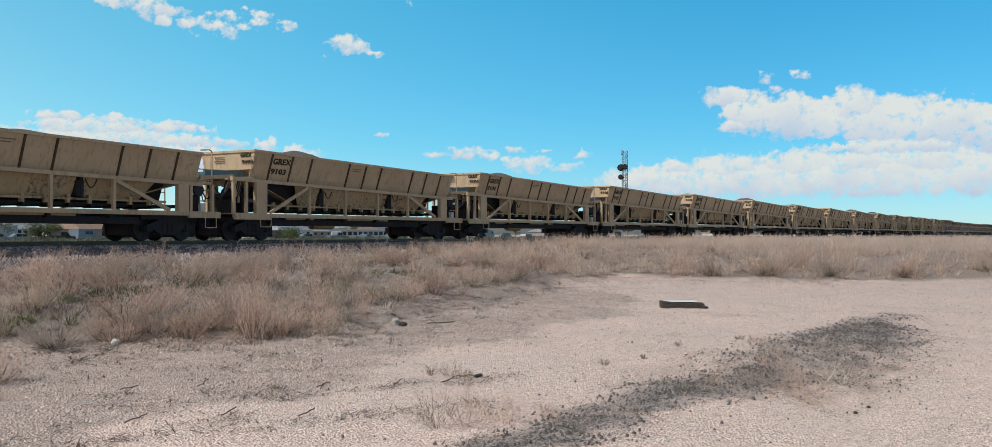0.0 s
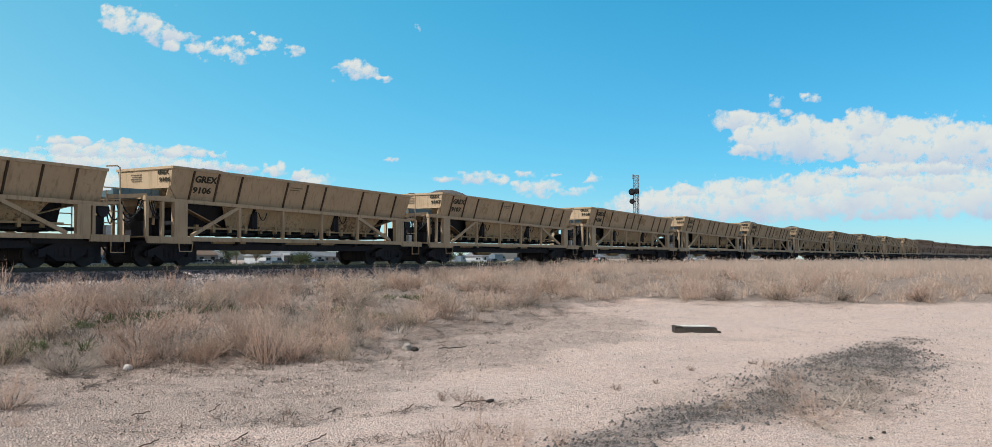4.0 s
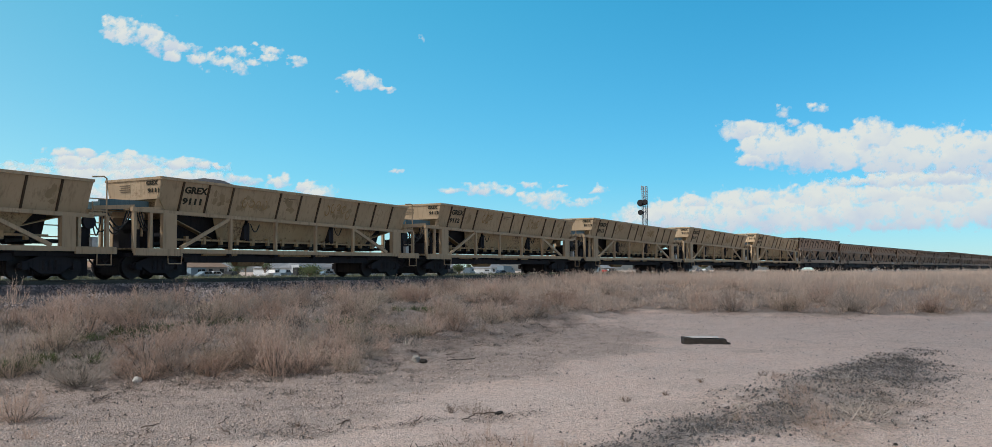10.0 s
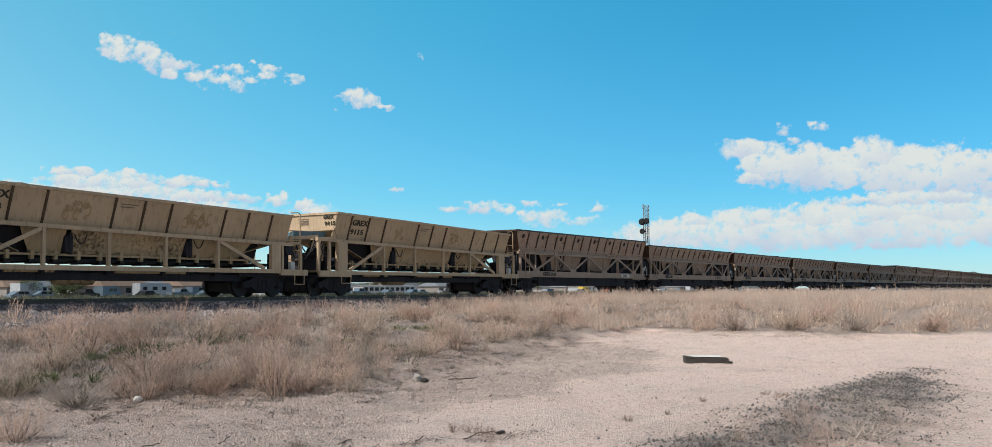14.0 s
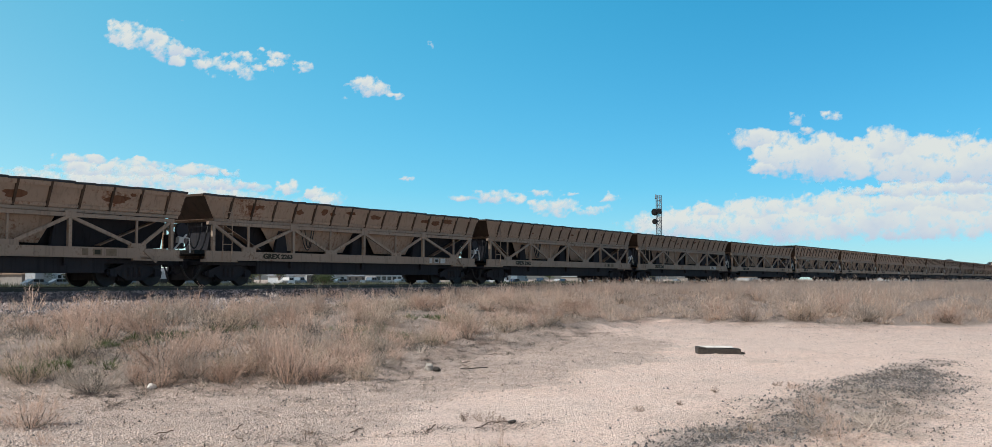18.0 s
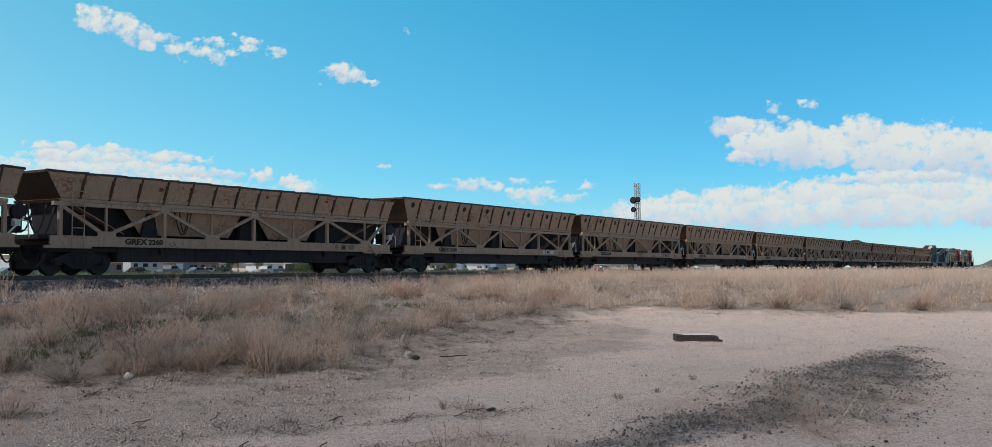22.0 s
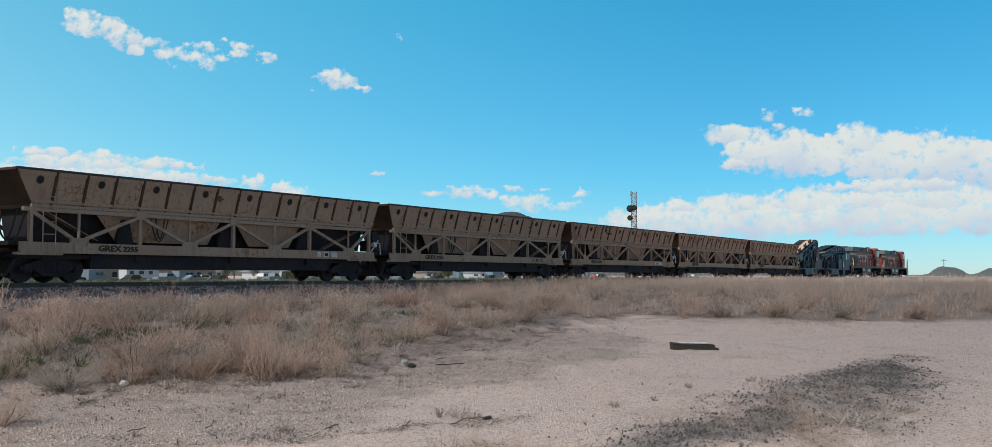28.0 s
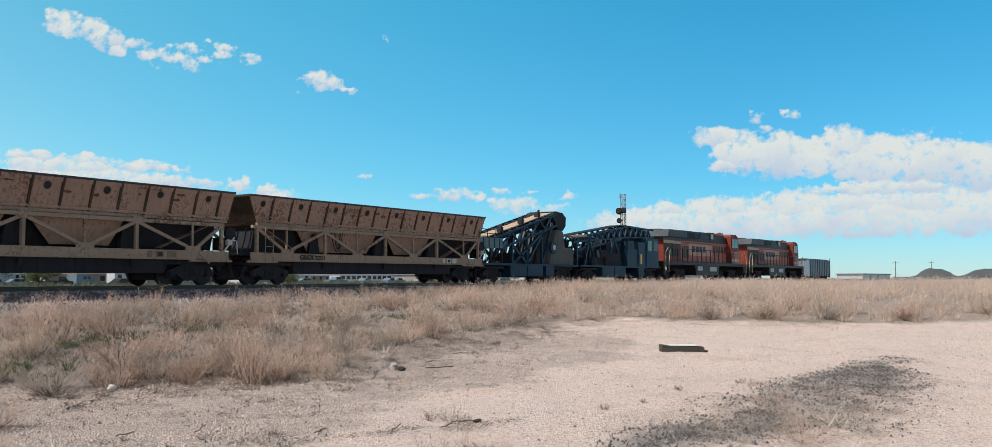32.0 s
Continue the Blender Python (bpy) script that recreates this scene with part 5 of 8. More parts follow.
    part("warning_panel", bm, YELLOW, car)
    return car


# ---- locomotive ----
def locomotive():
    car = new("locomotive")
    L = 22.6
    bm = B()
    box(bm, 0.5, L - 0.5, -1.45, 1.45, 1.30, 1.55)
    part("frame", bm, BLACK, car)
    bm = B()
    box(bm, 0.5, L - 0.4, -1.475, -1.452, 1.40, 1.48)
    box(bm, 0.5, L - 0.4, 1.452, 1.475, 1.40, 1.48)
    part("sill_stripe", bm, BLACK, car)
    bm = B()
    solid(bm, [(8.2, -1.3, 0.45), (14.0, -1.3, 0.45), (14.4, -1.3, 1.3), (7.8, -1.3, 1.3)], [(8.2, 1.3, 0.45), (14.0, 1.3, 0.45), (14.4, 1.3, 1.3), (7.8, 1.3, 1.3)])
    part("fuel_tank", bm, BLACK, car)
    bm = B()
    box(bm, 8.4, 9.6, -1.36, -1.31, 0.85, 1.22)
    box(bm, 11.6, 13.4, -1.36, -1.31, 0.8, 1.2)
    part("air_reservoir", bm, PALE, car)
    for x in (4.3, 18.3):
        bogie(car, x, (-1.85, 0.0, 1.85))
    # long hood
    bm = B()
    solid(bm, [(1.4, -0.95, 1.55), (17.6, -0.95, 1.55), (17.6, -0.95, 3.55), (17.6, -0.75, 3.8), (1.4, -0.75, 3.8), (1.4, -0.95, 3.55)][:3] + [(1.4, -0.95, 3.55)],
          [(1.4, 0.95, 1.55), (17.6, 0.95, 1.55), (17.6, 0.95, 3.55), (1.4, 0.95, 3.55)])
    part("hood", bm, ORANGE, car)
    bm = B()
    box(bm, 5.0, 17.6, -0.96, 0.96, 3.36, 3.95)
    part("hood_roof", bm, BLACK, car)
    bm = B()
    box(bm, 1.2, 5.2, -1.0, 1.0, 3.30, 3.7)
    solid(bm, [(0.9, -1.5, 3.55), (5.4, -1.5, 3.55), (5.4, -1.5, 4.12), (1.3, -1.5, 4.12)], [(0.9, 1.5, 3.55), (5.4, 1.5, 3.55), (5.4, 1.5, 4.12), (1.3, 1.5, 4.12)])
    part("radiator_wing", bm, ROOF_GREY, car)
    bm = B()
    solid(bm, [(5.6, -1.1, 3.6), (10.2, -1.1, 3.6), (10.0, -0.9, 4.22), (5.8, -0.9, 4.22)], [(5.6, 1.1, 3.6), (10.2, 1.1, 3.6), (10.0, 0.9, 4.22), (5.8, 0.9, 4.22)])
    part("roof_housing", bm, ROOF_GREY, car)
    bm = B()
    box(bm, 10.6, 12.4, -0.9, 0.9, 3.9, 4.24)
    box(bm, 12.7, 13.9, -1.0, 1.0, 3.6, 4.28)
    box(bm, 14.3, 16.9, -0.95, 0.95, 3.6, 4.15)
    part("exhaust_housing", bm, BLACK, car)
    bm = B()
    box(bm, 12.95, 13.6, -1.02, -1.003, 3.7, 4.15)
    part("intake_grille", bm, PALE, car)
    for i in range(13):
        bm = B()
        x = 5.4 + i * 0.92
        box(bm, x, x + 0.89, -0.975, -0.952, 1.62, 3.2)
        part("hood_door", bm, FADED_ORANGE, car)
    bm = B()
    box(bm, 3.6, 17.55, -0.99, -0.954, 3.24, 3.34)
    box(bm, 1.4, 17.55, 0.954, 0.99, 3.22, 3.36)
    part("hood_stripe", bm, FADED_ORANGE, car)
    bm = B()
    for k, w in enumerate((0.7, 0.8, 0.7, 0.6)):
        box(bm, 8.0 + k * 0.95, 8.0 + k * 0.95 + w, -0.988, -0.983, 2.45, 2.95)
    part("emblem", bm, BLACK, car, "dark block emblem on the hood")
    bm = B()
    box(bm, 1.38, 5.3, -0.985, -0.953, 3.05, 3.34)
    part("rear_stripe", bm, CREAM, car, "cream and yellow band at the hood's end")
    bm = B()
    box(bm, 7.2, 13.2, -0.982, -0.9765, 2.15, 3.12)
    part("faded_panel", bm, PINK_CREAM, car, "sun-faded pale panel behind the emblem")
    for i in range(4):
        bm = B()
        x = 5.6 + i * 0.42
        box(bm, x, x + 0.3, -0.99, -0.9765, 1.9, 2.9)
        part("louvre", bm, BLACK, car)
    for i in range(5):
        bm = B()
        x = 13.6 + i * 0.78
        box(bm, x, x + 0.5, -0.99, -0.9765, 2.5, 3.1)
        part("louvre", bm, BLACK, car)
    for k, (x0, x1) in enumerate(((5.9, 7.0), (7.2, 8.3), (8.6, 9.8))):
        bm = B()
        box(bm, x0, x1, -1.14, -0.9, 3.66 + 0.02 * k, 4.06)
        part("intake_grille", bm, GREY, car)
    bm = B()
    rod(bm, (2.2, 0, 4.12), (2.2, 0, 4.2), 0.6, 16)
    rod(bm, (4.2, 0, 4.12), (4.2, 0, 4.2), 0.6, 16)
    part("radiator_fan", bm, BLACK, car)
    for i in range(6):
        bm = B()
        box(bm, 1.7 + i * 0.58, 2.1 + i * 0.58, -0.972, -0.952, 2.0, 3.1)
        part("louvre", bm, BLACK, car)
    # cab and nose at the leading end
    bm = B()
    solid(bm, [(17.6, -1.42, 1.55), (19.9, -1.42, 1.55), (19.9, -1.42, 3.3), (19.6, -1.42, 4.1), (19.3, -1.3, 4.28), (17.7, -1.3, 4.28), (17.6, -1.42, 4.1)],
          [(17.6, 1.42, 1.55), (19.9, 1.42, 1.55), (19.9, 1.42, 3.3), (19.6, 1.42, 4.1), (19.3, 1.3, 4.28), (17.7, 1.3, 4.28), (17.6, 1.42, 4.1)])
    cab = part("cab", bm, ORANGE, car)
    for x0, x1 in ((17.8, 18.6), (18.68, 19.5)):
        bm = B()
        box(bm, x0, x1, -1.44, -1.421, 3.02, 3.85)
        part("window", bm, WINDOW, cab)
    bm = B()
    for y0, y1 in ((-1.2, -0.2), (0.2, 1.2)):
        plate(bm, [(19.93, y0, 3.32), (19.93, y1, 3.32), (19.68, y1, 4.0), (19.68, y0, 4.0)], 0.02)
    part("windshield", bm, WINDOW, cab)
    bm = B()
    solid(bm, [(19.9, -1.1, 1.55), (21.7, -0.95, 1.55), (21.7, -0.95, 2.9), (19.9, -1.1, 3.2)], [(19.9, 1.1, 1.55), (21.7, 0.95, 1.55), (21.7, 0.95, 2.9), (19.9, 1.1, 3.2)])
    part("nose", bm, FADED_ORANGE, car)
    bm = B()
    rod(bm, (18.4, 0, 4.28), (18.4, 0, 4.5), 0.14, 10)
    box(bm, 17.8, 18.1, -0.5, 0.5, 4.28, 4.42)
    part("horn", bm, ORANGE, car)
    bm = B()
    box(bm, 17.6, 19.9, -1.43, -1.421, 2.55, 2.62)
    for k in range(5):
        box(bm, 17.7 + k * 0.45, 17.95 + k * 0.45, -1.435, -1.423, 1.75, 2.0)
    part("cab_marking", bm, PALE, car)
    bm = B()
    box(bm, 17.62, 18.5, -1.432, -1.4215, 1.6, 3.0)
    part("cab_side_door", bm, ORANGE, cab)
    bm = B()
    box(bm, 18.5, 19.88, -1.431, -1.4215, 1.58, 2.5)
    part("cab_panel", bm, FADED_ORANGE, cab)
    # walkway rails and steps
    for s in (-1, 1):
        bm = B()
        tube(bm, [(1.0, s * 1.42, 2.62), (17.5, s * 1.42, 2.62)], 0.03)
        part("handrail", bm, BLACK, car)
        for i in range(15):
            bm = B()
            tube(bm, [(1.0 + i * 1.17, s * 1.42, 1.55), (1.0 + i * 1.17, s * 1.42, 2.62)], 0.032)
            part("stanchion", bm, BLACK, car)
        for x0, k in ((0.35, 1), (L - 0.35, -1)):
            bm = B()
            tube(bm, [(x0 + k * 0.7, s * 1.46, 2.62), (x0 + k * 0.2, s * 1.46, 2.3), (x0, s * 1.46, 1.4), (x0 + k * 0.1, s * 1.46, 0.7)], 0.03)
            tube(bm, [(x0 + k * 1.2, s * 1.46, 2.5), (x0 + k * 0.9, s * 1.46, 1.3), (x0 + k * 0.9, s * 1.46, 0.7)], 0.03)
            part("step_rail", bm, CREAM, car)
            bm = B()
            for z in (0.45, 0.8, 1.15):
                box(bm, min(x0, x0 + k * 0.9), max(x0, x0 + k * 0.9), min(s * 1.2, s * 1.46), max(s * 1.2, s * 1.46), z, z + 0.05)
            part("steps", bm, BLACK, car)
    for x0, x1, z in ((0.2, 0.5, 0.5), (L - 0.6, L - 0.25, 0.3)):
        bm = B()
        box(bm, x0, x1, -1.4, 1.4, z, 1.5)
        part("pilot", bm, BLACK, car)
    coupler(car, 0.2, -0.6)
    coupler(car, L - 0.3, 0.6)
    return car


# ---- the train, made up ----
CONSIST = []      # thing, place along the track at the start


def place_train():
    first = tan_hopper()
    base = 0.931 * DIST - TAN_LEN
    scrawls = {9101: ((3.0, 1.0),), 9103: (), 9107: ((4.4, 0.9), (12.6, 1.1), (9.5, 0.6)), 9108: ((2.95, 1.3), (4.3, 0.9), (8.6, 1.7)), 9109: ((4.0, 1.2), (9.6, 1.0)),
               9110: ((2.9, 1.1), (4.1, 0.5), (9.6, 1.4), (13.0, 0.7)), 9111: ((2.85, 1.0), (4.7, 1.6), (6.6, 0.8), (9.6, 1.9)), 9112: ((2.9, 0.9), (4.6, 1.2), (9.6, 1.4), (12.7, 0.9)),
               9113: ((0.5, 0.7), (4.2, 1.3), (7.8, 0.8), (9.6, 1.5)), 9114: ((0.5, 0.5), (4.6, 1.3), (9.6, 1.6)), 9115: ((4.6, 1.0), (9.4, 1.2))}
    for k in range(-2, 14):
        car = first if k == -2 else copy_thing(first, pose(0, 0, 0))
        CONSIST.append((car, base + k * TAN_PITCH))
        tagged(car, "tan steel ballast hopper car with open framed sides, rolling on rails", "railcar", "tan hopper cars")
    r = random.Random(12)
    for k in range(-2, 14):
        car = CONSIST[k + 2][0]
        n = 9102 + k
        tan_markings(car, n, n)
        if scrawls.get(n):
            tan_scrawl(car, n, scrawls[n])
        peaks = [(r.uniform(2.5, 4.5), 1.6, r.uniform(0.25, 0.52)), (r.uniform(7, 9), 2.0, r.uniform(0.15, 0.42)), (r.uniform(10.5, 12), 1.4, r.uniform(0.0, 0.3))]
        mound(car, 0.2, TAN_LEN - 0.2, 1.42, tan_top, r, peaks)
    start = 9.401 * DIST - BROWN_LEN
    whole, ported, rusted = brown_hopper(0, True, BROWN), brown_hopper(1, False, BROWN), brown_hopper(1, False, BROWN_RED, FRAME_RED)
    used = set()
    for j in range(1, 16):
        kind = rusted if j >= 13 else ported if j == 1 or j >= 7 else whole
        car = kind if id(kind) not in used else copy_thing(kind, pose(0, 0, 0))
        used.add(id(kind))
        tagged(car, "weathered brown steel hopper car with trussed sides" + (", dented rim" if kind is whole else ", round ports" if kind is ported else ", rust and ports"), "railcar", "brown hopper cars")
        CONSIST.append((car, start + (j - 1) * BROWN_PITCH + (0.28 if j == 1 else 0.0)))
    for j in range(1, 16):
        car = CONSIST[15 + j][0]
        top = BROWN_TOPS[1 if j == 1 or j >= 7 else 0]
        brown_markings(car, str(2266 - j), j, {1: 5, 2: 6, 3: 11, 4: 3, 5: 7, 10: 2, 12: 4, 13: 9, 14: 12, 15: 8}.get(j, 3), top)
        peaks = [(r.uniform(3, 5), 2.0, r.uniform(0, 0.08)), (r.uniform(8, 10), 2.4, r.uniform(0, 0.1)), (r.uniform(13, 15), 1.8, 0.55 if j == 12 else r.uniform(0, 0.12))]
        mound(car, 0.9, BROWN_LEN - 0.3, 1.4, lambda x: top, r, peaks)
    end = start + 14 * BROWN_PITCH + BROWN_LEN
    CONSIST.append((tagged(conveyor_car(), "dark blue unloading car with a steep dusty belt conveyor", "railcar"), end - 0.4))
    CONSIST.append((tagged(boom_car(), "dark blue railcar with a lattice boom conveyor and operator cab", "railcar"), end + 12.3))
    loco = tagged(locomotive(), "orange and black diesel locomotive with cream stripes", "locomotive", "locomotives")
    CONSIST.append((loco, end + 27.0))
    CONSIST.append((copy_thing(loco, pose(0, 0, 0)), end + 49.9))


place_train()


def run(t):
    """How far the train has gone after t seconds, in metres."""
    return DIST * (0.48716 * t + 0.0014 * t * t - 1.0e-6 * t ** 3)


# ---- signal mast ----
def along(az, y):
    """The place along the track of a thing seen at that angle from the first line of sight, on the line y."""
    return y * math.tan(radians(az - HEADING))


def signal_mast():
    s = new("signal_mast")
    y = 36.0
    s.location = (along(7.35, y), y, 0.2)
    H, w = 8.95, 0.18
    for a in (-1, 1):
        for b in (-1, 1):
            bm = B()
            rod(bm, (a * w, b * w, 0), (a * w, b * w, H), 0.034, 6)
            part("mast_leg", bm, MAST, s)
    for i in range(20):
        z0, z1 = i * H / 20, (i + 1) * H / 20
        bm = B()
        k = 1 if i % 2 else -1
        for q in (-1, 1):
            for p, e in (((-k * w, q * w, z0), (k * w, q * w, z1)), ((q * w, -k * w, z0), (q * w, k * w, z1)), ((-w, q * w, z1), (w, q * w, z1)), ((q * w, -w, z1), (q * w, w, z1))):
                bm = B()
                rod(bm, p, e, 0.014, 5)
                part("mast_lacing", bm, MAST, s)
    bm = B()
    box(bm, -0.5, 0.5, -0.5, 0.5, -0.5, 0.1)
    part("footing", bm, CONCRETE, s)
    for z, x, y_, r in ((7.42, -0.55, 0.16, 0.31), (7.50, -0.22, -0.12, 0.26), (6.57, -0.55, 0.16, 0.24)):
        bm = B()
        rod(bm, (x, y_, z), (x + 0.08, y_ + 0.03, z), r, 20)
        rod(bm, (x - 0.30, y_ - 0.1, z), (x + 0.02, y_, z), 0.2, 14, 0.16)
        head = part("signal_head", bm, BLACK, s)
        bm = B()
        rod(bm, (x + 0.1, y_, z), (0.1, y_ * 0.6, z), 0.05, 8)
        part("bracket", bm, BLACK, head)
    bm = B()
    box(bm, -0.75, 0.75, -0.5, 0.4, 4.1, 4.16)
    part("platform", bm, MAST, s)
    bm = B()
    tube(bm, [(0.3, -0.45, 4.7), (1.5, -0.45, 4.7), (1.5, -0.45, 4.2)], 0.025)
    part("guard_rail", bm, MAST, s)
    bm = B()
    tube(bm, [(0.6, -0.45, 4.9), (1.2, -0.45, 4.9)], 0.03)
    part("guard_rail", bm, MAST, s)
    bm = B()
    tube(bm, [(-0.42, 0.1, 8.6), (-0.42, 0.1, 9.0)], 0.06)
    tube(bm, [(-0.6, 0.1, 8.65), (-0.2, 0.1, 8.65)], 0.03)
    part("antenna", bm, MAST, s)
    return tagged(s, "lattice steel railway signal mast with black signal heads", "signal")


signal_mast()


# ---- far side: vehicles, houses, trees ----
def vehicle(kind, paint, colour, az, y, turn):
    """A parked vehicle: pickup, van, car or camper."""
    v = new({"pickup": "pickup_truck", "van": "van", "car": "car", "camper": "camper_trailer", "truck": "box_truck"}[kind])
    dims = {"pickup": (5.4, 1.95, 1.85), "van": (5.6, 2.0, 2.3), "car": (4.5, 1.8, 1.5), "camper": (8.0, 2.4, 3.0), "truck": (7.0, 2.4, 2.9)}[kind]
    L, W, H = dims
    w = W / 2
    shapes = {"pickup": ((0, 0.55), (L, 0.55), (L, 1.0), (L - 1.3, 1.15), (L - 1.9, H), (L - 3.3, H), (L - 3.5, 1.15), (0, 1.15)),
              "van": ((0, 0.5), (L, 0.5), (L, 1.1), (L - 0.7, 1.25), (L - 1.3, H), (0.1, H)),
              "car": ((0, 0.4), (L, 0.4), (L, 0.8), (L - 1.1, 0.95), (L - 1.8, H), (1.2, H), (0.4, 0.95), (0, 0.9)),
              "camper": ((0, 0.6), (L, 0.6), (L, 2.2), (L - 0.7, H), (0, H)),
              "truck": ((0, 0.7), (L, 0.7), (L, 1.5), (L - 0.6, 1.7), (L - 0.9, 2.4), (L - 2.0, 2.4), (L - 2.0, H), (0, H))}[kind]
    bm = B()
    solid(bm, [(a, -w, b) for a, b in shapes], [(a, w, b) for a, b in shapes])
    part("body", bm, paint, v)
    spots = {"pickup": ((L - 3.2, L - 2.6), (L - 2.5, L - 1.95)), "van": ((L - 2.4, L - 1.5), (L - 3.6, L - 2.6)), "car": ((1.2, 2.1), (2.2, 2.9)),
             "camper": ((0.7, 1.7), (3.0, 4.2), (5.4, 6.4)), "truck": ((L - 1.9, L - 1.1),)}[kind]
    z0, z1 = {"pickup": (1.25, 1.72), "van": (1.4, 1.95), "car": (1.0, 1.4), "camper": (1.6, 2.3), "truck": (1.6, 2.2)}[kind]
    for a, b in spots:
        for s in (-1, 1):
            bm = B()
            box(bm, a, b, s * w - 0.02, s * w + 0.02, z0, z1)
            part("window", bm, WINDOW, v)
    for x in (L * 0.18, L * 0.8):
        for s in (-1, 1):
            bm = B()
            rod(bm, (x, s * (w - 0.2), 0.36), (x, s * (w + 0.02), 0.36), 0.36, 16)
            wheel = part("wheel", bm, HOSE, v)
            bm = B()
            rod(bm, (x, s * (w + 0.0), 0.36), (x, s * (w + 0.03), 0.36), 0.2, 12)
            part("rim", bm, GALVANISED, wheel)
    y = y + 85
    v.matrix_basis = pose(along(az, y), y, 0.25, 0, 0, turn)
    words = {"pickup": "pickup truck", "van": "van", "car": "car", "camper": "camper trailer", "truck": "box truck"}[kind]
    return tagged(v, colour + " " + words + " parked on the gravel lot beyond the track", "vehicle", "parked vehicles")


def house(az, y, L, W, wall_h, ridge, wall, roof, label, turn=0):
    h = new("house")
    bm = B()
    box(bm, 0, L, 0, W, -0.4, wall_h)
    part("wall", bm, wall, h)
    bm = B()
    o = 0.5
    solid(bm, [(-o, -o, wall_h), (-o, W + o, wall_h), (-o + 1.6, W / 2, ridge)], [(L + o, -o, wall_h), (L + o, W + o, wall_h), (L + o - 1.6, W / 2, ridge)])
    rf = part("roof", bm, roof, h)
    bm = B()
    box(bm, L * 0.6, L * 0.6 + 0.6, W * 0.45, W * 0.45 + 0.6, ridge - 0.6, ridge + 0.5)
    part("chimney", bm, wall, rf)
    n = max(2, int(L / 3.2))
    for i in range(n):
        bm = B()
        x = (i + 0.5) * L / n
        box(bm, x - 0.6, x + 0.6, -0.04, 0.02, 1.0, min(2.1, wall_h - 0.2))
        wd = part("window", bm, WINDOW, h)
        bm = B()
        box(bm, x - 0.7, x + 0.7, -0.06, -0.035, 0.9, 1.0)
        part("sill", bm, WHITE, wd)
    h.matrix_basis = pose(along(az, y), y, 0.25, 0, 0, turn)
    return tagged(h, label, "house", "houses beyond the track")


def long_shed(az, y, L, H):
    s = new("trailer_office")
    bm = B()
    box(bm, 0, L, 0, 3.4, 0.3, H)
    part("wall", bm, PALE, s)
    bm = B()
    solid(bm, [(-0.2, -0.2, H), (-0.2, 3.6, H), (-0.2, 1.7, H + 0.35)], [(L + 0.2, -0.2, H), (L + 0.2, 3.6, H), (L + 0.2, 1.7, H + 0.35)])
    part("roof", bm, GREY_ROOF, s)
    n = int(L / 2.2)
    for i in range(n):
        bm = B()
        box(bm, 0.5 + i * 2.2, 2.0 + i * 2.2, -0.03, 0.02, 1.2, 2.1)
        part("window", bm, WINDOW, s)
    for i in range(5):
        bm = B()
        box(bm, i * (L - 0.4) / 4, i * (L - 0.4) / 4 + 0.4, 0.1, 3.3, -0.2, 0.3)
        part("footing", bm, CONCRETE, s)
    s.matrix_basis = pose(along(az, y), y, 0.25)
    return tagged(s, "long white portable office building with a row of windows", "building")


def tree(az, y, H, spread, seed):
    t = new("tree")
    r = random.Random(seed)
    bm = B()
    rod(bm, (0, 0, -0.2), (0.1, 0, H * 0.35), 0.22, 8, 0.14)
    tips = []
    for i in range(9):
        a = r.uniform(0, math.tau)
        q = Vector((math.cos(a) * spread * r.uniform(0.4, 0.9), math.sin(a) * spread * r.uniform(0.4, 0.9), H * r.uniform(0.45, 0.95)))
        rod(bm, (0.1, 0, H * r.uniform(0.2, 0.36)), q, 0.09, 6, 0.02)
        tips.append(q)
    part("trunk", bm, BARK, t)
    V, F = [], []
    for i in range(1300):
        c = r.choice(tips).lerp(Vector((0, 0, H * 0.6)), r.uniform(-0.15, 0.6)) + Vector((r.gauss(0, 0.45), r.gauss(0, 0.45), r.gauss(0, 0.32)))
        a = Vector((r.gauss(0, 1), r.gauss(0, 1), r.gauss(0, 1))).normalized() * r.uniform(0.12, 0.24)
        b = a.orthogonal().normalized() * 0.10
        k = len(V)
        V += [c - a, c + b, c + a]
        F.append((k, k + 1, k + 2))
    ob = new("crown", arrays("crown", [tuple(v) for v in V], F, LEAF))
    ob.parent = t
    t.matrix_basis = pose(along(az, y), y, 0.25)
    return tagged(t, "green budding shade tree among the houses", "tree", "trees beyond the track")


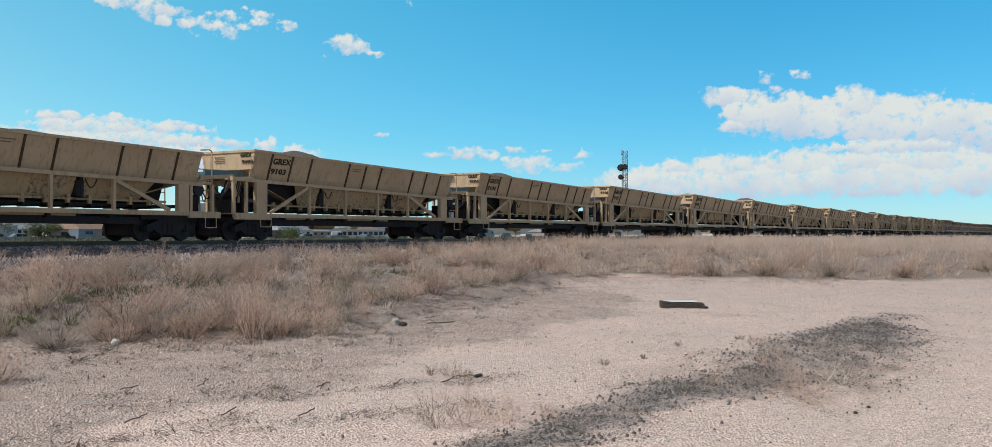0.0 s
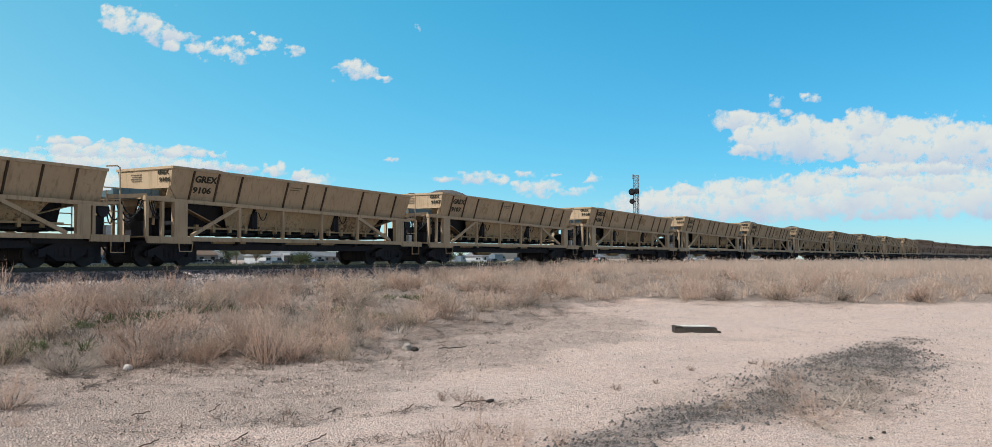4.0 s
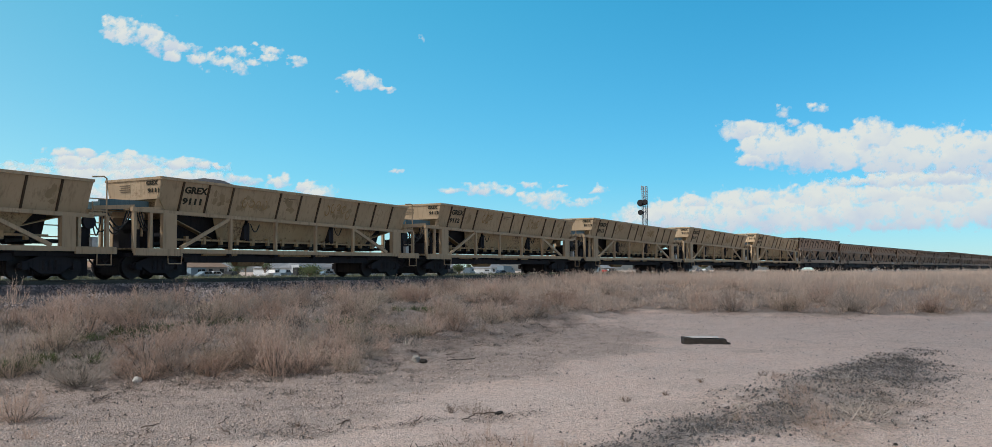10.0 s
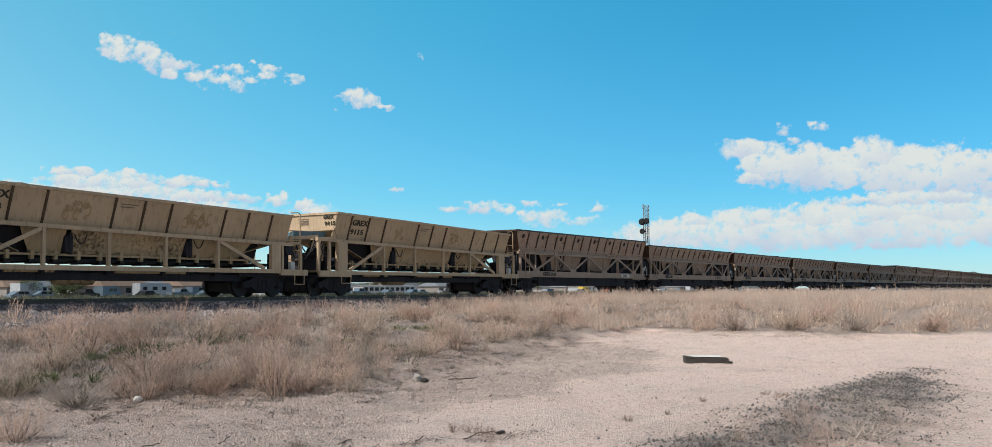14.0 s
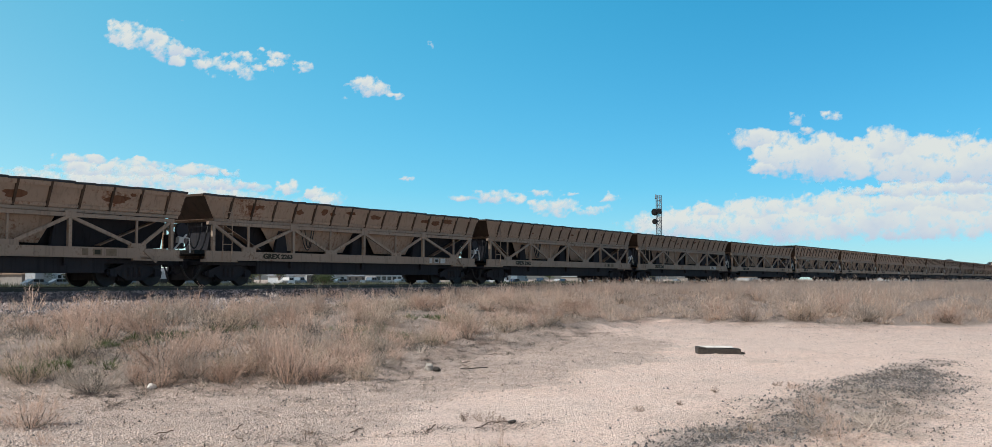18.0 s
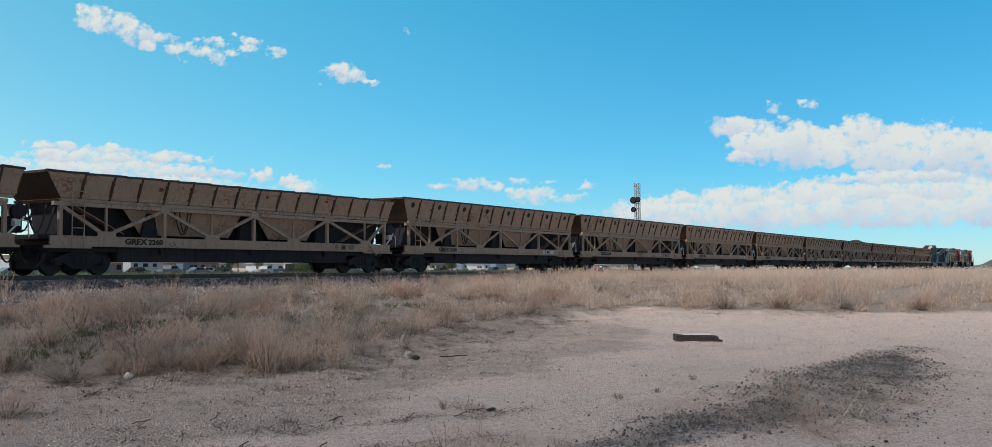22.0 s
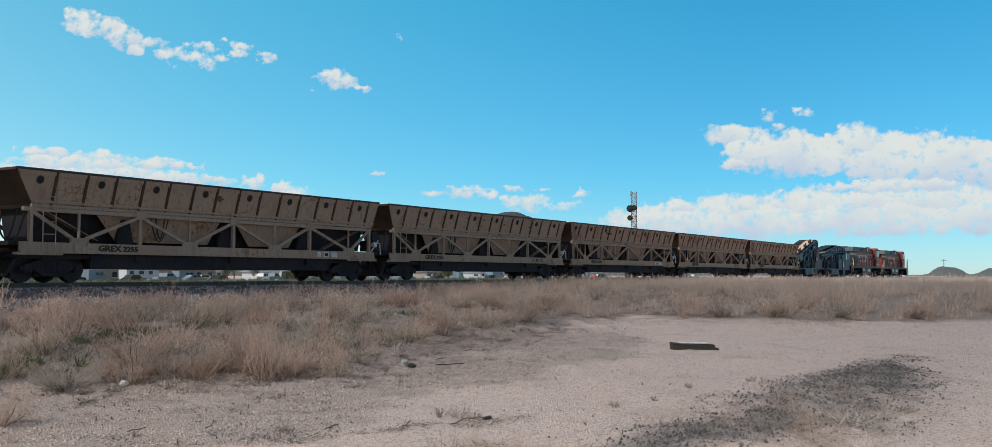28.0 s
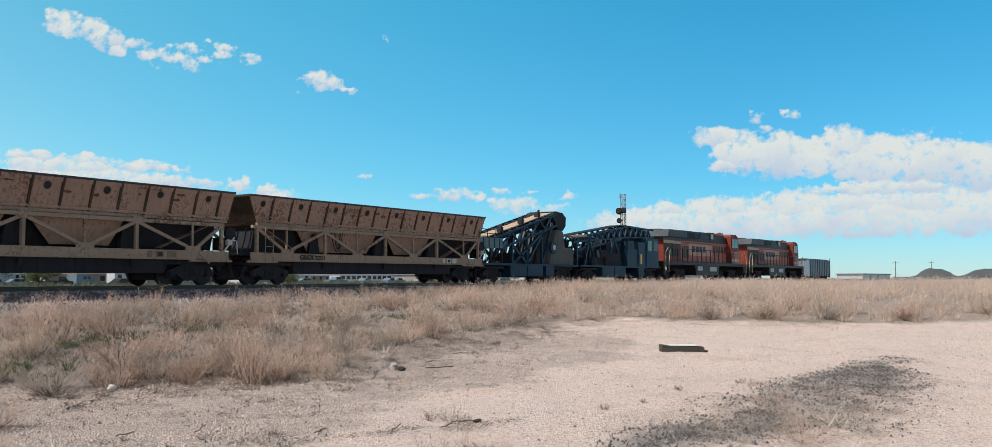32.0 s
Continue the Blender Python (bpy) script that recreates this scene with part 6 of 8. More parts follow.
def far_side():
    house(-25.6, 188, 13, 9, 2.5, 4.2, STUCCO, GREY_ROOF, "low grey house with a grey shingle roof")
    house(-22.6, 180, 12, 9, 2.5, 4.4, STUCCO, SHINGLE, "low grey house with a brown shingle roof")
    house(-18.6, 184, 14, 9, 2.6, 4.6, STUCCO, SHINGLE, "long grey house with a brown hip roof")
    house(-12.0, 190, 12, 9, 2.5, 4.3, WHITE, GREY_ROOF, "white house with a grey roof")
    house(-4.5, 200, 14, 9, 2.6, 4.5, STUCCO, GREY_ROOF, "grey house with a grey roof")
    house(4.0, 180, 14, 9, 2.6, 4.4, WHITE, SHINGLE, "white house with a brown roof")
    long_shed(-8.8, 165, 23.0, 2.35)
    tree(-26.3, 165, 4.6, 2.2, 1)
    tree(-24.0, 158, 4.2, 1.9, 2)
    tree(-14.2, 170, 4.4, 2.0, 3)
    tree(-15.6, 160, 3.8, 1.6, 4)
    tree(-8.2, 180, 4.8, 2.2, 5)
    rr = random.Random(31)
    for i in (1, 4, 6):
        tree(-28 + i * 4.2 + rr.uniform(-0.7, 0.7), rr.uniform(92, 135), rr.uniform(2.2, 3.3), rr.uniform(1.2, 2.0), 80 + i)
    for i in range(26):
        az = -28.5 + i * 1.62 + rr.uniform(-0.5, 0.5)
        if i % 2:
            house(az, rr.uniform(205, 250), rr.uniform(11, 17), 9, 2.5, rr.uniform(4.0, 4.9), rr.choice((STUCCO, STUCCO, WHITE)), rr.choice((SHINGLE, GREY_ROOF, GREY_ROOF)), "low house with a shingle roof beyond the lot")
        else:
            tree(az, rr.uniform(195, 240), rr.uniform(3.8, 5.6), rr.uniform(1.8, 2.8), 40 + i)
    kinds = ("car", "car", "pickup", "van", "car", "pickup")
    for i in range(24):
        paint, colour = rr.choice(((SLATE, "blue grey"), (SLATE, "blue grey"), (GREY, "dark grey"), (BLUE, "dark blue"), (PALE, "silver")))
        vehicle(kinds[i % 6], paint, colour, -27.5 + i * 1.65 + rr.uniform(-0.4, 0.4), rr.uniform(62, 78), rr.uniform(-20, 20))
    for row in (("truck", WHITE, "white", -26.9, 80, 10), ("pickup", WHITE, "white", -24.8, 76, -6), ("camper", WHITE, "white", -21.0, 82, 0), ("car", SLATE, "blue grey", -23.0, 74, 0), ("van", SLATE, "blue grey", -18.3, 80, 5),
                ("car", WHITE, "white", -16.4, 74, 170), ("camper", WHITE, "white", -12.5, 80, 0), ("pickup", SLATE, "grey", -13.5, 74, 8), ("pickup", WHITE, "white", -4.6, 78, -60), ("pickup", WHITE, "white", -3.4, 78, -62),
                ("pickup", WHITE, "white", -2.2, 79, -60), ("truck", SLATE, "grey", -0.9, 82, 0), ("car", SLATE, "grey", -5.8, 76, 0), ("car", WHITE, "white", 1.5, 80, 10), ("van", YELLOW, "yellow", 3.6, 80, 0), ("car", RED, "red", 5.0, 78, 12),
                ("pickup", WHITE, "white", 5.6, 80, 170), ("van", WHITE, "white", 9.6, 82, 0), ("car", SLATE, "grey", 8.2, 80, 0), ("pickup", WHITE, "white", 10.5, 84, 0)):
        vehicle(*row)


far_side()


def parked_hopper():
    h = new("grey_hopper_car")
    y = 41.0
    bm = B()
    solid(bm, [(0, -1.5, 1.2), (15.5, -1.5, 1.2), (15.5, -1.5, 3.9), (0, -1.5, 3.9)], [(0, 1.5, 1.2), (15.5, 1.5, 1.2), (15.5, 1.5, 3.9), (0, 1.5, 3.9)])
    part("body", bm, SLATE, h)
    bm = B()
    box(bm, -0.2, 15.7, -1.0, 1.0, 3.9, 4.05)
    part("roof", bm, GREY, h)
    for i in range(12):
        bm = B()
        box(bm, 0.4 + i * 1.3, 0.5 + i * 1.3, -1.57, -1.5, 1.2, 3.85)
        part("rib", bm, GREY, h)
    bm = B()
    box(bm, -0.6, 16.1, -1.3, 1.3, 0.9, 1.2)
    tube(bm, [(16.0, -1.3, 1.2), (16.0, -1.3, 4.3)], 0.04)
    part("frame", bm, STEEL_DARK, h)
    bogie(h, 1.6)
    bogie(h, 13.9)
    h.matrix_basis = pose(along(17.0, y), y, 0.7)
    tagged(h, "grey covered hopper car standing on a siding", "railcar")
    bm = B()
    for s in (-1, 1):
        box(bm, 140, 260, y + s * 0.755 - 0.04, y + s * 0.755 + 0.04, 0.53, 0.70)
    box(bm, 138, 262, y - 2.2, y + 2.2, 0.0, 0.53)
    tagged(new("siding_track", bmesh_data("siding_track", bm, RAIL)), "rusty siding track on low ballast", "track", kind="structure")


parked_hopper()


def far_right():
    s = new("storage_shed")
    bm = B()
    box(bm, 0, 52, 0, 8, -0.5, 2.0)
    part("wall", bm, WHITE, s)
    bm = B()
    box(bm, -0.4, 52.4, -0.4, 8.4, 2.0, 2.3)
    part("roof", bm, GREY_ROOF, s)
    for i in range(14):
        bm = B()
        box(bm, 1.2 + i * 3.6, 3.8 + i * 3.6, -0.05, 0.02, 0.0, 1.8)
        part("door", bm, SLATE if i % 4 == 3 else WHITE, s)
    s.matrix_basis = pose(along(20.2, 62), 62, 0.55)
    tagged(s, "long low white storage shed with roll doors", "building")
    for az, y, H in ((21.85, 60, 7.2), (23.6, 58, 8.4)):
        p = new("utility_pole")
        bm = B()
        rod(bm, (0, 0, -0.5), (0, 0, H), 0.17, 8, 0.12)
        part("pole", bm, POLE_WOOD, p)
        bm = B()
        box(bm, -0.08, 0.08, -1.1, 1.1, H - 0.7, H - 0.55)
        part("crossarm", bm, POLE_WOOD, p)
        p.matrix_basis = pose(along(az, y), y, 0.25)
        tagged(p, "weathered wooden utility pole on the plain", "pole", "utility poles")
    # hills on the horizon
    r = np.random.default_rng(5)
    for lo, hi, dist, name in ((-40, 15, 4300, "hills"), (21.6, 40, 3000, "hills")):
        az = np.linspace(lo, hi, 160)
        if lo > 0:
            top = 3 + 21 * np.exp(-((az - 23.8) / 0.8) ** 4) + 20 * np.exp(-((az - 26.4) / 1.1) ** 4) + 10 * smooth(az, 24, 30) + 5 * np.exp(-((az - 23.4) / 0.5) ** 2)
        else:
            top = 40 + 14 * np.sin(az * 0.35) + 9 * np.sin(az * 0.9 + 1)
        top = top + r.normal(0, 0.5, len(az))
        top[0] = top[-1] = -2
        a = np.radians(az - HEADING)
        V = np.concatenate([np.stack([np.sin(a) * d, np.cos(a) * d, z], 1) for d, z in ((dist, np.full(len(az), -4.0)), (dist + 120, top * 0.72), (dist + 260, top), (dist + 520, np.full(len(az), -4.0)))])
        n = len(az)
        i = np.arange(n - 1)
        F = np.concatenate([np.stack([k * n + i, k * n + i + 1, (k + 1) * n + i + 1, (k + 1) * n + i], 1) for k in range(3)])
        tagged(new(name, arrays(name, V, F, HILL)), "low dark scrub hills on the horizon", "hills", kind="structure")


far_right()


# ---- clouds ----
def cloud_material():
    m = bpy.data.materials.new("cloud")
    m.use_nodes = True
    nt = m.node_tree
    nt.nodes.clear()
    out = nt.nodes.new("ShaderNodeOutputMaterial")
    dens = nt.nodes.new("ShaderNodeAttribute")
    dens.attribute_name = "cover"
    base = nt.nodes.new("ShaderNodeAttribute")
    base.attribute_name = "shade"
    tc = nt.nodes.new("ShaderNodeTexCoord")
    n1 = ramp(nt, noise_of(nt, tc.outputs["Object"], 0.022, 8, 0.66), 0.30, 0.70)
    n2 = noise_of(nt, tc.outputs["Object"], 0.006, 4, 0.55)
    s = nt.nodes.new("ShaderNodeMath")
    s.operation = "MULTIPLY_ADD"
    nt.links.new(n1, s.inputs[0])
    s.inputs[1].default_value = 1.1
    nt.links.new(dens.outputs["Fac"], s.inputs[2])
    alpha = ramp(nt, s.outputs[0], 0.50, 1.30)
    sh = nt.nodes.new("ShaderNodeMath")
    sh.operation = "MULTIPLY_ADD"
    nt.links.new(n2, sh.inputs[0])
    sh.inputs[1].default_value = 0.9
    nt.links.new(base.outputs["Fac"], sh.inputs[2])
    col = mixed(nt, (0.93, 0.99, 0.97), (0.64, 0.78, 0.97), ramp(nt, sh.outputs[0], 0.30, 0.95))
    em = nt.nodes.new("ShaderNodeEmission")
    em.inputs[1].default_value = 0.775
    nt.links.new(col, em.inputs[0])
    tr = nt.nodes.new("ShaderNodeBsdfTransparent")
    mx = nt.nodes.new("ShaderNodeMixShader")
    nt.links.new(alpha, mx.inputs[0])
    nt.links.new(tr.outputs[0], mx.inputs[1])
    nt.links.new(em.outputs[0], mx.inputs[2])
    nt.links.new(mx.outputs[0], out.inputs[0])
    return m


CLOUD = cloud_material()
CLOUDS = []


def cloud(lumps, dist, drift, seed, wisp=0.55, body=0.0):
    """A cloud as a curved veil far away. lumps: angles across and up of its puffs and their half sizes, in degrees."""
    lumps = np.array(lumps, float)
    a0, a1 = (lumps[:, 0] - lumps[:, 2] * 1.5).min(), (lumps[:, 0] + lumps[:, 2] * 1.5).max()
    e0, e1 = (lumps[:, 1] - lumps[:, 3] * 1.6).min(), (lumps[:, 1] + lumps[:, 3] * 1.6).max()
    na, ne = int((a1 - a0) / 0.10) + 3, int((e1 - e0) / 0.08) + 3
    A, E = np.meshgrid(np.linspace(a0, a1, na), np.linspace(e0, e1, ne))
    curl = lambda f, k: np.array([noise.fractal(Vector((a * f + seed * 7, e * f * 1.4, seed * 1.7 + k)), 0.75, 2.1, 4) for a, e in zip(A.ravel(), E.ravel())]).reshape(A.shape)
    A0, E0 = A, E
    bend, ragged = curl(1.1, 0.0), curl(2.4, 5.0)
    A, E = A + 0.42 * bend + 0.16 * ragged, E + 0.22 * curl(1.3, 9.0)
    d = np.full(A.shape, -1.0)
    low = np.full(A.shape, 0.0)
    for a, e, ra, re in lumps:
        k = 1 - ((A - a) / ra) ** 2 - ((E - e) / re) ** 2
        low = np.where(k > d, np.clip(-(E - e) / re, -1, 1), low)
        d = np.maximum(d, k)
    A, E = A0, E0
    n = 0.5 * bend + 0.75 * ragged
    edge = np.minimum(np.minimum(A - a0, a1 - A) / (a1 - a0), np.minimum(E - e0, e1 - E) / (e1 - e0)) * 8
    dens = np.clip(np.clip(d, -1.2, 0.7) * 0.62 + n * wisp + body * np.clip(d * 3 + 0.5, 0, 1), -1, 0.95)
    dens = np.where(edge < 1, dens * edge - (1 - edge), dens)
    c = ((a0 + a1) / 2, (e0 + e1) / 2)
    ah, er = np.radians(A - HEADING), np.radians(E)
    P = np.stack([np.sin(ah) * np.cos(er), np.cos(ah) * np.cos(er), np.sin(er)], -1) * dist
    i = np.arange(na * ne).reshape(ne, na)
    F = np.stack([i[:-1, :-1], i[:-1, 1:], i[1:, 1:], i[1:, :-1]], -1).reshape(-1, 4)
    me = arrays("cloud", P.reshape(-1, 3), F, CLOUD)
    for key, val in (("cover", dens), ("shade", low * 0.45)):
        at = me.attributes.new(key, "FLOAT", "POINT")
        at.data.foreach_set("value", val.ravel().astype(np.float32))
    ob = tagged(new("cloud", me), "white fair-weather cloud drifting in a blue sky", "cloud", "clouds", "structure")
    ob.visible_shadow = False
    CLOUDS.append((ob, c, drift))


def seen_at(x, y):
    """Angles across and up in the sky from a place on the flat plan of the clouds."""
    f = 784 / math.tan(radians(52.81 / 2))
    return math.degrees(math.atan((x - 784) / f)) - 1.96, 2.45 + math.degrees(math.atan((353 - y) / f * math.cos(math.atan((x - 784) / f))))


def puffs(*rows):
    out = []
    for x, y, rx, ry in rows:
        a, e = seen_at(x, y)
        out.append((a, e, rx / 27.5, ry / 27.5))
    return out


cloud(puffs((206, 40, 24, 20), (240, 50, 36, 20), (276, 63, 28, 18), (300, 84, 15, 9)), 4300, (-2.4, 0.65), 1, 0.7, 0.25)
cloud(puffs((318, 72, 20, 8), (334, 86, 22, 8), (366, 90, 30, 8), (398, 98, 20, 14), (394, 74, 26, 9), (428, 92, 12, 7)), 4310, (-2.1, 0.6), 2, 0.75, 0.1)
cloud(puffs((448, 84, 15, 6), (454, 74, 18, 6), (494, 90, 17, 10), (424, 63, 9, 5)), 4320, (-2.0, 0.6), 3, 0.7, 0.05)
cloud(puffs((686, 53, 9, 6),), 4320, (-1.3, 0.5), 12, 0.5)
cloud(puffs((582, 115, 24, 13), (604, 124, 26, 14), (634, 134, 22, 5), (556, 115, 14, 4)), 4300, (-1.45, 0.45), 4, 0.65, 0.12)
cloud(puffs((140, 237, 34, 8), (225, 242, 40, 9), (310, 252, 46, 9), (185, 252, 90, 9), (385, 257, 20, 6)), 4326, (-1.4, 0.25), 5, 0.35, 0.35)
cloud(puffs((110, 268, 90, 14), (230, 268, 110, 14), (350, 275, 70, 10), (415, 276, 22, 6), (250, 300, 200, 24), (465, 276, 20, 8), (512, 288, 22, 9), (535, 298, 24, 11), (592, 298, 10, 5)), 4332, (-1.4, 0.25), 15, 0.4, 0.25)
cloud(puffs((785, 290, 32, 11), (822, 293, 20, 6), (858, 283, 20, 7), (886, 306, 36, 15), (975, 293, 26, 8), (940, 312, 30, 8), (730, 292, 24, 6), (910, 286, 14, 4)), 4320, (-0.7, 0.15), 6, 0.5, 0.05)
cloud(puffs((1150, 199, 18, 9), (1196, 200, 44, 17), (1246, 228, 48, 32), (1216, 247, 26, 10), (1308, 232, 56, 34), (1352, 238, 60, 30), (1408, 218, 40, 30), (1470, 240, 90, 36), (1560, 246, 90, 34), (1640, 256, 80, 34)), 4350, (-0.4, 0.22), 7, 0.40, 0.48)
cloud(puffs((1264, 170, 10, 8), (1280, 188, 13, 9), (1325, 168, 17, 9)), 4340, (-0.35, 0.25), 8, 0.5)
cloud(puffs((1440, 284, 90, 9), (1510, 283, 60, 9), (1390, 287, 40, 5)), 4290, (-0.3, 0.1), 9, 0.2, 0.3)
cloud(puffs((1120, 316, 24, 14), (1200, 318, 60, 22), (1320, 312, 70, 24), (1420, 312, 80, 22), (1540, 310, 100, 26), (1090, 334, 110, 22), (1260, 334, 190, 28), (1450, 330, 200, 32), (1620, 326, 100, 36)), 4400, (-0.3, 0.1), 10, 0.26, 0.36)


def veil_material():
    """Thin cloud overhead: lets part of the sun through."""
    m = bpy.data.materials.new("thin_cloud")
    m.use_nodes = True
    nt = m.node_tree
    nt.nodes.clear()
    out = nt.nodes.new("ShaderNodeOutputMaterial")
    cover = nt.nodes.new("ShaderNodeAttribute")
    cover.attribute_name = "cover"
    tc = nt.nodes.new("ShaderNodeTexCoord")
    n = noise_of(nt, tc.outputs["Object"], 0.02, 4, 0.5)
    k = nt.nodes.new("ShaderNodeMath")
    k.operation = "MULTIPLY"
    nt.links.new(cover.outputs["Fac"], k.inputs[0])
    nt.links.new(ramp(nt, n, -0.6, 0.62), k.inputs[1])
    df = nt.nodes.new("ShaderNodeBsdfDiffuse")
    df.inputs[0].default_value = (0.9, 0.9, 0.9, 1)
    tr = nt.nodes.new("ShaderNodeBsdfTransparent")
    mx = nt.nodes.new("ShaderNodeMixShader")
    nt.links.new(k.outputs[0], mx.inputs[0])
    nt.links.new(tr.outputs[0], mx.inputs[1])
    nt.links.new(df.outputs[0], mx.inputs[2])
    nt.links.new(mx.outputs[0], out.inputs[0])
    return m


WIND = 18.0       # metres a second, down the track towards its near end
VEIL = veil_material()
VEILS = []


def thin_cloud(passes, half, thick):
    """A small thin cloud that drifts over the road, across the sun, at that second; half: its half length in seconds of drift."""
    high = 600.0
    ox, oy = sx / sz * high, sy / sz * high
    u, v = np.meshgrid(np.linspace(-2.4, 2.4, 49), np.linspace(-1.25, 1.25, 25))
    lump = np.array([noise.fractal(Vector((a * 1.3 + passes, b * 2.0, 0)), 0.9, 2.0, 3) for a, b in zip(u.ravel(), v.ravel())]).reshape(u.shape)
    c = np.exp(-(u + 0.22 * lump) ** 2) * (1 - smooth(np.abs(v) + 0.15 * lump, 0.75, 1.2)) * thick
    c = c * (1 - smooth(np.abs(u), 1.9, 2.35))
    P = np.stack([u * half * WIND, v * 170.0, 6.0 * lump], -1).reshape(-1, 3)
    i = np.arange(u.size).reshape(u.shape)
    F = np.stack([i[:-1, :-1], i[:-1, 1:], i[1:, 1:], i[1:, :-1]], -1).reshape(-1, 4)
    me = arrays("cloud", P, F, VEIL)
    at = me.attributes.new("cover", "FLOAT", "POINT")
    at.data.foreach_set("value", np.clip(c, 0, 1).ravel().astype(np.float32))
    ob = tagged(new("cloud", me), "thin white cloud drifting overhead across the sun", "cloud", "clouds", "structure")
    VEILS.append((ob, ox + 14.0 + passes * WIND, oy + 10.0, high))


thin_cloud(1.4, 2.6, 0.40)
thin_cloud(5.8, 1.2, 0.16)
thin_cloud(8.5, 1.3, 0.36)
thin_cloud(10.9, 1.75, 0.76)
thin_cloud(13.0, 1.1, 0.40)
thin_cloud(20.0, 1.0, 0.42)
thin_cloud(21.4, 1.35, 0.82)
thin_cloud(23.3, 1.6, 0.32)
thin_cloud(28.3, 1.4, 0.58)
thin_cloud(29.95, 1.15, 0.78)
cloud(puffs((60, 300, 60, 12), (-40, 270, 60, 16), (655, 262, 10, 5), (725, 272, 22, 7)), 4380, (-0.9, 0.15), 11, 0.5)


# ---- dry plants ----
def blade(r, p, q, w):
    """Thin triangles from p to q, of width w at the foot."""
    b = r.uniform(0, math.tau, len(p))
    side = np.stack([np.cos(b), np.sin(b), np.zeros(len(p))], 1) * np.reshape(w, (-1, 1)) / 2
    return np.stack([p - side, p + side, q], 1)


def unit(d):
    return d / np.linalg.norm(d, axis=1)[:, None]


def shrub(r, H, R, stems, twigs, w, fluff=3, upright=0.35):
    """Triangles of a feathery dry weed: stalks that bow out and rise, plumed with side twigs and seed chaff."""
    a = r.uniform(0, math.tau, stems)
    out = R * np.sqrt(r.uniform(0.01, 1, stems))
    h = H * r.uniform(0.45, 1.0, stems) * (1 - 0.5 * (out / R) ** 2)
    way = np.stack([np.cos(a), np.sin(a)], 1)
    base = np.concatenate([way * (out * 0.22)[:, None], np.zeros((stems, 1))], 1)
    knee = np.concatenate([way * (out * 0.75)[:, None], (h * 0.42)[:, None]], 1) + r.normal(0, 0.04 * H, (stems, 3))
    tip = np.concatenate([way * out[:, None] + r.normal(0, 0.06 * H, (stems, 2)), h[:, None]], 1)

    def spot(k, f):
        f = f[:, None]
        return base[k] * (1 - f) ** 2 + knee[k] * 2 * f * (1 - f) + tip[k] * f ** 2, unit((knee[k] - base[k]) * (1 - f) + (tip[k] - knee[k]) * f + 1e-6)

    every = np.arange(stems)
    half = spot(every, np.full(stems, 0.5))[0]
    thick = w * r.uniform(0.9, 1.7, stems)
    T = [blade(r, base, half, thick), blade(r, half - (half - base) * 0.06, tip, thick * 0.8)]
    k = np.repeat(every, twigs)
    f = r.uniform(0.18, 1.0, len(k))
    p, d = spot(k, f)
    long = H * 0.27 * (1.2 - 0.75 * f) * r.uniform(0.5, 1.25, len(k))
    d = unit(d * 0.55 + r.normal(0, 0.62, d.shape) + np.array([0, 0, upright]))
    T.append(blade(r, p, p + d * long[:, None], w * 0.72))
    if fluff:
        k2 = np.repeat(np.arange(len(k)), fluff)
        g = r.uniform(0.25, 1.05, len(k2))
        p2 = p[k2] + d[k2] * (long[k2] * g)[:, None]
        d2 = unit(d[k2] * 0.5 + r.normal(0, 0.6, p2.shape) + np.array([0, 0, 0.2]))
        T.append(blade(r, p2, p2 + d2 * (H * 0.075 * r.uniform(0.5, 1.3, len(k2)))[:, None], w * 0.8))
    V = np.concatenate(T)
    V[..., 2] = np.maximum(V[..., 2], 0.0)
    return V


def tuft(r, H, R, n, w):
    """Triangles of a grass tuft: arching blades from one root."""
    a = r.uniform(0, math.tau, n)
    out = R * r.uniform(0.2, 1, n)
    root = np.stack([np.cos(a) * out * 0.25, np.sin(a) * out * 0.25, np.zeros(n)], 1)
    tip = np.stack([np.cos(a) * out, np.sin(a) * out, H * r.uniform(0.4, 1, n)], 1)
    s = np.stack([-np.sin(a), np.cos(a), np.zeros(n)], 1) * w / 2
    return np.stack([root - s, root + s, tip], 1)


def chaff(r, R, n, w):
    """Triangles of fallen stalks that lie crossed and flat."""
    p = np.concatenate([r.normal(0, R * 0.5, (n, 2)), r.uniform(0.004, 0.03, (n, 1))], 1)
    a, L = r.uniform(0, math.tau, n), R * r.uniform(0.25, 1.0, n)
    q = p + np.stack([np.cos(a) * L, np.sin(a) * L, r.uniform(-0.005, 0.03, n)], 1)
    s = np.stack([-np.sin(a), np.cos(a), np.zeros(n)], 1) * w / 2
    return np.stack([p - s, p + s, q], 1)


def toned(me, tones, per):
    """Writes each plant's tone on its points."""
    at = me.attributes.new("tone", "FLOAT", "POINT")
    at.data.foreach_set("value", np.repeat(tones, per).astype(np.float32))
    return me


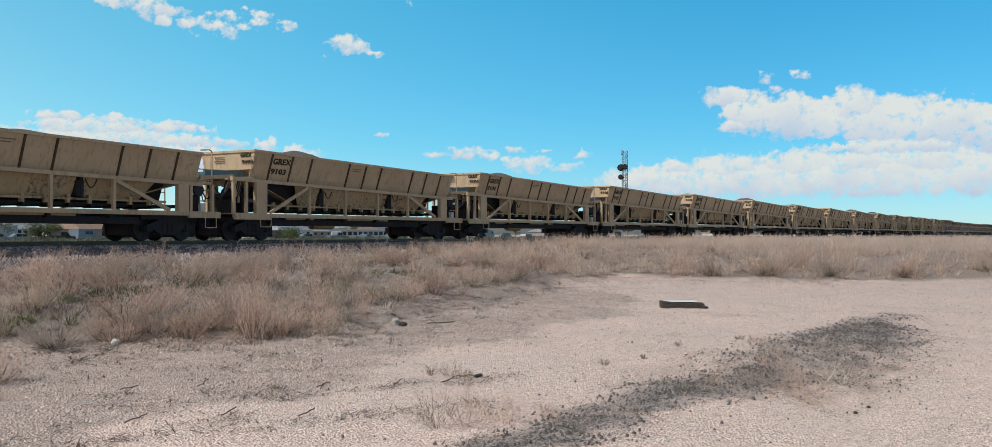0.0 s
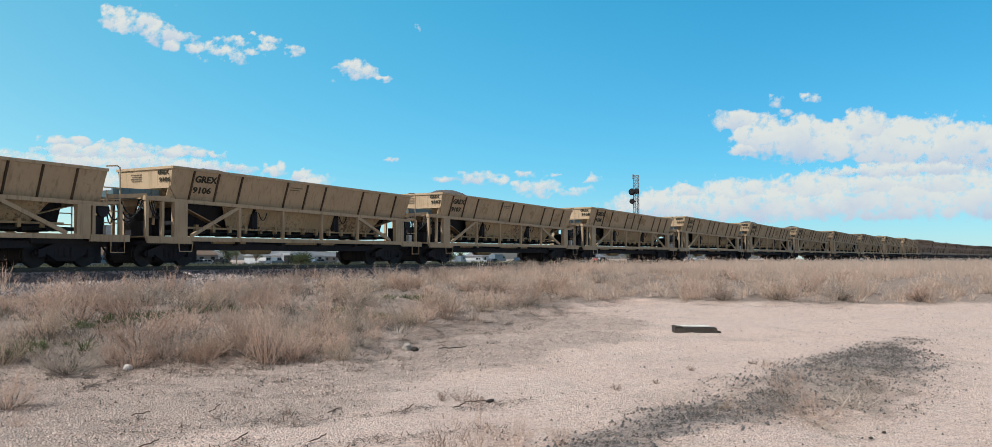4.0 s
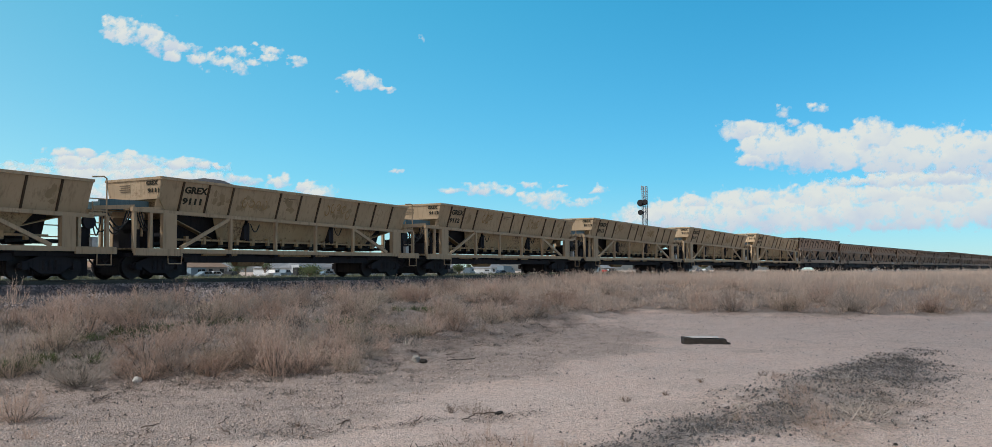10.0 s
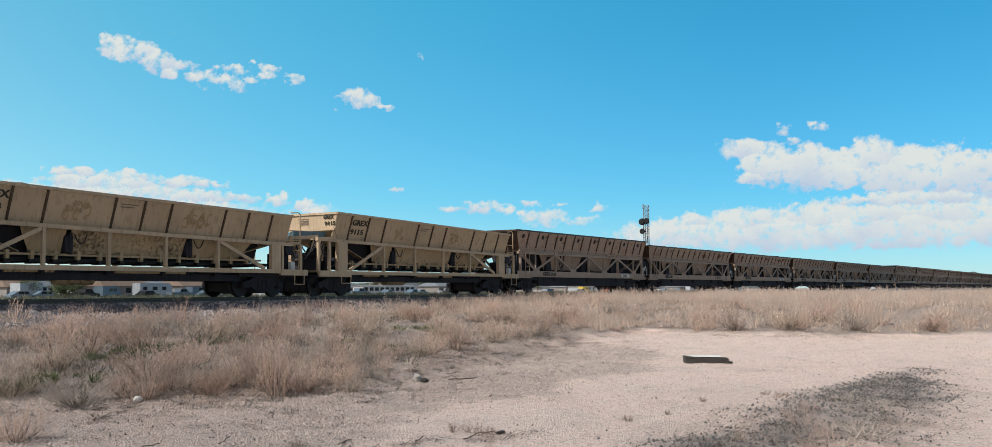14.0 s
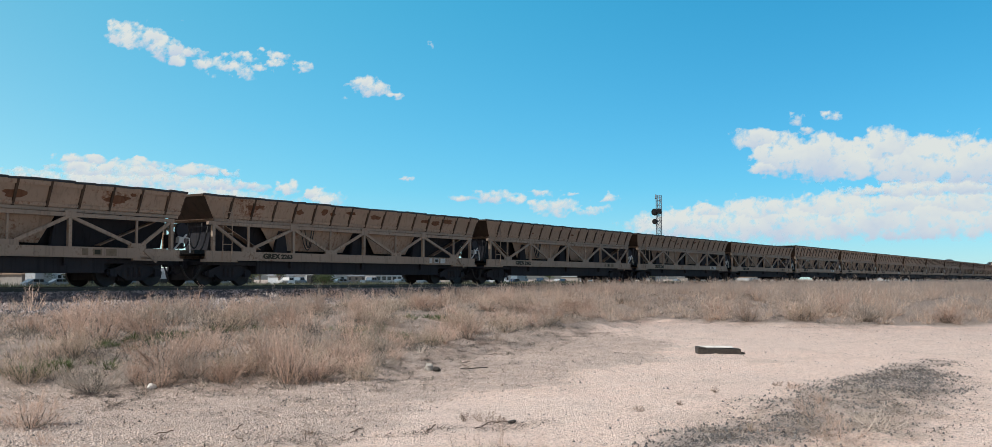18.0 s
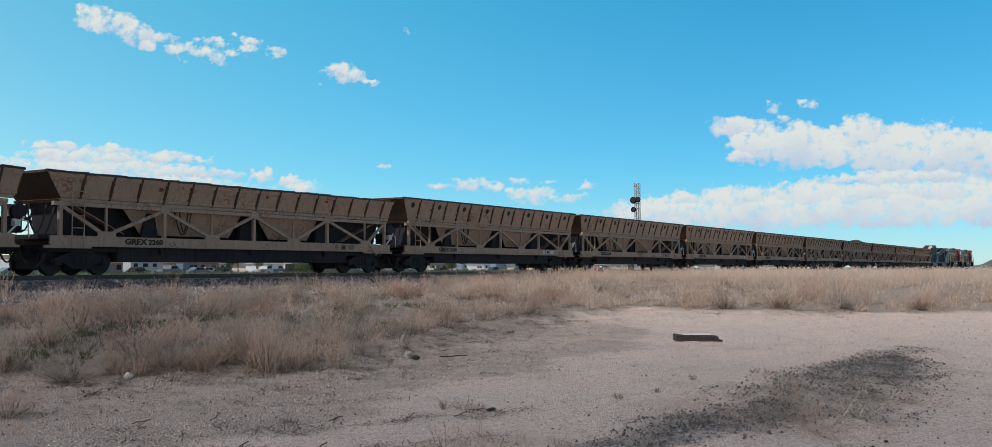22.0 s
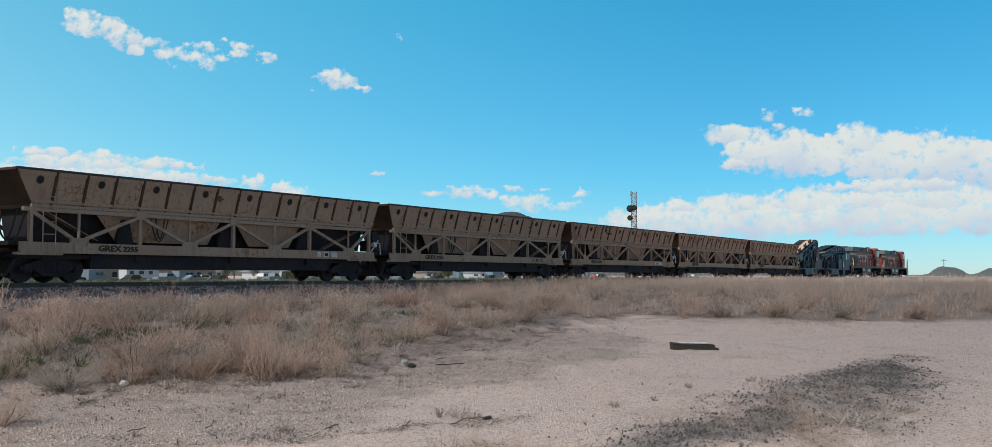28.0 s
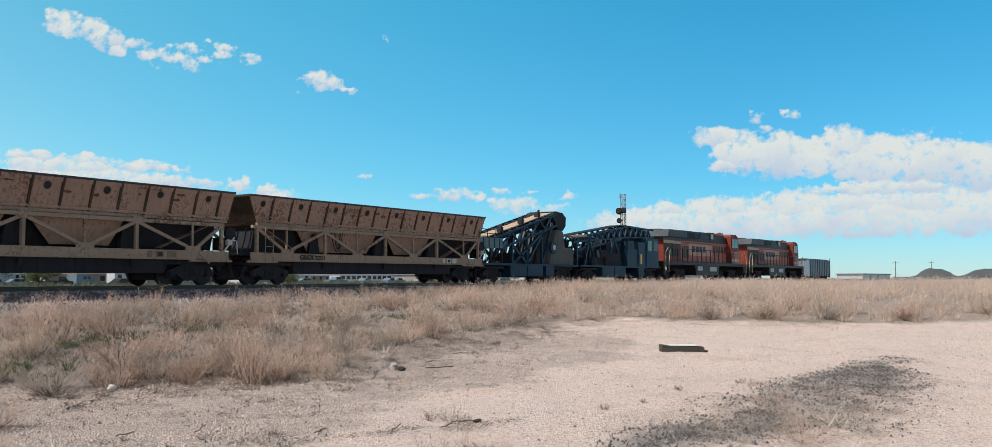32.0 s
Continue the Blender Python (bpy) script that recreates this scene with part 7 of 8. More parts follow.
def sown(protos, x, y, size, r, name, material, label, category, sink=0.02, tall=1.0):
    """Many plants in one mesh."""
    n = len(x)
    pick = r.integers(0, len(protos), n)
    turn = r.uniform(0, math.tau, n)
    z = ground_z(x, y) - sink
    tris, tones = [], []
    for k, P in enumerate(protos):
        m = np.where(pick == k)[0]
        if not len(m):
            continue
        c, s = np.cos(turn[m])[:, None, None], np.sin(turn[m])[:, None, None]
        g = size[m][:, None, None]
        X = (P[None, ..., 0] * c - P[None, ..., 1] * s) * g + x[m][:, None, None]
        Y = (P[None, ..., 0] * s + P[None, ..., 1] * c) * g + y[m][:, None, None]
        Z = P[None, ..., 2] * g * tall * r.uniform(0.8, 1.2, (len(m), 1, 1)) + z[m][:, None, None]
        tris.append(np.stack([X, Y, Z], -1).reshape(-1, 3, 3))
        tones.append(np.repeat(r.uniform(0, 0.6, len(m)), len(P) * 3))
    T = np.concatenate(tris)
    F = np.arange(len(T) * 3).reshape(-1, 3)
    me = toned(arrays(name, T.reshape(-1, 3), F, material), np.concatenate(tones), 1)
    return tagged(new(name, me), label, category, kind="stuff")


def single(name, V, material, tone=0.3):
    return toned(arrays(name, V.reshape(-1, 3), np.arange(len(V) * 3).reshape(-1, 3), material), [tone], len(V) * 3)


def field(r, n, xs, ys, lo, gap=0.42, top=25.6):
    """Places inside the overgrown ground, in clumps."""
    x, y = r.uniform(*xs, n), r.uniform(*ys, n)
    clump = np.sin(x * 0.9 + 2 * np.sin(y * 0.7)) * np.sin(y * 1.1 + 1.7 * np.sin(x * 0.5))
    ok = (inside(x, y) > lo + r.uniform(0, 0.8, n)) & (y < top) & (r.random(n) < 1 - gap + gap * clump) & (np.hypot(x, y) > 8)
    return x[ok], y[ok]


def plants():
    r = np.random.default_rng(44)
    fine = [shrub(r, 0.50, 0.44, 16, 8, 0.010, 2, 0.1) for _ in range(8)]
    coarse = [shrub(r, 0.80, 0.52, 14, 9, 0.016, 1, 0.25) for _ in range(7)]
    rough = [shrub(r, 0.78, 0.60, 12, 3, 0.035, 0) for _ in range(5)]
    low = [tuft(r, 0.22, 0.30, 26, 0.012) for _ in range(6)]
    dark = [shrub(r, 0.32, 0.44, 20, 5, 0.012, 0) for _ in range(6)]
    mats = [chaff(r, 0.42, 46, 0.011) for _ in range(6)]
    shrink = lambda x, k: 1 - k * smooth(x, 14, 24)
    # dark dead stalks among the weeds, coloured to put shade at their feet
    x, y = field(r, 3000, (-4, 46), (9, 26), 0.2, 0.2)
    sown(dark, x, y, r.uniform(0.5, 1.15, len(x)) * shrink(x, 0.3), r, "dead_undergrowth", DEAD_AND_SHADE, "dark grey dead undergrowth, painted shade at the feet of the weeds", "weeds")
    x, y = field(r, 3400, (-2, 46), (8.5, 26), -0.4, 0.2)
    sown(mats, x, y, r.uniform(0.6, 1.3, len(x)), r, "fallen_stalks", STRAW_PINK, "fallen dry stalks matted between the weeds", "weeds")
    # fallen dead stalks along the foot of the bank
    n = 4200
    x, y = r.uniform(1, 36, n), r.uniform(7, 18, n)
    a = inside(x, y)
    ok = (a > -0.3 - r.exponential(0.6, n)) & (a < 0.9) & (r.random(n) < 0.85)
    sown([chaff(r, 0.34, 22, 0.014) for _ in range(5)], x[ok], y[ok], r.uniform(0.5, 1.3, ok.sum()), r, "fallen_stalks", DARK_TWIG, "dark fallen stalks along the foot of the bank", "weeds")
    n = 1500
    x, y = r.uniform(8, 27, n), r.uniform(7.5, 15.5, n)
    a = inside(x, y)
    ok = (a > -0.1 - r.exponential(0.6, n)) & (a < 0.3) & (a > -2.0)
    sown(dark, x[ok], y[ok], r.uniform(0.22, 0.5, ok.sum()), r, "dead_undergrowth", DEAD_AND_SHADE, "low grey dead weeds creeping onto the clods", "weeds")
    n = 9000
    x, y = r.uniform(1, 27, n), r.uniform(5.5, 15, n)
    ok = r.random(n) < crust_at(x, y) * 0.35
    sown([chaff(r, 0.16, 9, 0.010) for _ in range(5)], x[ok], y[ok], r.uniform(0.5, 1.2, ok.sum()), r, "straw_litter", STRAW_PINK, "bleached straw litter on the clods", "grass")
    ok = r.random(n) < crust_at(x, y) * 0.35
    x, y = x + 0.17, y + 0.11
    sown([chaff(r, 0.17, 9, 0.011) for _ in range(5)], x[ok], y[ok], r.uniform(0.5, 1.4, ok.sum()), r, "straw_litter", DARK_TWIG, "dark twig litter on the clods", "grass")
    # drifts of dark twigs across the near sand
    n = 900
    x = r.uniform(2.5, 10, n)
    row = r.integers(0, 5, n)
    y = 6.2 + row * 0.55 - 0.13 * x + 0.25 * np.sin(x * 1.3 + row * 2) + r.normal(0, 0.10, n)
    ok = (np.sin(x * 1.9 + row * 1.7) > -0.1) & (y > 3.6)
    sown([chaff(r, 0.15, 8, 0.010) for _ in range(4)], x[ok], y[ok], r.uniform(0.5, 1.4, ok.sum()), r, "twig_drift", DARK_TWIG, "drifts of dark dead twigs on the sand", "grass")
    x, y = field(r, 2100, (-4, 46), (9, 26), 0.25, 0.8)
    sown(fine, x, y, r.uniform(0.5, 1.15, len(x)) * shrink(x, 0.25), r, "dry_weeds", STRAW_PINK, "dense wispy pinkish brown dry weeds on the bank", "weeds")
    x, y = field(r, 900, (-4, 46), (9, 26), 0.1, 0.9)
    sown(fine, x, y, r.uniform(0.4, 0.9, len(x)) * shrink(x, 0.25), r, "dry_weeds", STRAW, "straw-coloured dry weeds on the bank", "weeds")
    x, y = field(r, 5000, (-4, 46), (8, 26.3), 0.3, 0.6, 26.3)
    sown(low, x, y, r.uniform(0.4, 1.0, len(x)), r, "dry_grass", STRAW_PALE, "matted bleached dry grass between the weeds", "grass")
    # green sprouting in a few hollows
    gx_, gy_ = [], []
    for cx, cy, k, n in ((12.35, 15.9, 1.4, 44), (18.1, 13.9, 0.9, 36), (18.0, 15.1, 1.0, 24), (16.2, 13.2, 0.6, 20), (9.0, 13.7, 0.7, 36), (23.0, 16.5, 1.0, 30), (15.0, 16.0, 1.0, 24)):
        gx_ += list(r.normal(cx, k * 0.5, n))
        gy_ += list(r.normal(cy, k * 0.35, n))
    sown([tuft(r, 0.15, 0.28, 50, 0.016) for _ in range(4)], np.array(gx_), np.array(gy_), r.uniform(0.6, 1.4, len(gx_)), r, "green_weeds", LEAF, "small green weeds sprouting under the dry growth", "weeds")
    # tall stand across the bend of the road
    x, y = field(r, 3300, (31, 70), (-12, 24), 0.2, 0.15)
    crest = 1 + 0.22 * np.exp(-((x - 38) / 5.0) ** 2 - ((y - 9) / 4.0) ** 2)
    sown(coarse, x, y, r.uniform(0.55, 1.05, len(x)) * crest, r, "dry_weeds", STRAW_TALL, "tall pale dry weeds beside the bend of the road", "weeds")
    x, y = field(r, 4200, (31, 70), (-12, 25), 0.0, 0.1)
    sown(low, x, y, r.uniform(0.9, 2.0, len(x)), r, "dry_grass", STRAW_TALL, "bleached dry grass beside the road", "grass")
    x, y = field(r, 1300, (46, 110), (8, 25.6), 0.3, 0.2)
    sown(coarse, x, y, r.uniform(0.55, 1.0, len(x)), r, "dry_weeds", STRAW_TALL, "dry weeds along the far bank", "weeds")
    x, y = field(r, 4200, (75, 320), (-60, 25.6), 0.5, 0.1)
    sown(rough, x, y, r.uniform(0.4, 0.85, len(x)), r, "dry_weeds", STRAW_TALL, "dry weeds on the distant plain", "weeds")
    # scrub on the ground beyond the track
    x, y = r.uniform(10, 330, 4200), r.uniform(84, 150, 4200)
    sown([tuft(r, 0.8, 0.7, 22, 0.09) for _ in range(5)], x, y, r.uniform(0.7, 1.5, 4200), r, "far_scrub", SCRUB, "grey green scrub on the ground beyond the track", "scrub")
    # weeds that root in the foot of the ballast
    x = 4 + 86 * r.uniform(0, 1, 420) ** 0.8
    y = r.uniform(23.2, 25.9, 420)
    sown(coarse, x, y, r.uniform(0.35, 0.85, 420) * (1 + 0.3 * (1 - smooth(x, 12, 22))), r, "dry_weeds", STRAW_PINK, "dry weeds rooted in the ballast foot", "weeds", sink=-0.22)
    # single bushes along the bank: place, width, height
    foliage, cores = [], []
    for i in range(8):
        V = shrub(r, 1.0, 0.60, 38, 14, 0.0115, 3, (0.0, 0.15, 0.05, 0.2)[i % 4])
        foliage.append(single("foliage", V, (STRAW_PINK, STRAW_PINK, STRAW, STRAW_PINK)[i % 4], (0.5, 0.35, 0.3, 0.1, 0.55, 0.25, 0.4, 0.6)[i]))
        # dark inner stalks added so that each bush has a shaded base
        cores.append(single("dead_core", shrub(r, 0.55, 0.5, 34, 8, 0.013, 0), DEAD_AND_SHADE))
    spots = [(6.55, 10.23, 0.8, 0.47), (5.9, 10.6, 0.7, 0.4), (8.33, 13.1, 0.85, 0.66), (8.55, 11.95, 1.05, 0.60), (9.35, 12.1, 0.6, 0.42), (9.85, 11.6, 0.95, 0.58), (10.3, 11.25, 0.75, 0.5), (10.65, 10.4, 0.8, 1.0), (10.95, 10.75, 0.6, 0.75),
             (11.45, 10.45, 0.55, 0.36), (11.8, 9.95, 0.65, 0.40), (13.4, 10.9, 0.7, 0.36), (14.15, 11.2, 0.6, 0.32), (21.4, 19.8, 1.0, 0.85), (19.6, 16.1, 1.3, 0.85), (20.3, 16.9, 1.1, 0.9), (19.2, 13.9, 0.9, 0.62), (19.9, 13.5, 1.0, 0.85),
             (21.0, 14.4, 1.0, 0.8), (15.8, 19.2, 1.3, 0.8), (14.6, 20.9, 1.6, 0.85), (14.3, 18.9, 1.0, 0.8), (15.4, 16.9, 1.2, 0.75), (16.4, 15.3, 0.9, 0.6), (12.2, 12.4, 0.9, 0.55), (11.5, 13.4, 1.0, 0.6), (9.9, 14.4, 1.0, 0.65), (13.2, 13.2, 1.0, 0.55),
             (11.2, 10.35, 0.8, 0.6), (11.0, 10.9, 0.95, 0.85), (11.7, 10.9, 0.85, 0.6), (12.2, 10.6, 0.8, 0.45), (12.7, 10.9, 0.8, 0.5), (13.0, 11.6, 0.95, 0.62), (13.9, 11.8, 0.9, 0.55), (14.7, 12.0, 0.85, 0.5), (15.5, 12.3, 0.85, 0.5), (16.4, 12.6, 0.85, 0.55),
             (17.3, 12.7, 0.85, 0.5), (18.3, 13.2, 0.95, 0.62), (9.3, 11.5, 0.7, 0.4), (10.0, 11.0, 0.75, 0.45), (12.0, 11.6, 1.0, 0.75), (13.6, 12.6, 1.0, 0.7), (15.2, 13.2, 1.0, 0.7), (17.0, 13.8, 1.0, 0.7), (22.4, 14.0, 0.9, 0.6), (23.8, 14.6, 0.95, 0.65), (25.4, 15.0, 1.0, 0.7), (27.2, 15.4, 1.0, 0.7),
             (33.8, 9.4, 1.2, 0.9), (34.6, 7.6, 1.3, 0.95), (36.6, 5.4, 1.2, 0.85), (33.4, 11.2, 1.2, 0.9), (39.5, 2.9, 1.2, 0.85), (36.4, 9.0, 1.3, 1.05), (35.2, 12.9, 1.2, 0.9)]
    for k in range(125):
        x = float(r.uniform(4, 44))
        y = float(np.interp(x, [p[0] for p in EDGE], [p[1] for p in EDGE])) + float(r.uniform(0.5, 11))
        w = float(r.uniform(0.6, 1.3))
        spots.append((x, min(y, 24.2), w, w * float(r.uniform(0.5, 0.85)) * (0.85 if x > 24 else 1.0)))
    for k, (x, y, w, h) in enumerate(spots):
        ob = new("dry_bush")
        i = 4 if (w, h) == (0.8, 1.0) else k % 8
        share("foliage", foliage[i], ob)
        share("dead_core", cores[k % 8], ob)
        ob.matrix_basis = pose(x, y, float(ground_z(x, y)) - 0.02, 0, 0, float(r.uniform(0, 360))) @ Matrix.Diagonal((w / 1.05, w / 1.05, h / 0.92, 1))
        tagged(ob, "round wispy dry bush, straw coloured" if i % 4 == 2 else "greyish feathery dry bush" if i in (3, 5) else "tall plumed dry bush, pinkish brown" if h > 0.78 else "round wispy dry bush, pinkish brown", "bush", "dry bushes")
    # small weeds on the road
    road = (("dead_weed", 6.95, 4.4, 0.50, STRAW_PINK), ("dead_weed", 7.35, 4.30, 0.36, STRAW_PINK), ("dead_weed", 6.75, 4.55, 0.40, TWIG), ("dead_weed", 9.6, 6.3, 0.24, TWIG), ("dead_weed", 9.5, 6.5, 0.18, TWIG), ("dead_weed", 9.65, 6.15, 0.16, TWIG), ("dead_weed", 14.4, 4.2, 0.2, STRAW_PINK), ("dead_weed", 11.2, 5.1, 0.14, TWIG), ("dead_weed", 12.0, 4.9, 0.10, TWIG), ("dead_weed", 13.5, 5.0, 0.12, TWIG),
            ("dead_weed", 11.4, 3.1, 0.34, STRAW_PINK), ("dead_weed", 10.7, 2.75, 0.26, STRAW_PINK), ("dead_weed", 7.9, 7.4, 0.12, TWIG), ("dead_weed", 14.8, 4.5, 0.13, TWIG), ("dead_weed", 11.0, 3.6, 0.16, STRAW_PALE),
            ("dead_weed", 10.2, 3.4, 0.14, STRAW), ("dead_weed", 12.6, 3.3, 0.2, STRAW_PINK), ("dead_weed", 7.6, 4.0, 0.28, STRAW_PINK), ("dead_weed", 5.9, 9.0, 0.22, STRAW_PINK))
    for name, x, y, h, mat in road:
        V = shrub(r, h, h * 0.72, 20, 12, 0.0045, 3 if h > 0.3 else 1, 0.3)
        ob = new(name, single(name, V, mat, 0.45))
        ob.location = (x, y, float(ground_z(x, y)) - 0.01)
        tagged(ob, "small dead weed on the dirt road" if h < 0.3 else "leggy dead weed with fine twigs on the sand", "weed", "weeds on the road")
    for x, y, h, mat, tone in ((10.08, 2.46, 0.34, STRAW_PINK, 0.35), (10.5, 2.75, 0.28, STRAW_PINK, 0.2), (11.1, 2.3, 0.26, STRAW_PALE, 0.6), (11.6, 2.45, 0.2, STRAW_PALE, 0.5), (12.4, 2.3, 0.16, STRAW_PALE, 0.5)):
        V = np.concatenate([shrub(r, h, 0.36, 20, 9, 0.007, 2, -0.1), chaff(r, 0.34, 36, 0.008)])
        ob = new("grass_tuft", single("grass_tuft", V, mat, tone))
        ob.location = (x, y, float(ground_z(x, y)))
        tagged(ob, "sprawling bleached grass tuft on dark gravel" if mat is STRAW_PALE else "low fuzzy pinkish dead weed on dark gravel", "grass", "weeds on the road")
    V = np.concatenate([blade(r, np.array([[0, 0, 0], [0.02, 0, 0], [0, 0.02, 0.0]]), np.array([[0.20, -0.16, 0.30], [-0.24, 0.12, 0.20], [-0.14, -0.12, 0.16]]), np.full(3, 0.012)), chaff(r, 0.3, 16, 0.009)])
    ob = new("grass_tuft", single("grass_tuft", V, STRAW_PALE, 0.6))
    ob.location = (10.9, 2.4, float(ground_z(10.9, 2.4)))
    tagged(ob, "bleached weed with a few bare bent stalks", "grass", "weeds on the road")
    n = 420
    x, y = r.uniform(9.4, 14.5, n), r.uniform(1.3, 3.8, n)
    ok = np.abs(y - np.interp(x, [9.4, 10.7, 12.2, 14.5], [2.4, 2.3, 2.5, 3.0])) < r.uniform(0, 0.75, n)
    sown([np.concatenate([tuft(r, 0.07, 0.22, 9, 0.007), chaff(r, 0.26, 26, 0.008)]) for _ in range(6)], x[ok], y[ok], r.uniform(0.5, 1.2, ok.sum()), r, "pale_grass", STRAW_PALE, "bent bleached grass lying on dark gravel", "grass")
    x, y = r.normal(9.3, 0.32, 90), r.normal(1.95, 0.22, 90)
    sown([tuft(r, 0.035, 0.12, 26, 0.007) for _ in range(4)], x, y, r.uniform(0.5, 1.1, 90), r, "green_grass", LEAF, "sparse short green grass on the sand", "grass")
    # short stubble and dead mats on the cinder strip and the road's edges
    n = 15000
    x, y = r.uniform(5, 24, n), r.uniform(0.8, 5.5, n)
    ok = r.random(n) < cinder_at(x, y) * 0.5
    sown([chaff(r, 0.14, 9, 0.009) for _ in range(4)], x[ok], y[ok], r.uniform(0.6, 1.5, ok.sum()), r, "stubble", DARK_TWIG, "grey dead stalks on the cinder strip", "grass")
    mid = np.exp(-((x - 12.3) / 3.0) ** 2)
    ok = r.random(n) < cinder_at(x, y) * (0.12 + 0.5 * mid)
    sown([np.concatenate([chaff(r, 0.18, 11, 0.009), tuft(r, 0.06, 0.14, 5, 0.008)]) for _ in range(4)], x[ok], y[ok], r.uniform(0.6, 1.5, ok.sum()), r, "stubble", GREY_STRAW, "short grey dead grass on the cinder strip", "grass")
    ok = r.random(n) < cinder_at(x, y) * (0.05 + 0.22 * mid)
    sown([chaff(r, 0.18, 9, 0.008) for _ in range(4)], x[ok], y[ok], r.uniform(0.6, 1.5, ok.sum()), r, "stubble", STRAW_PALE, "bleached straw on the cinder strip", "grass")
    x, y = r.uniform(3, 34, 1500), r.uniform(4, 15, 1500)
    ok = (inside(x, y) < 0.2) & (inside(x, y) > -3.2) & (r.random(1500) < 0.5)
    sown([tuft(r, 0.07, 0.10, 10, 0.006) for _ in range(4)], x[ok], y[ok], r.uniform(0.6, 1.6, ok.sum()), r, "stubble", TWIG, "short dead stubble beside the bank", "grass")



plants()


# ---- loose things on the ground ----
def rock(name, x, y, s, mat, seed, label):
    bm = B()
    bmesh.ops.create_icosphere(bm, subdivisions=2, radius=1)
    r = random.Random(seed)
    for v in bm.verts:
        v.co *= r.uniform(0.8, 1.12)
        v.co = Vector((v.co.x * s[0], v.co.y * s[1], v.co.z * s[2]))
    ob = new(name, bmesh_data(name, bm, mat))
    ob.location = (x, y, float(ground_z(x, y)) + s[2] * 0.55)
    return tagged(ob, label, "rock", "rocks")


def slab():
    """A broken concrete slab over a length of tarred timber."""
    s = new("broken_slab")
    bm = B()
    solid(bm, [(-0.52, -0.20, 0.0), (0.55, -0.17, 0.0), (0.57, 0.22, 0.0), (-0.5, 0.24, 0.0)], [(-0.52, -0.20, 0.10), (0.53, -0.17, 0.085), (0.55, 0.22, 0.085), (-0.5, 0.24, 0.10)])
    part("timber", bm, TAR_AND_SHADOW, s)
    bm = B()
    solid(bm, [(-0.30, -0.04, 0.104), (0.36, -0.10, 0.104), (0.40, 0.12, 0.104), (-0.15, 0.14, 0.104), (-0.44, 0.10, 0.104)], [(-0.29, -0.03, 0.124), (0.35, -0.09, 0.120), (0.39, 0.11, 0.124), (-0.15, 0.13, 0.126), (-0.43, 0.09, 0.126)])
    part("pale_plate", bm, PALE_STONE, s)
    bm = B()
    solid(bm, [(-0.5, -0.21, 0.102), (-0.31, -0.21, 0.102), (-0.45, 0.16, 0.102), (-0.52, 0.2, 0.102)], [(-0.5, -0.2, 0.118), (-0.33, -0.2, 0.116), (-0.45, 0.15, 0.118), (-0.51, 0.19, 0.118)])
    part("broken_end", bm, TAR_AND_SHADOW, s)
    # low dark wedge that stands in for the slab's cast shadow on its right
    bm = B()
    solid(bm, [(0.50, -0.12, 0.0), (0.66, -0.10, 0.0), (0.64, 0.02, 0.0), (0.50, 0.06, 0.0)], [(0.50, -0.11, 0.05), (0.65, -0.09, 0.03), (0.63, 0.01, 0.03), (0.50, 0.05, 0.05)])
    part("splinter", bm, TAR_AND_SHADOW, s)
    s.matrix_basis = pose(20.85, 7.65, float(ground_z(20.85, 7.65)) - 0.01, 0, 0, -59) @ Matrix.Diagonal((0.87, 1.1, 1.35, 1))
    tagged(s, "broken pale slab lying on a length of black tarred timber", "debris")


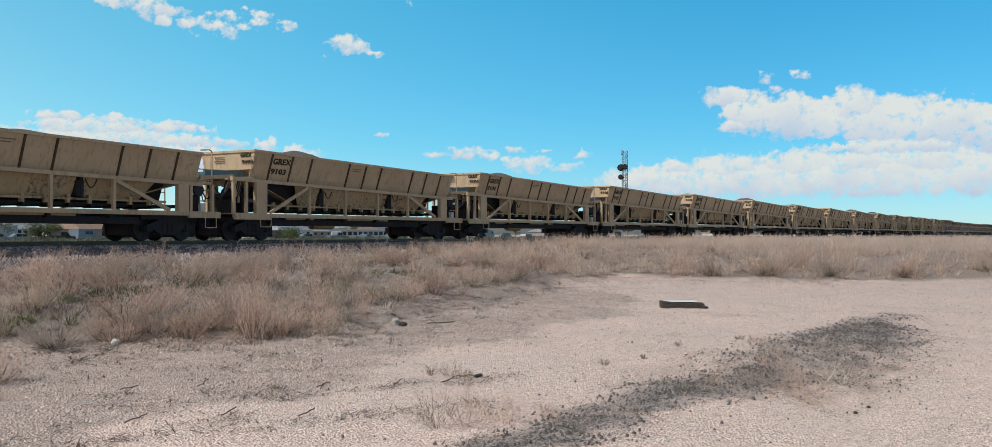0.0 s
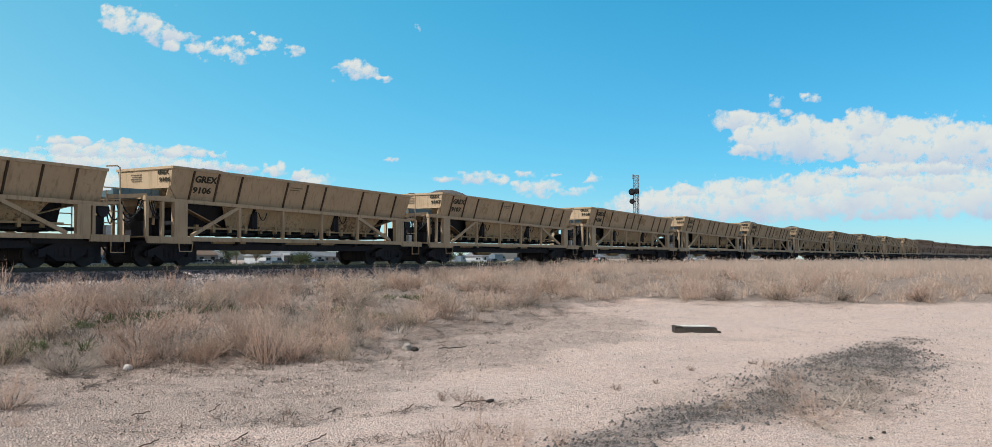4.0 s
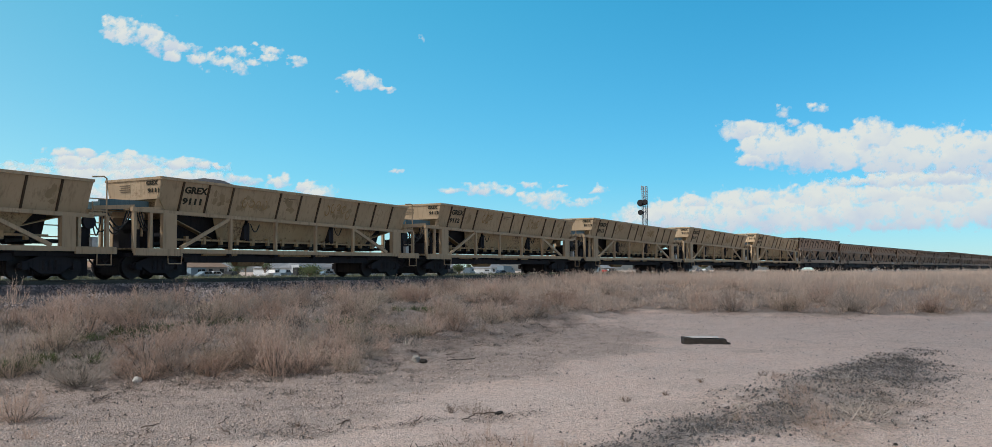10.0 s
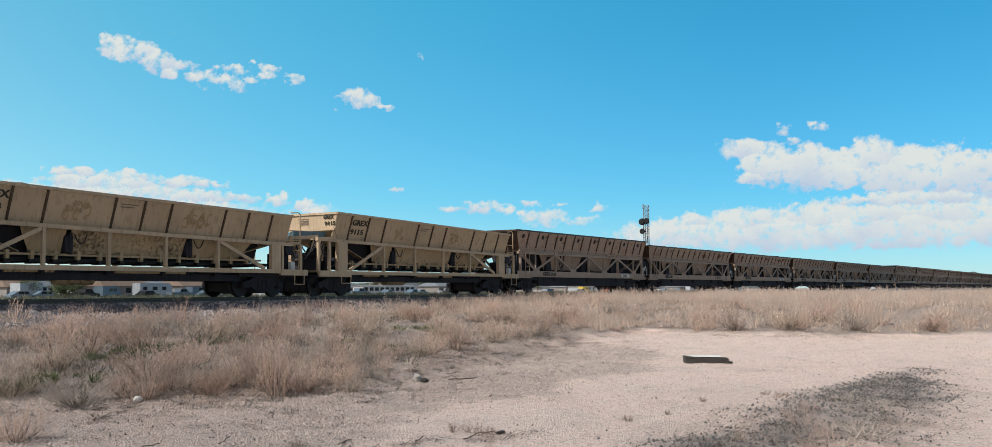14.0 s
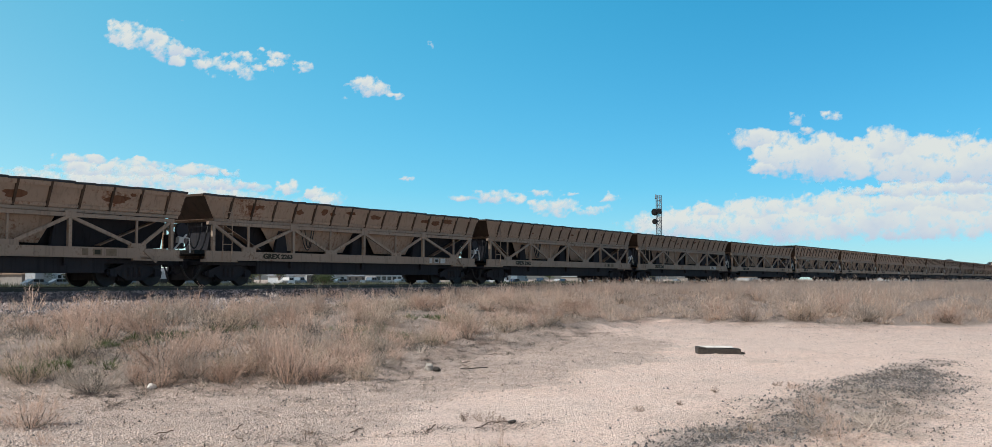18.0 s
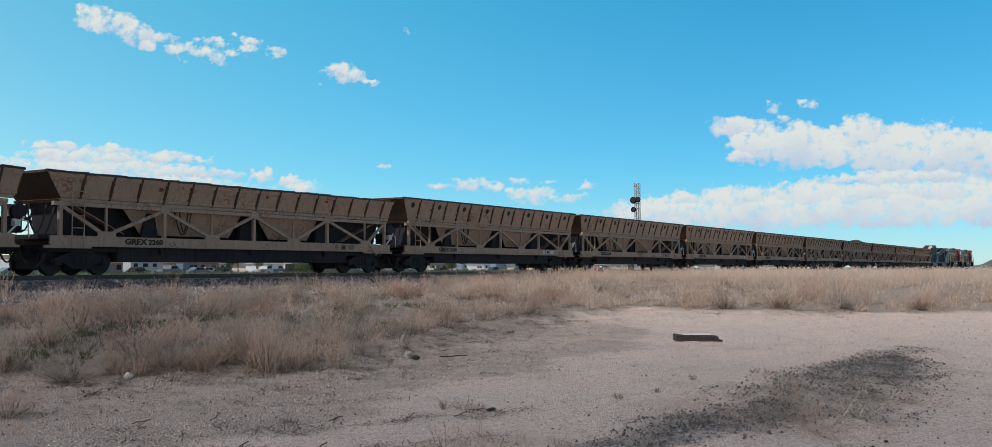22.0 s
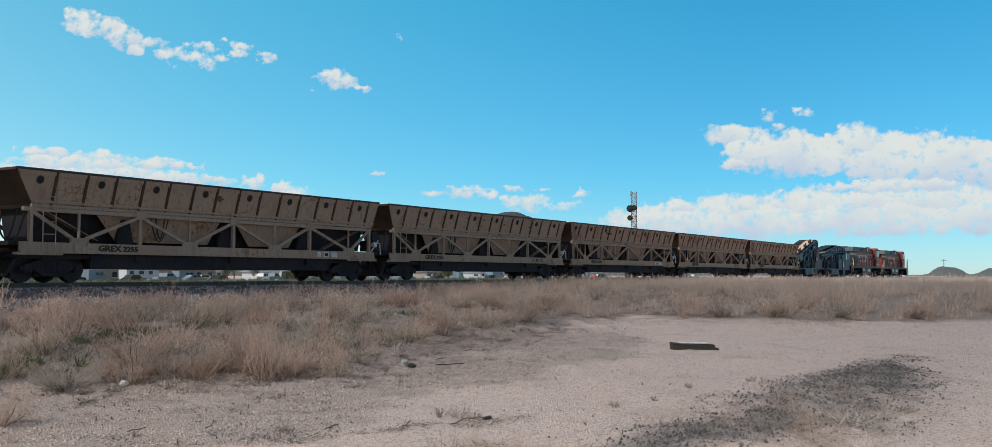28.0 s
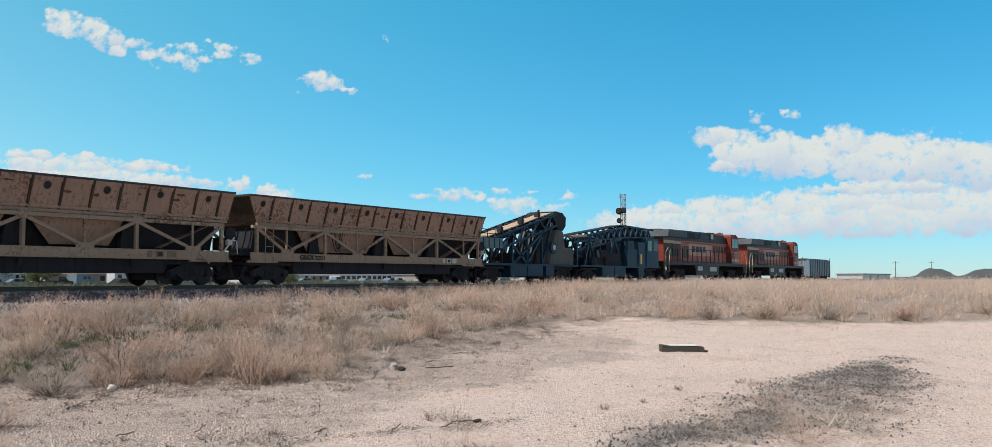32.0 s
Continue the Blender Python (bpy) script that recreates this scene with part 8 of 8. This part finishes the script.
slab()
rock("rock", 14.11, 10.40, (0.10, 0.075, 0.085), CONCRETE, 1, "pale lump of stone at the foot of the bank")
# black lump right of the pale stone: its shadow given as a shape
rock("rock", 14.08, 10.22, (0.08, 0.07, 0.05), TAR_AND_SHADOW, 2, "dark lump standing in for the pale stone's shadow")
rock("rock", 9.12, 11.45, (0.07, 0.055, 0.055), PALE_STONE, 3, "small white stone under the weeds")
# long flat dark lump to the right of the dead weed
rock("rock", 9.72, 6.0, (0.09, 0.03, 0.025), TAR_AND_SHADOW, 4, "long flat dark lump on the sand")
rock("rock", 9.7, 1.75, (0.028, 0.02, 0.012), TAR_AND_SHADOW, 5, "small dark stone on the sand")
rock("rock", 9.35, 1.8, (0.028, 0.02, 0.012), TAR_AND_SHADOW, 6, "small dark stone on the sand")


def sticks():
    r = random.Random(9)
    for x, y, L, a in ((8.1, 7.0, 0.35, 20), (7.4, 8.0, 0.5, 35), (8.5, 6.3, 0.45, 25), (7.0, 7.4, 0.4, 60), (9.5, 6.2, 0.3, -50), (6.9, 8.6, 0.3, 10), (9.0, 6.0, 0.35, 15), (14.5, 10.0, 0.6, -20), (20.0, 12.6, 0.5, -10), (15.3, 10.6, 0.5, 8), (17.8, 11.6, 0.4, 2), (12.6, 9.7, 0.5, 30), (21.2, 12.6, 0.5, 10), (15.0, 10.2, 0.4, 50), (6.2, 6.4, 0.45, 30), (6.6, 5.9, 0.4, 20), (5.6, 6.9, 0.4, 28)):
        bm = B()
        pts = [(i / 5 * L, r.uniform(-0.02, 0.02), 0.012 + r.uniform(0, 0.015)) for i in range(6)]
        tube(bm, pts, 0.006 if L < 0.55 else 0.009)
        ob = new("stick", bmesh_data("stick", bm, TWIG if L < 0.55 else DARK_TWIG))
        ob.matrix_basis = pose(x, y, float(ground_z(x, y)) + 0.005, 0, 0, a)
        tagged(ob, "thin dry stick lying on the sand", "stick", "sticks on the road")


sticks()


# ---- what moves ----
def motions():
    for car, x in CONSIST:
        walk(car, [(t, pose(x - run(t), TRACK_Y, RAIL_Z)) for t in (0, 4, 8, 12, 16, 20, 24, 28, 32)])
    for ob, (az, el), (da, de) in CLOUDS:
        a = radians(az - HEADING)
        side = Vector((math.cos(a), -math.sin(a), 0))
        rows = []
        for t in (0, 16, 32):
            k = (t - 9) / 32
            rows.append((t, Matrix.Rotation(radians(-da * k), 4, "Z") @ Matrix.Rotation(radians(de * k), 4, side)))
        walk(ob, rows)
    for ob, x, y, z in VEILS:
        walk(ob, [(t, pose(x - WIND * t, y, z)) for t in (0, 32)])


motions()
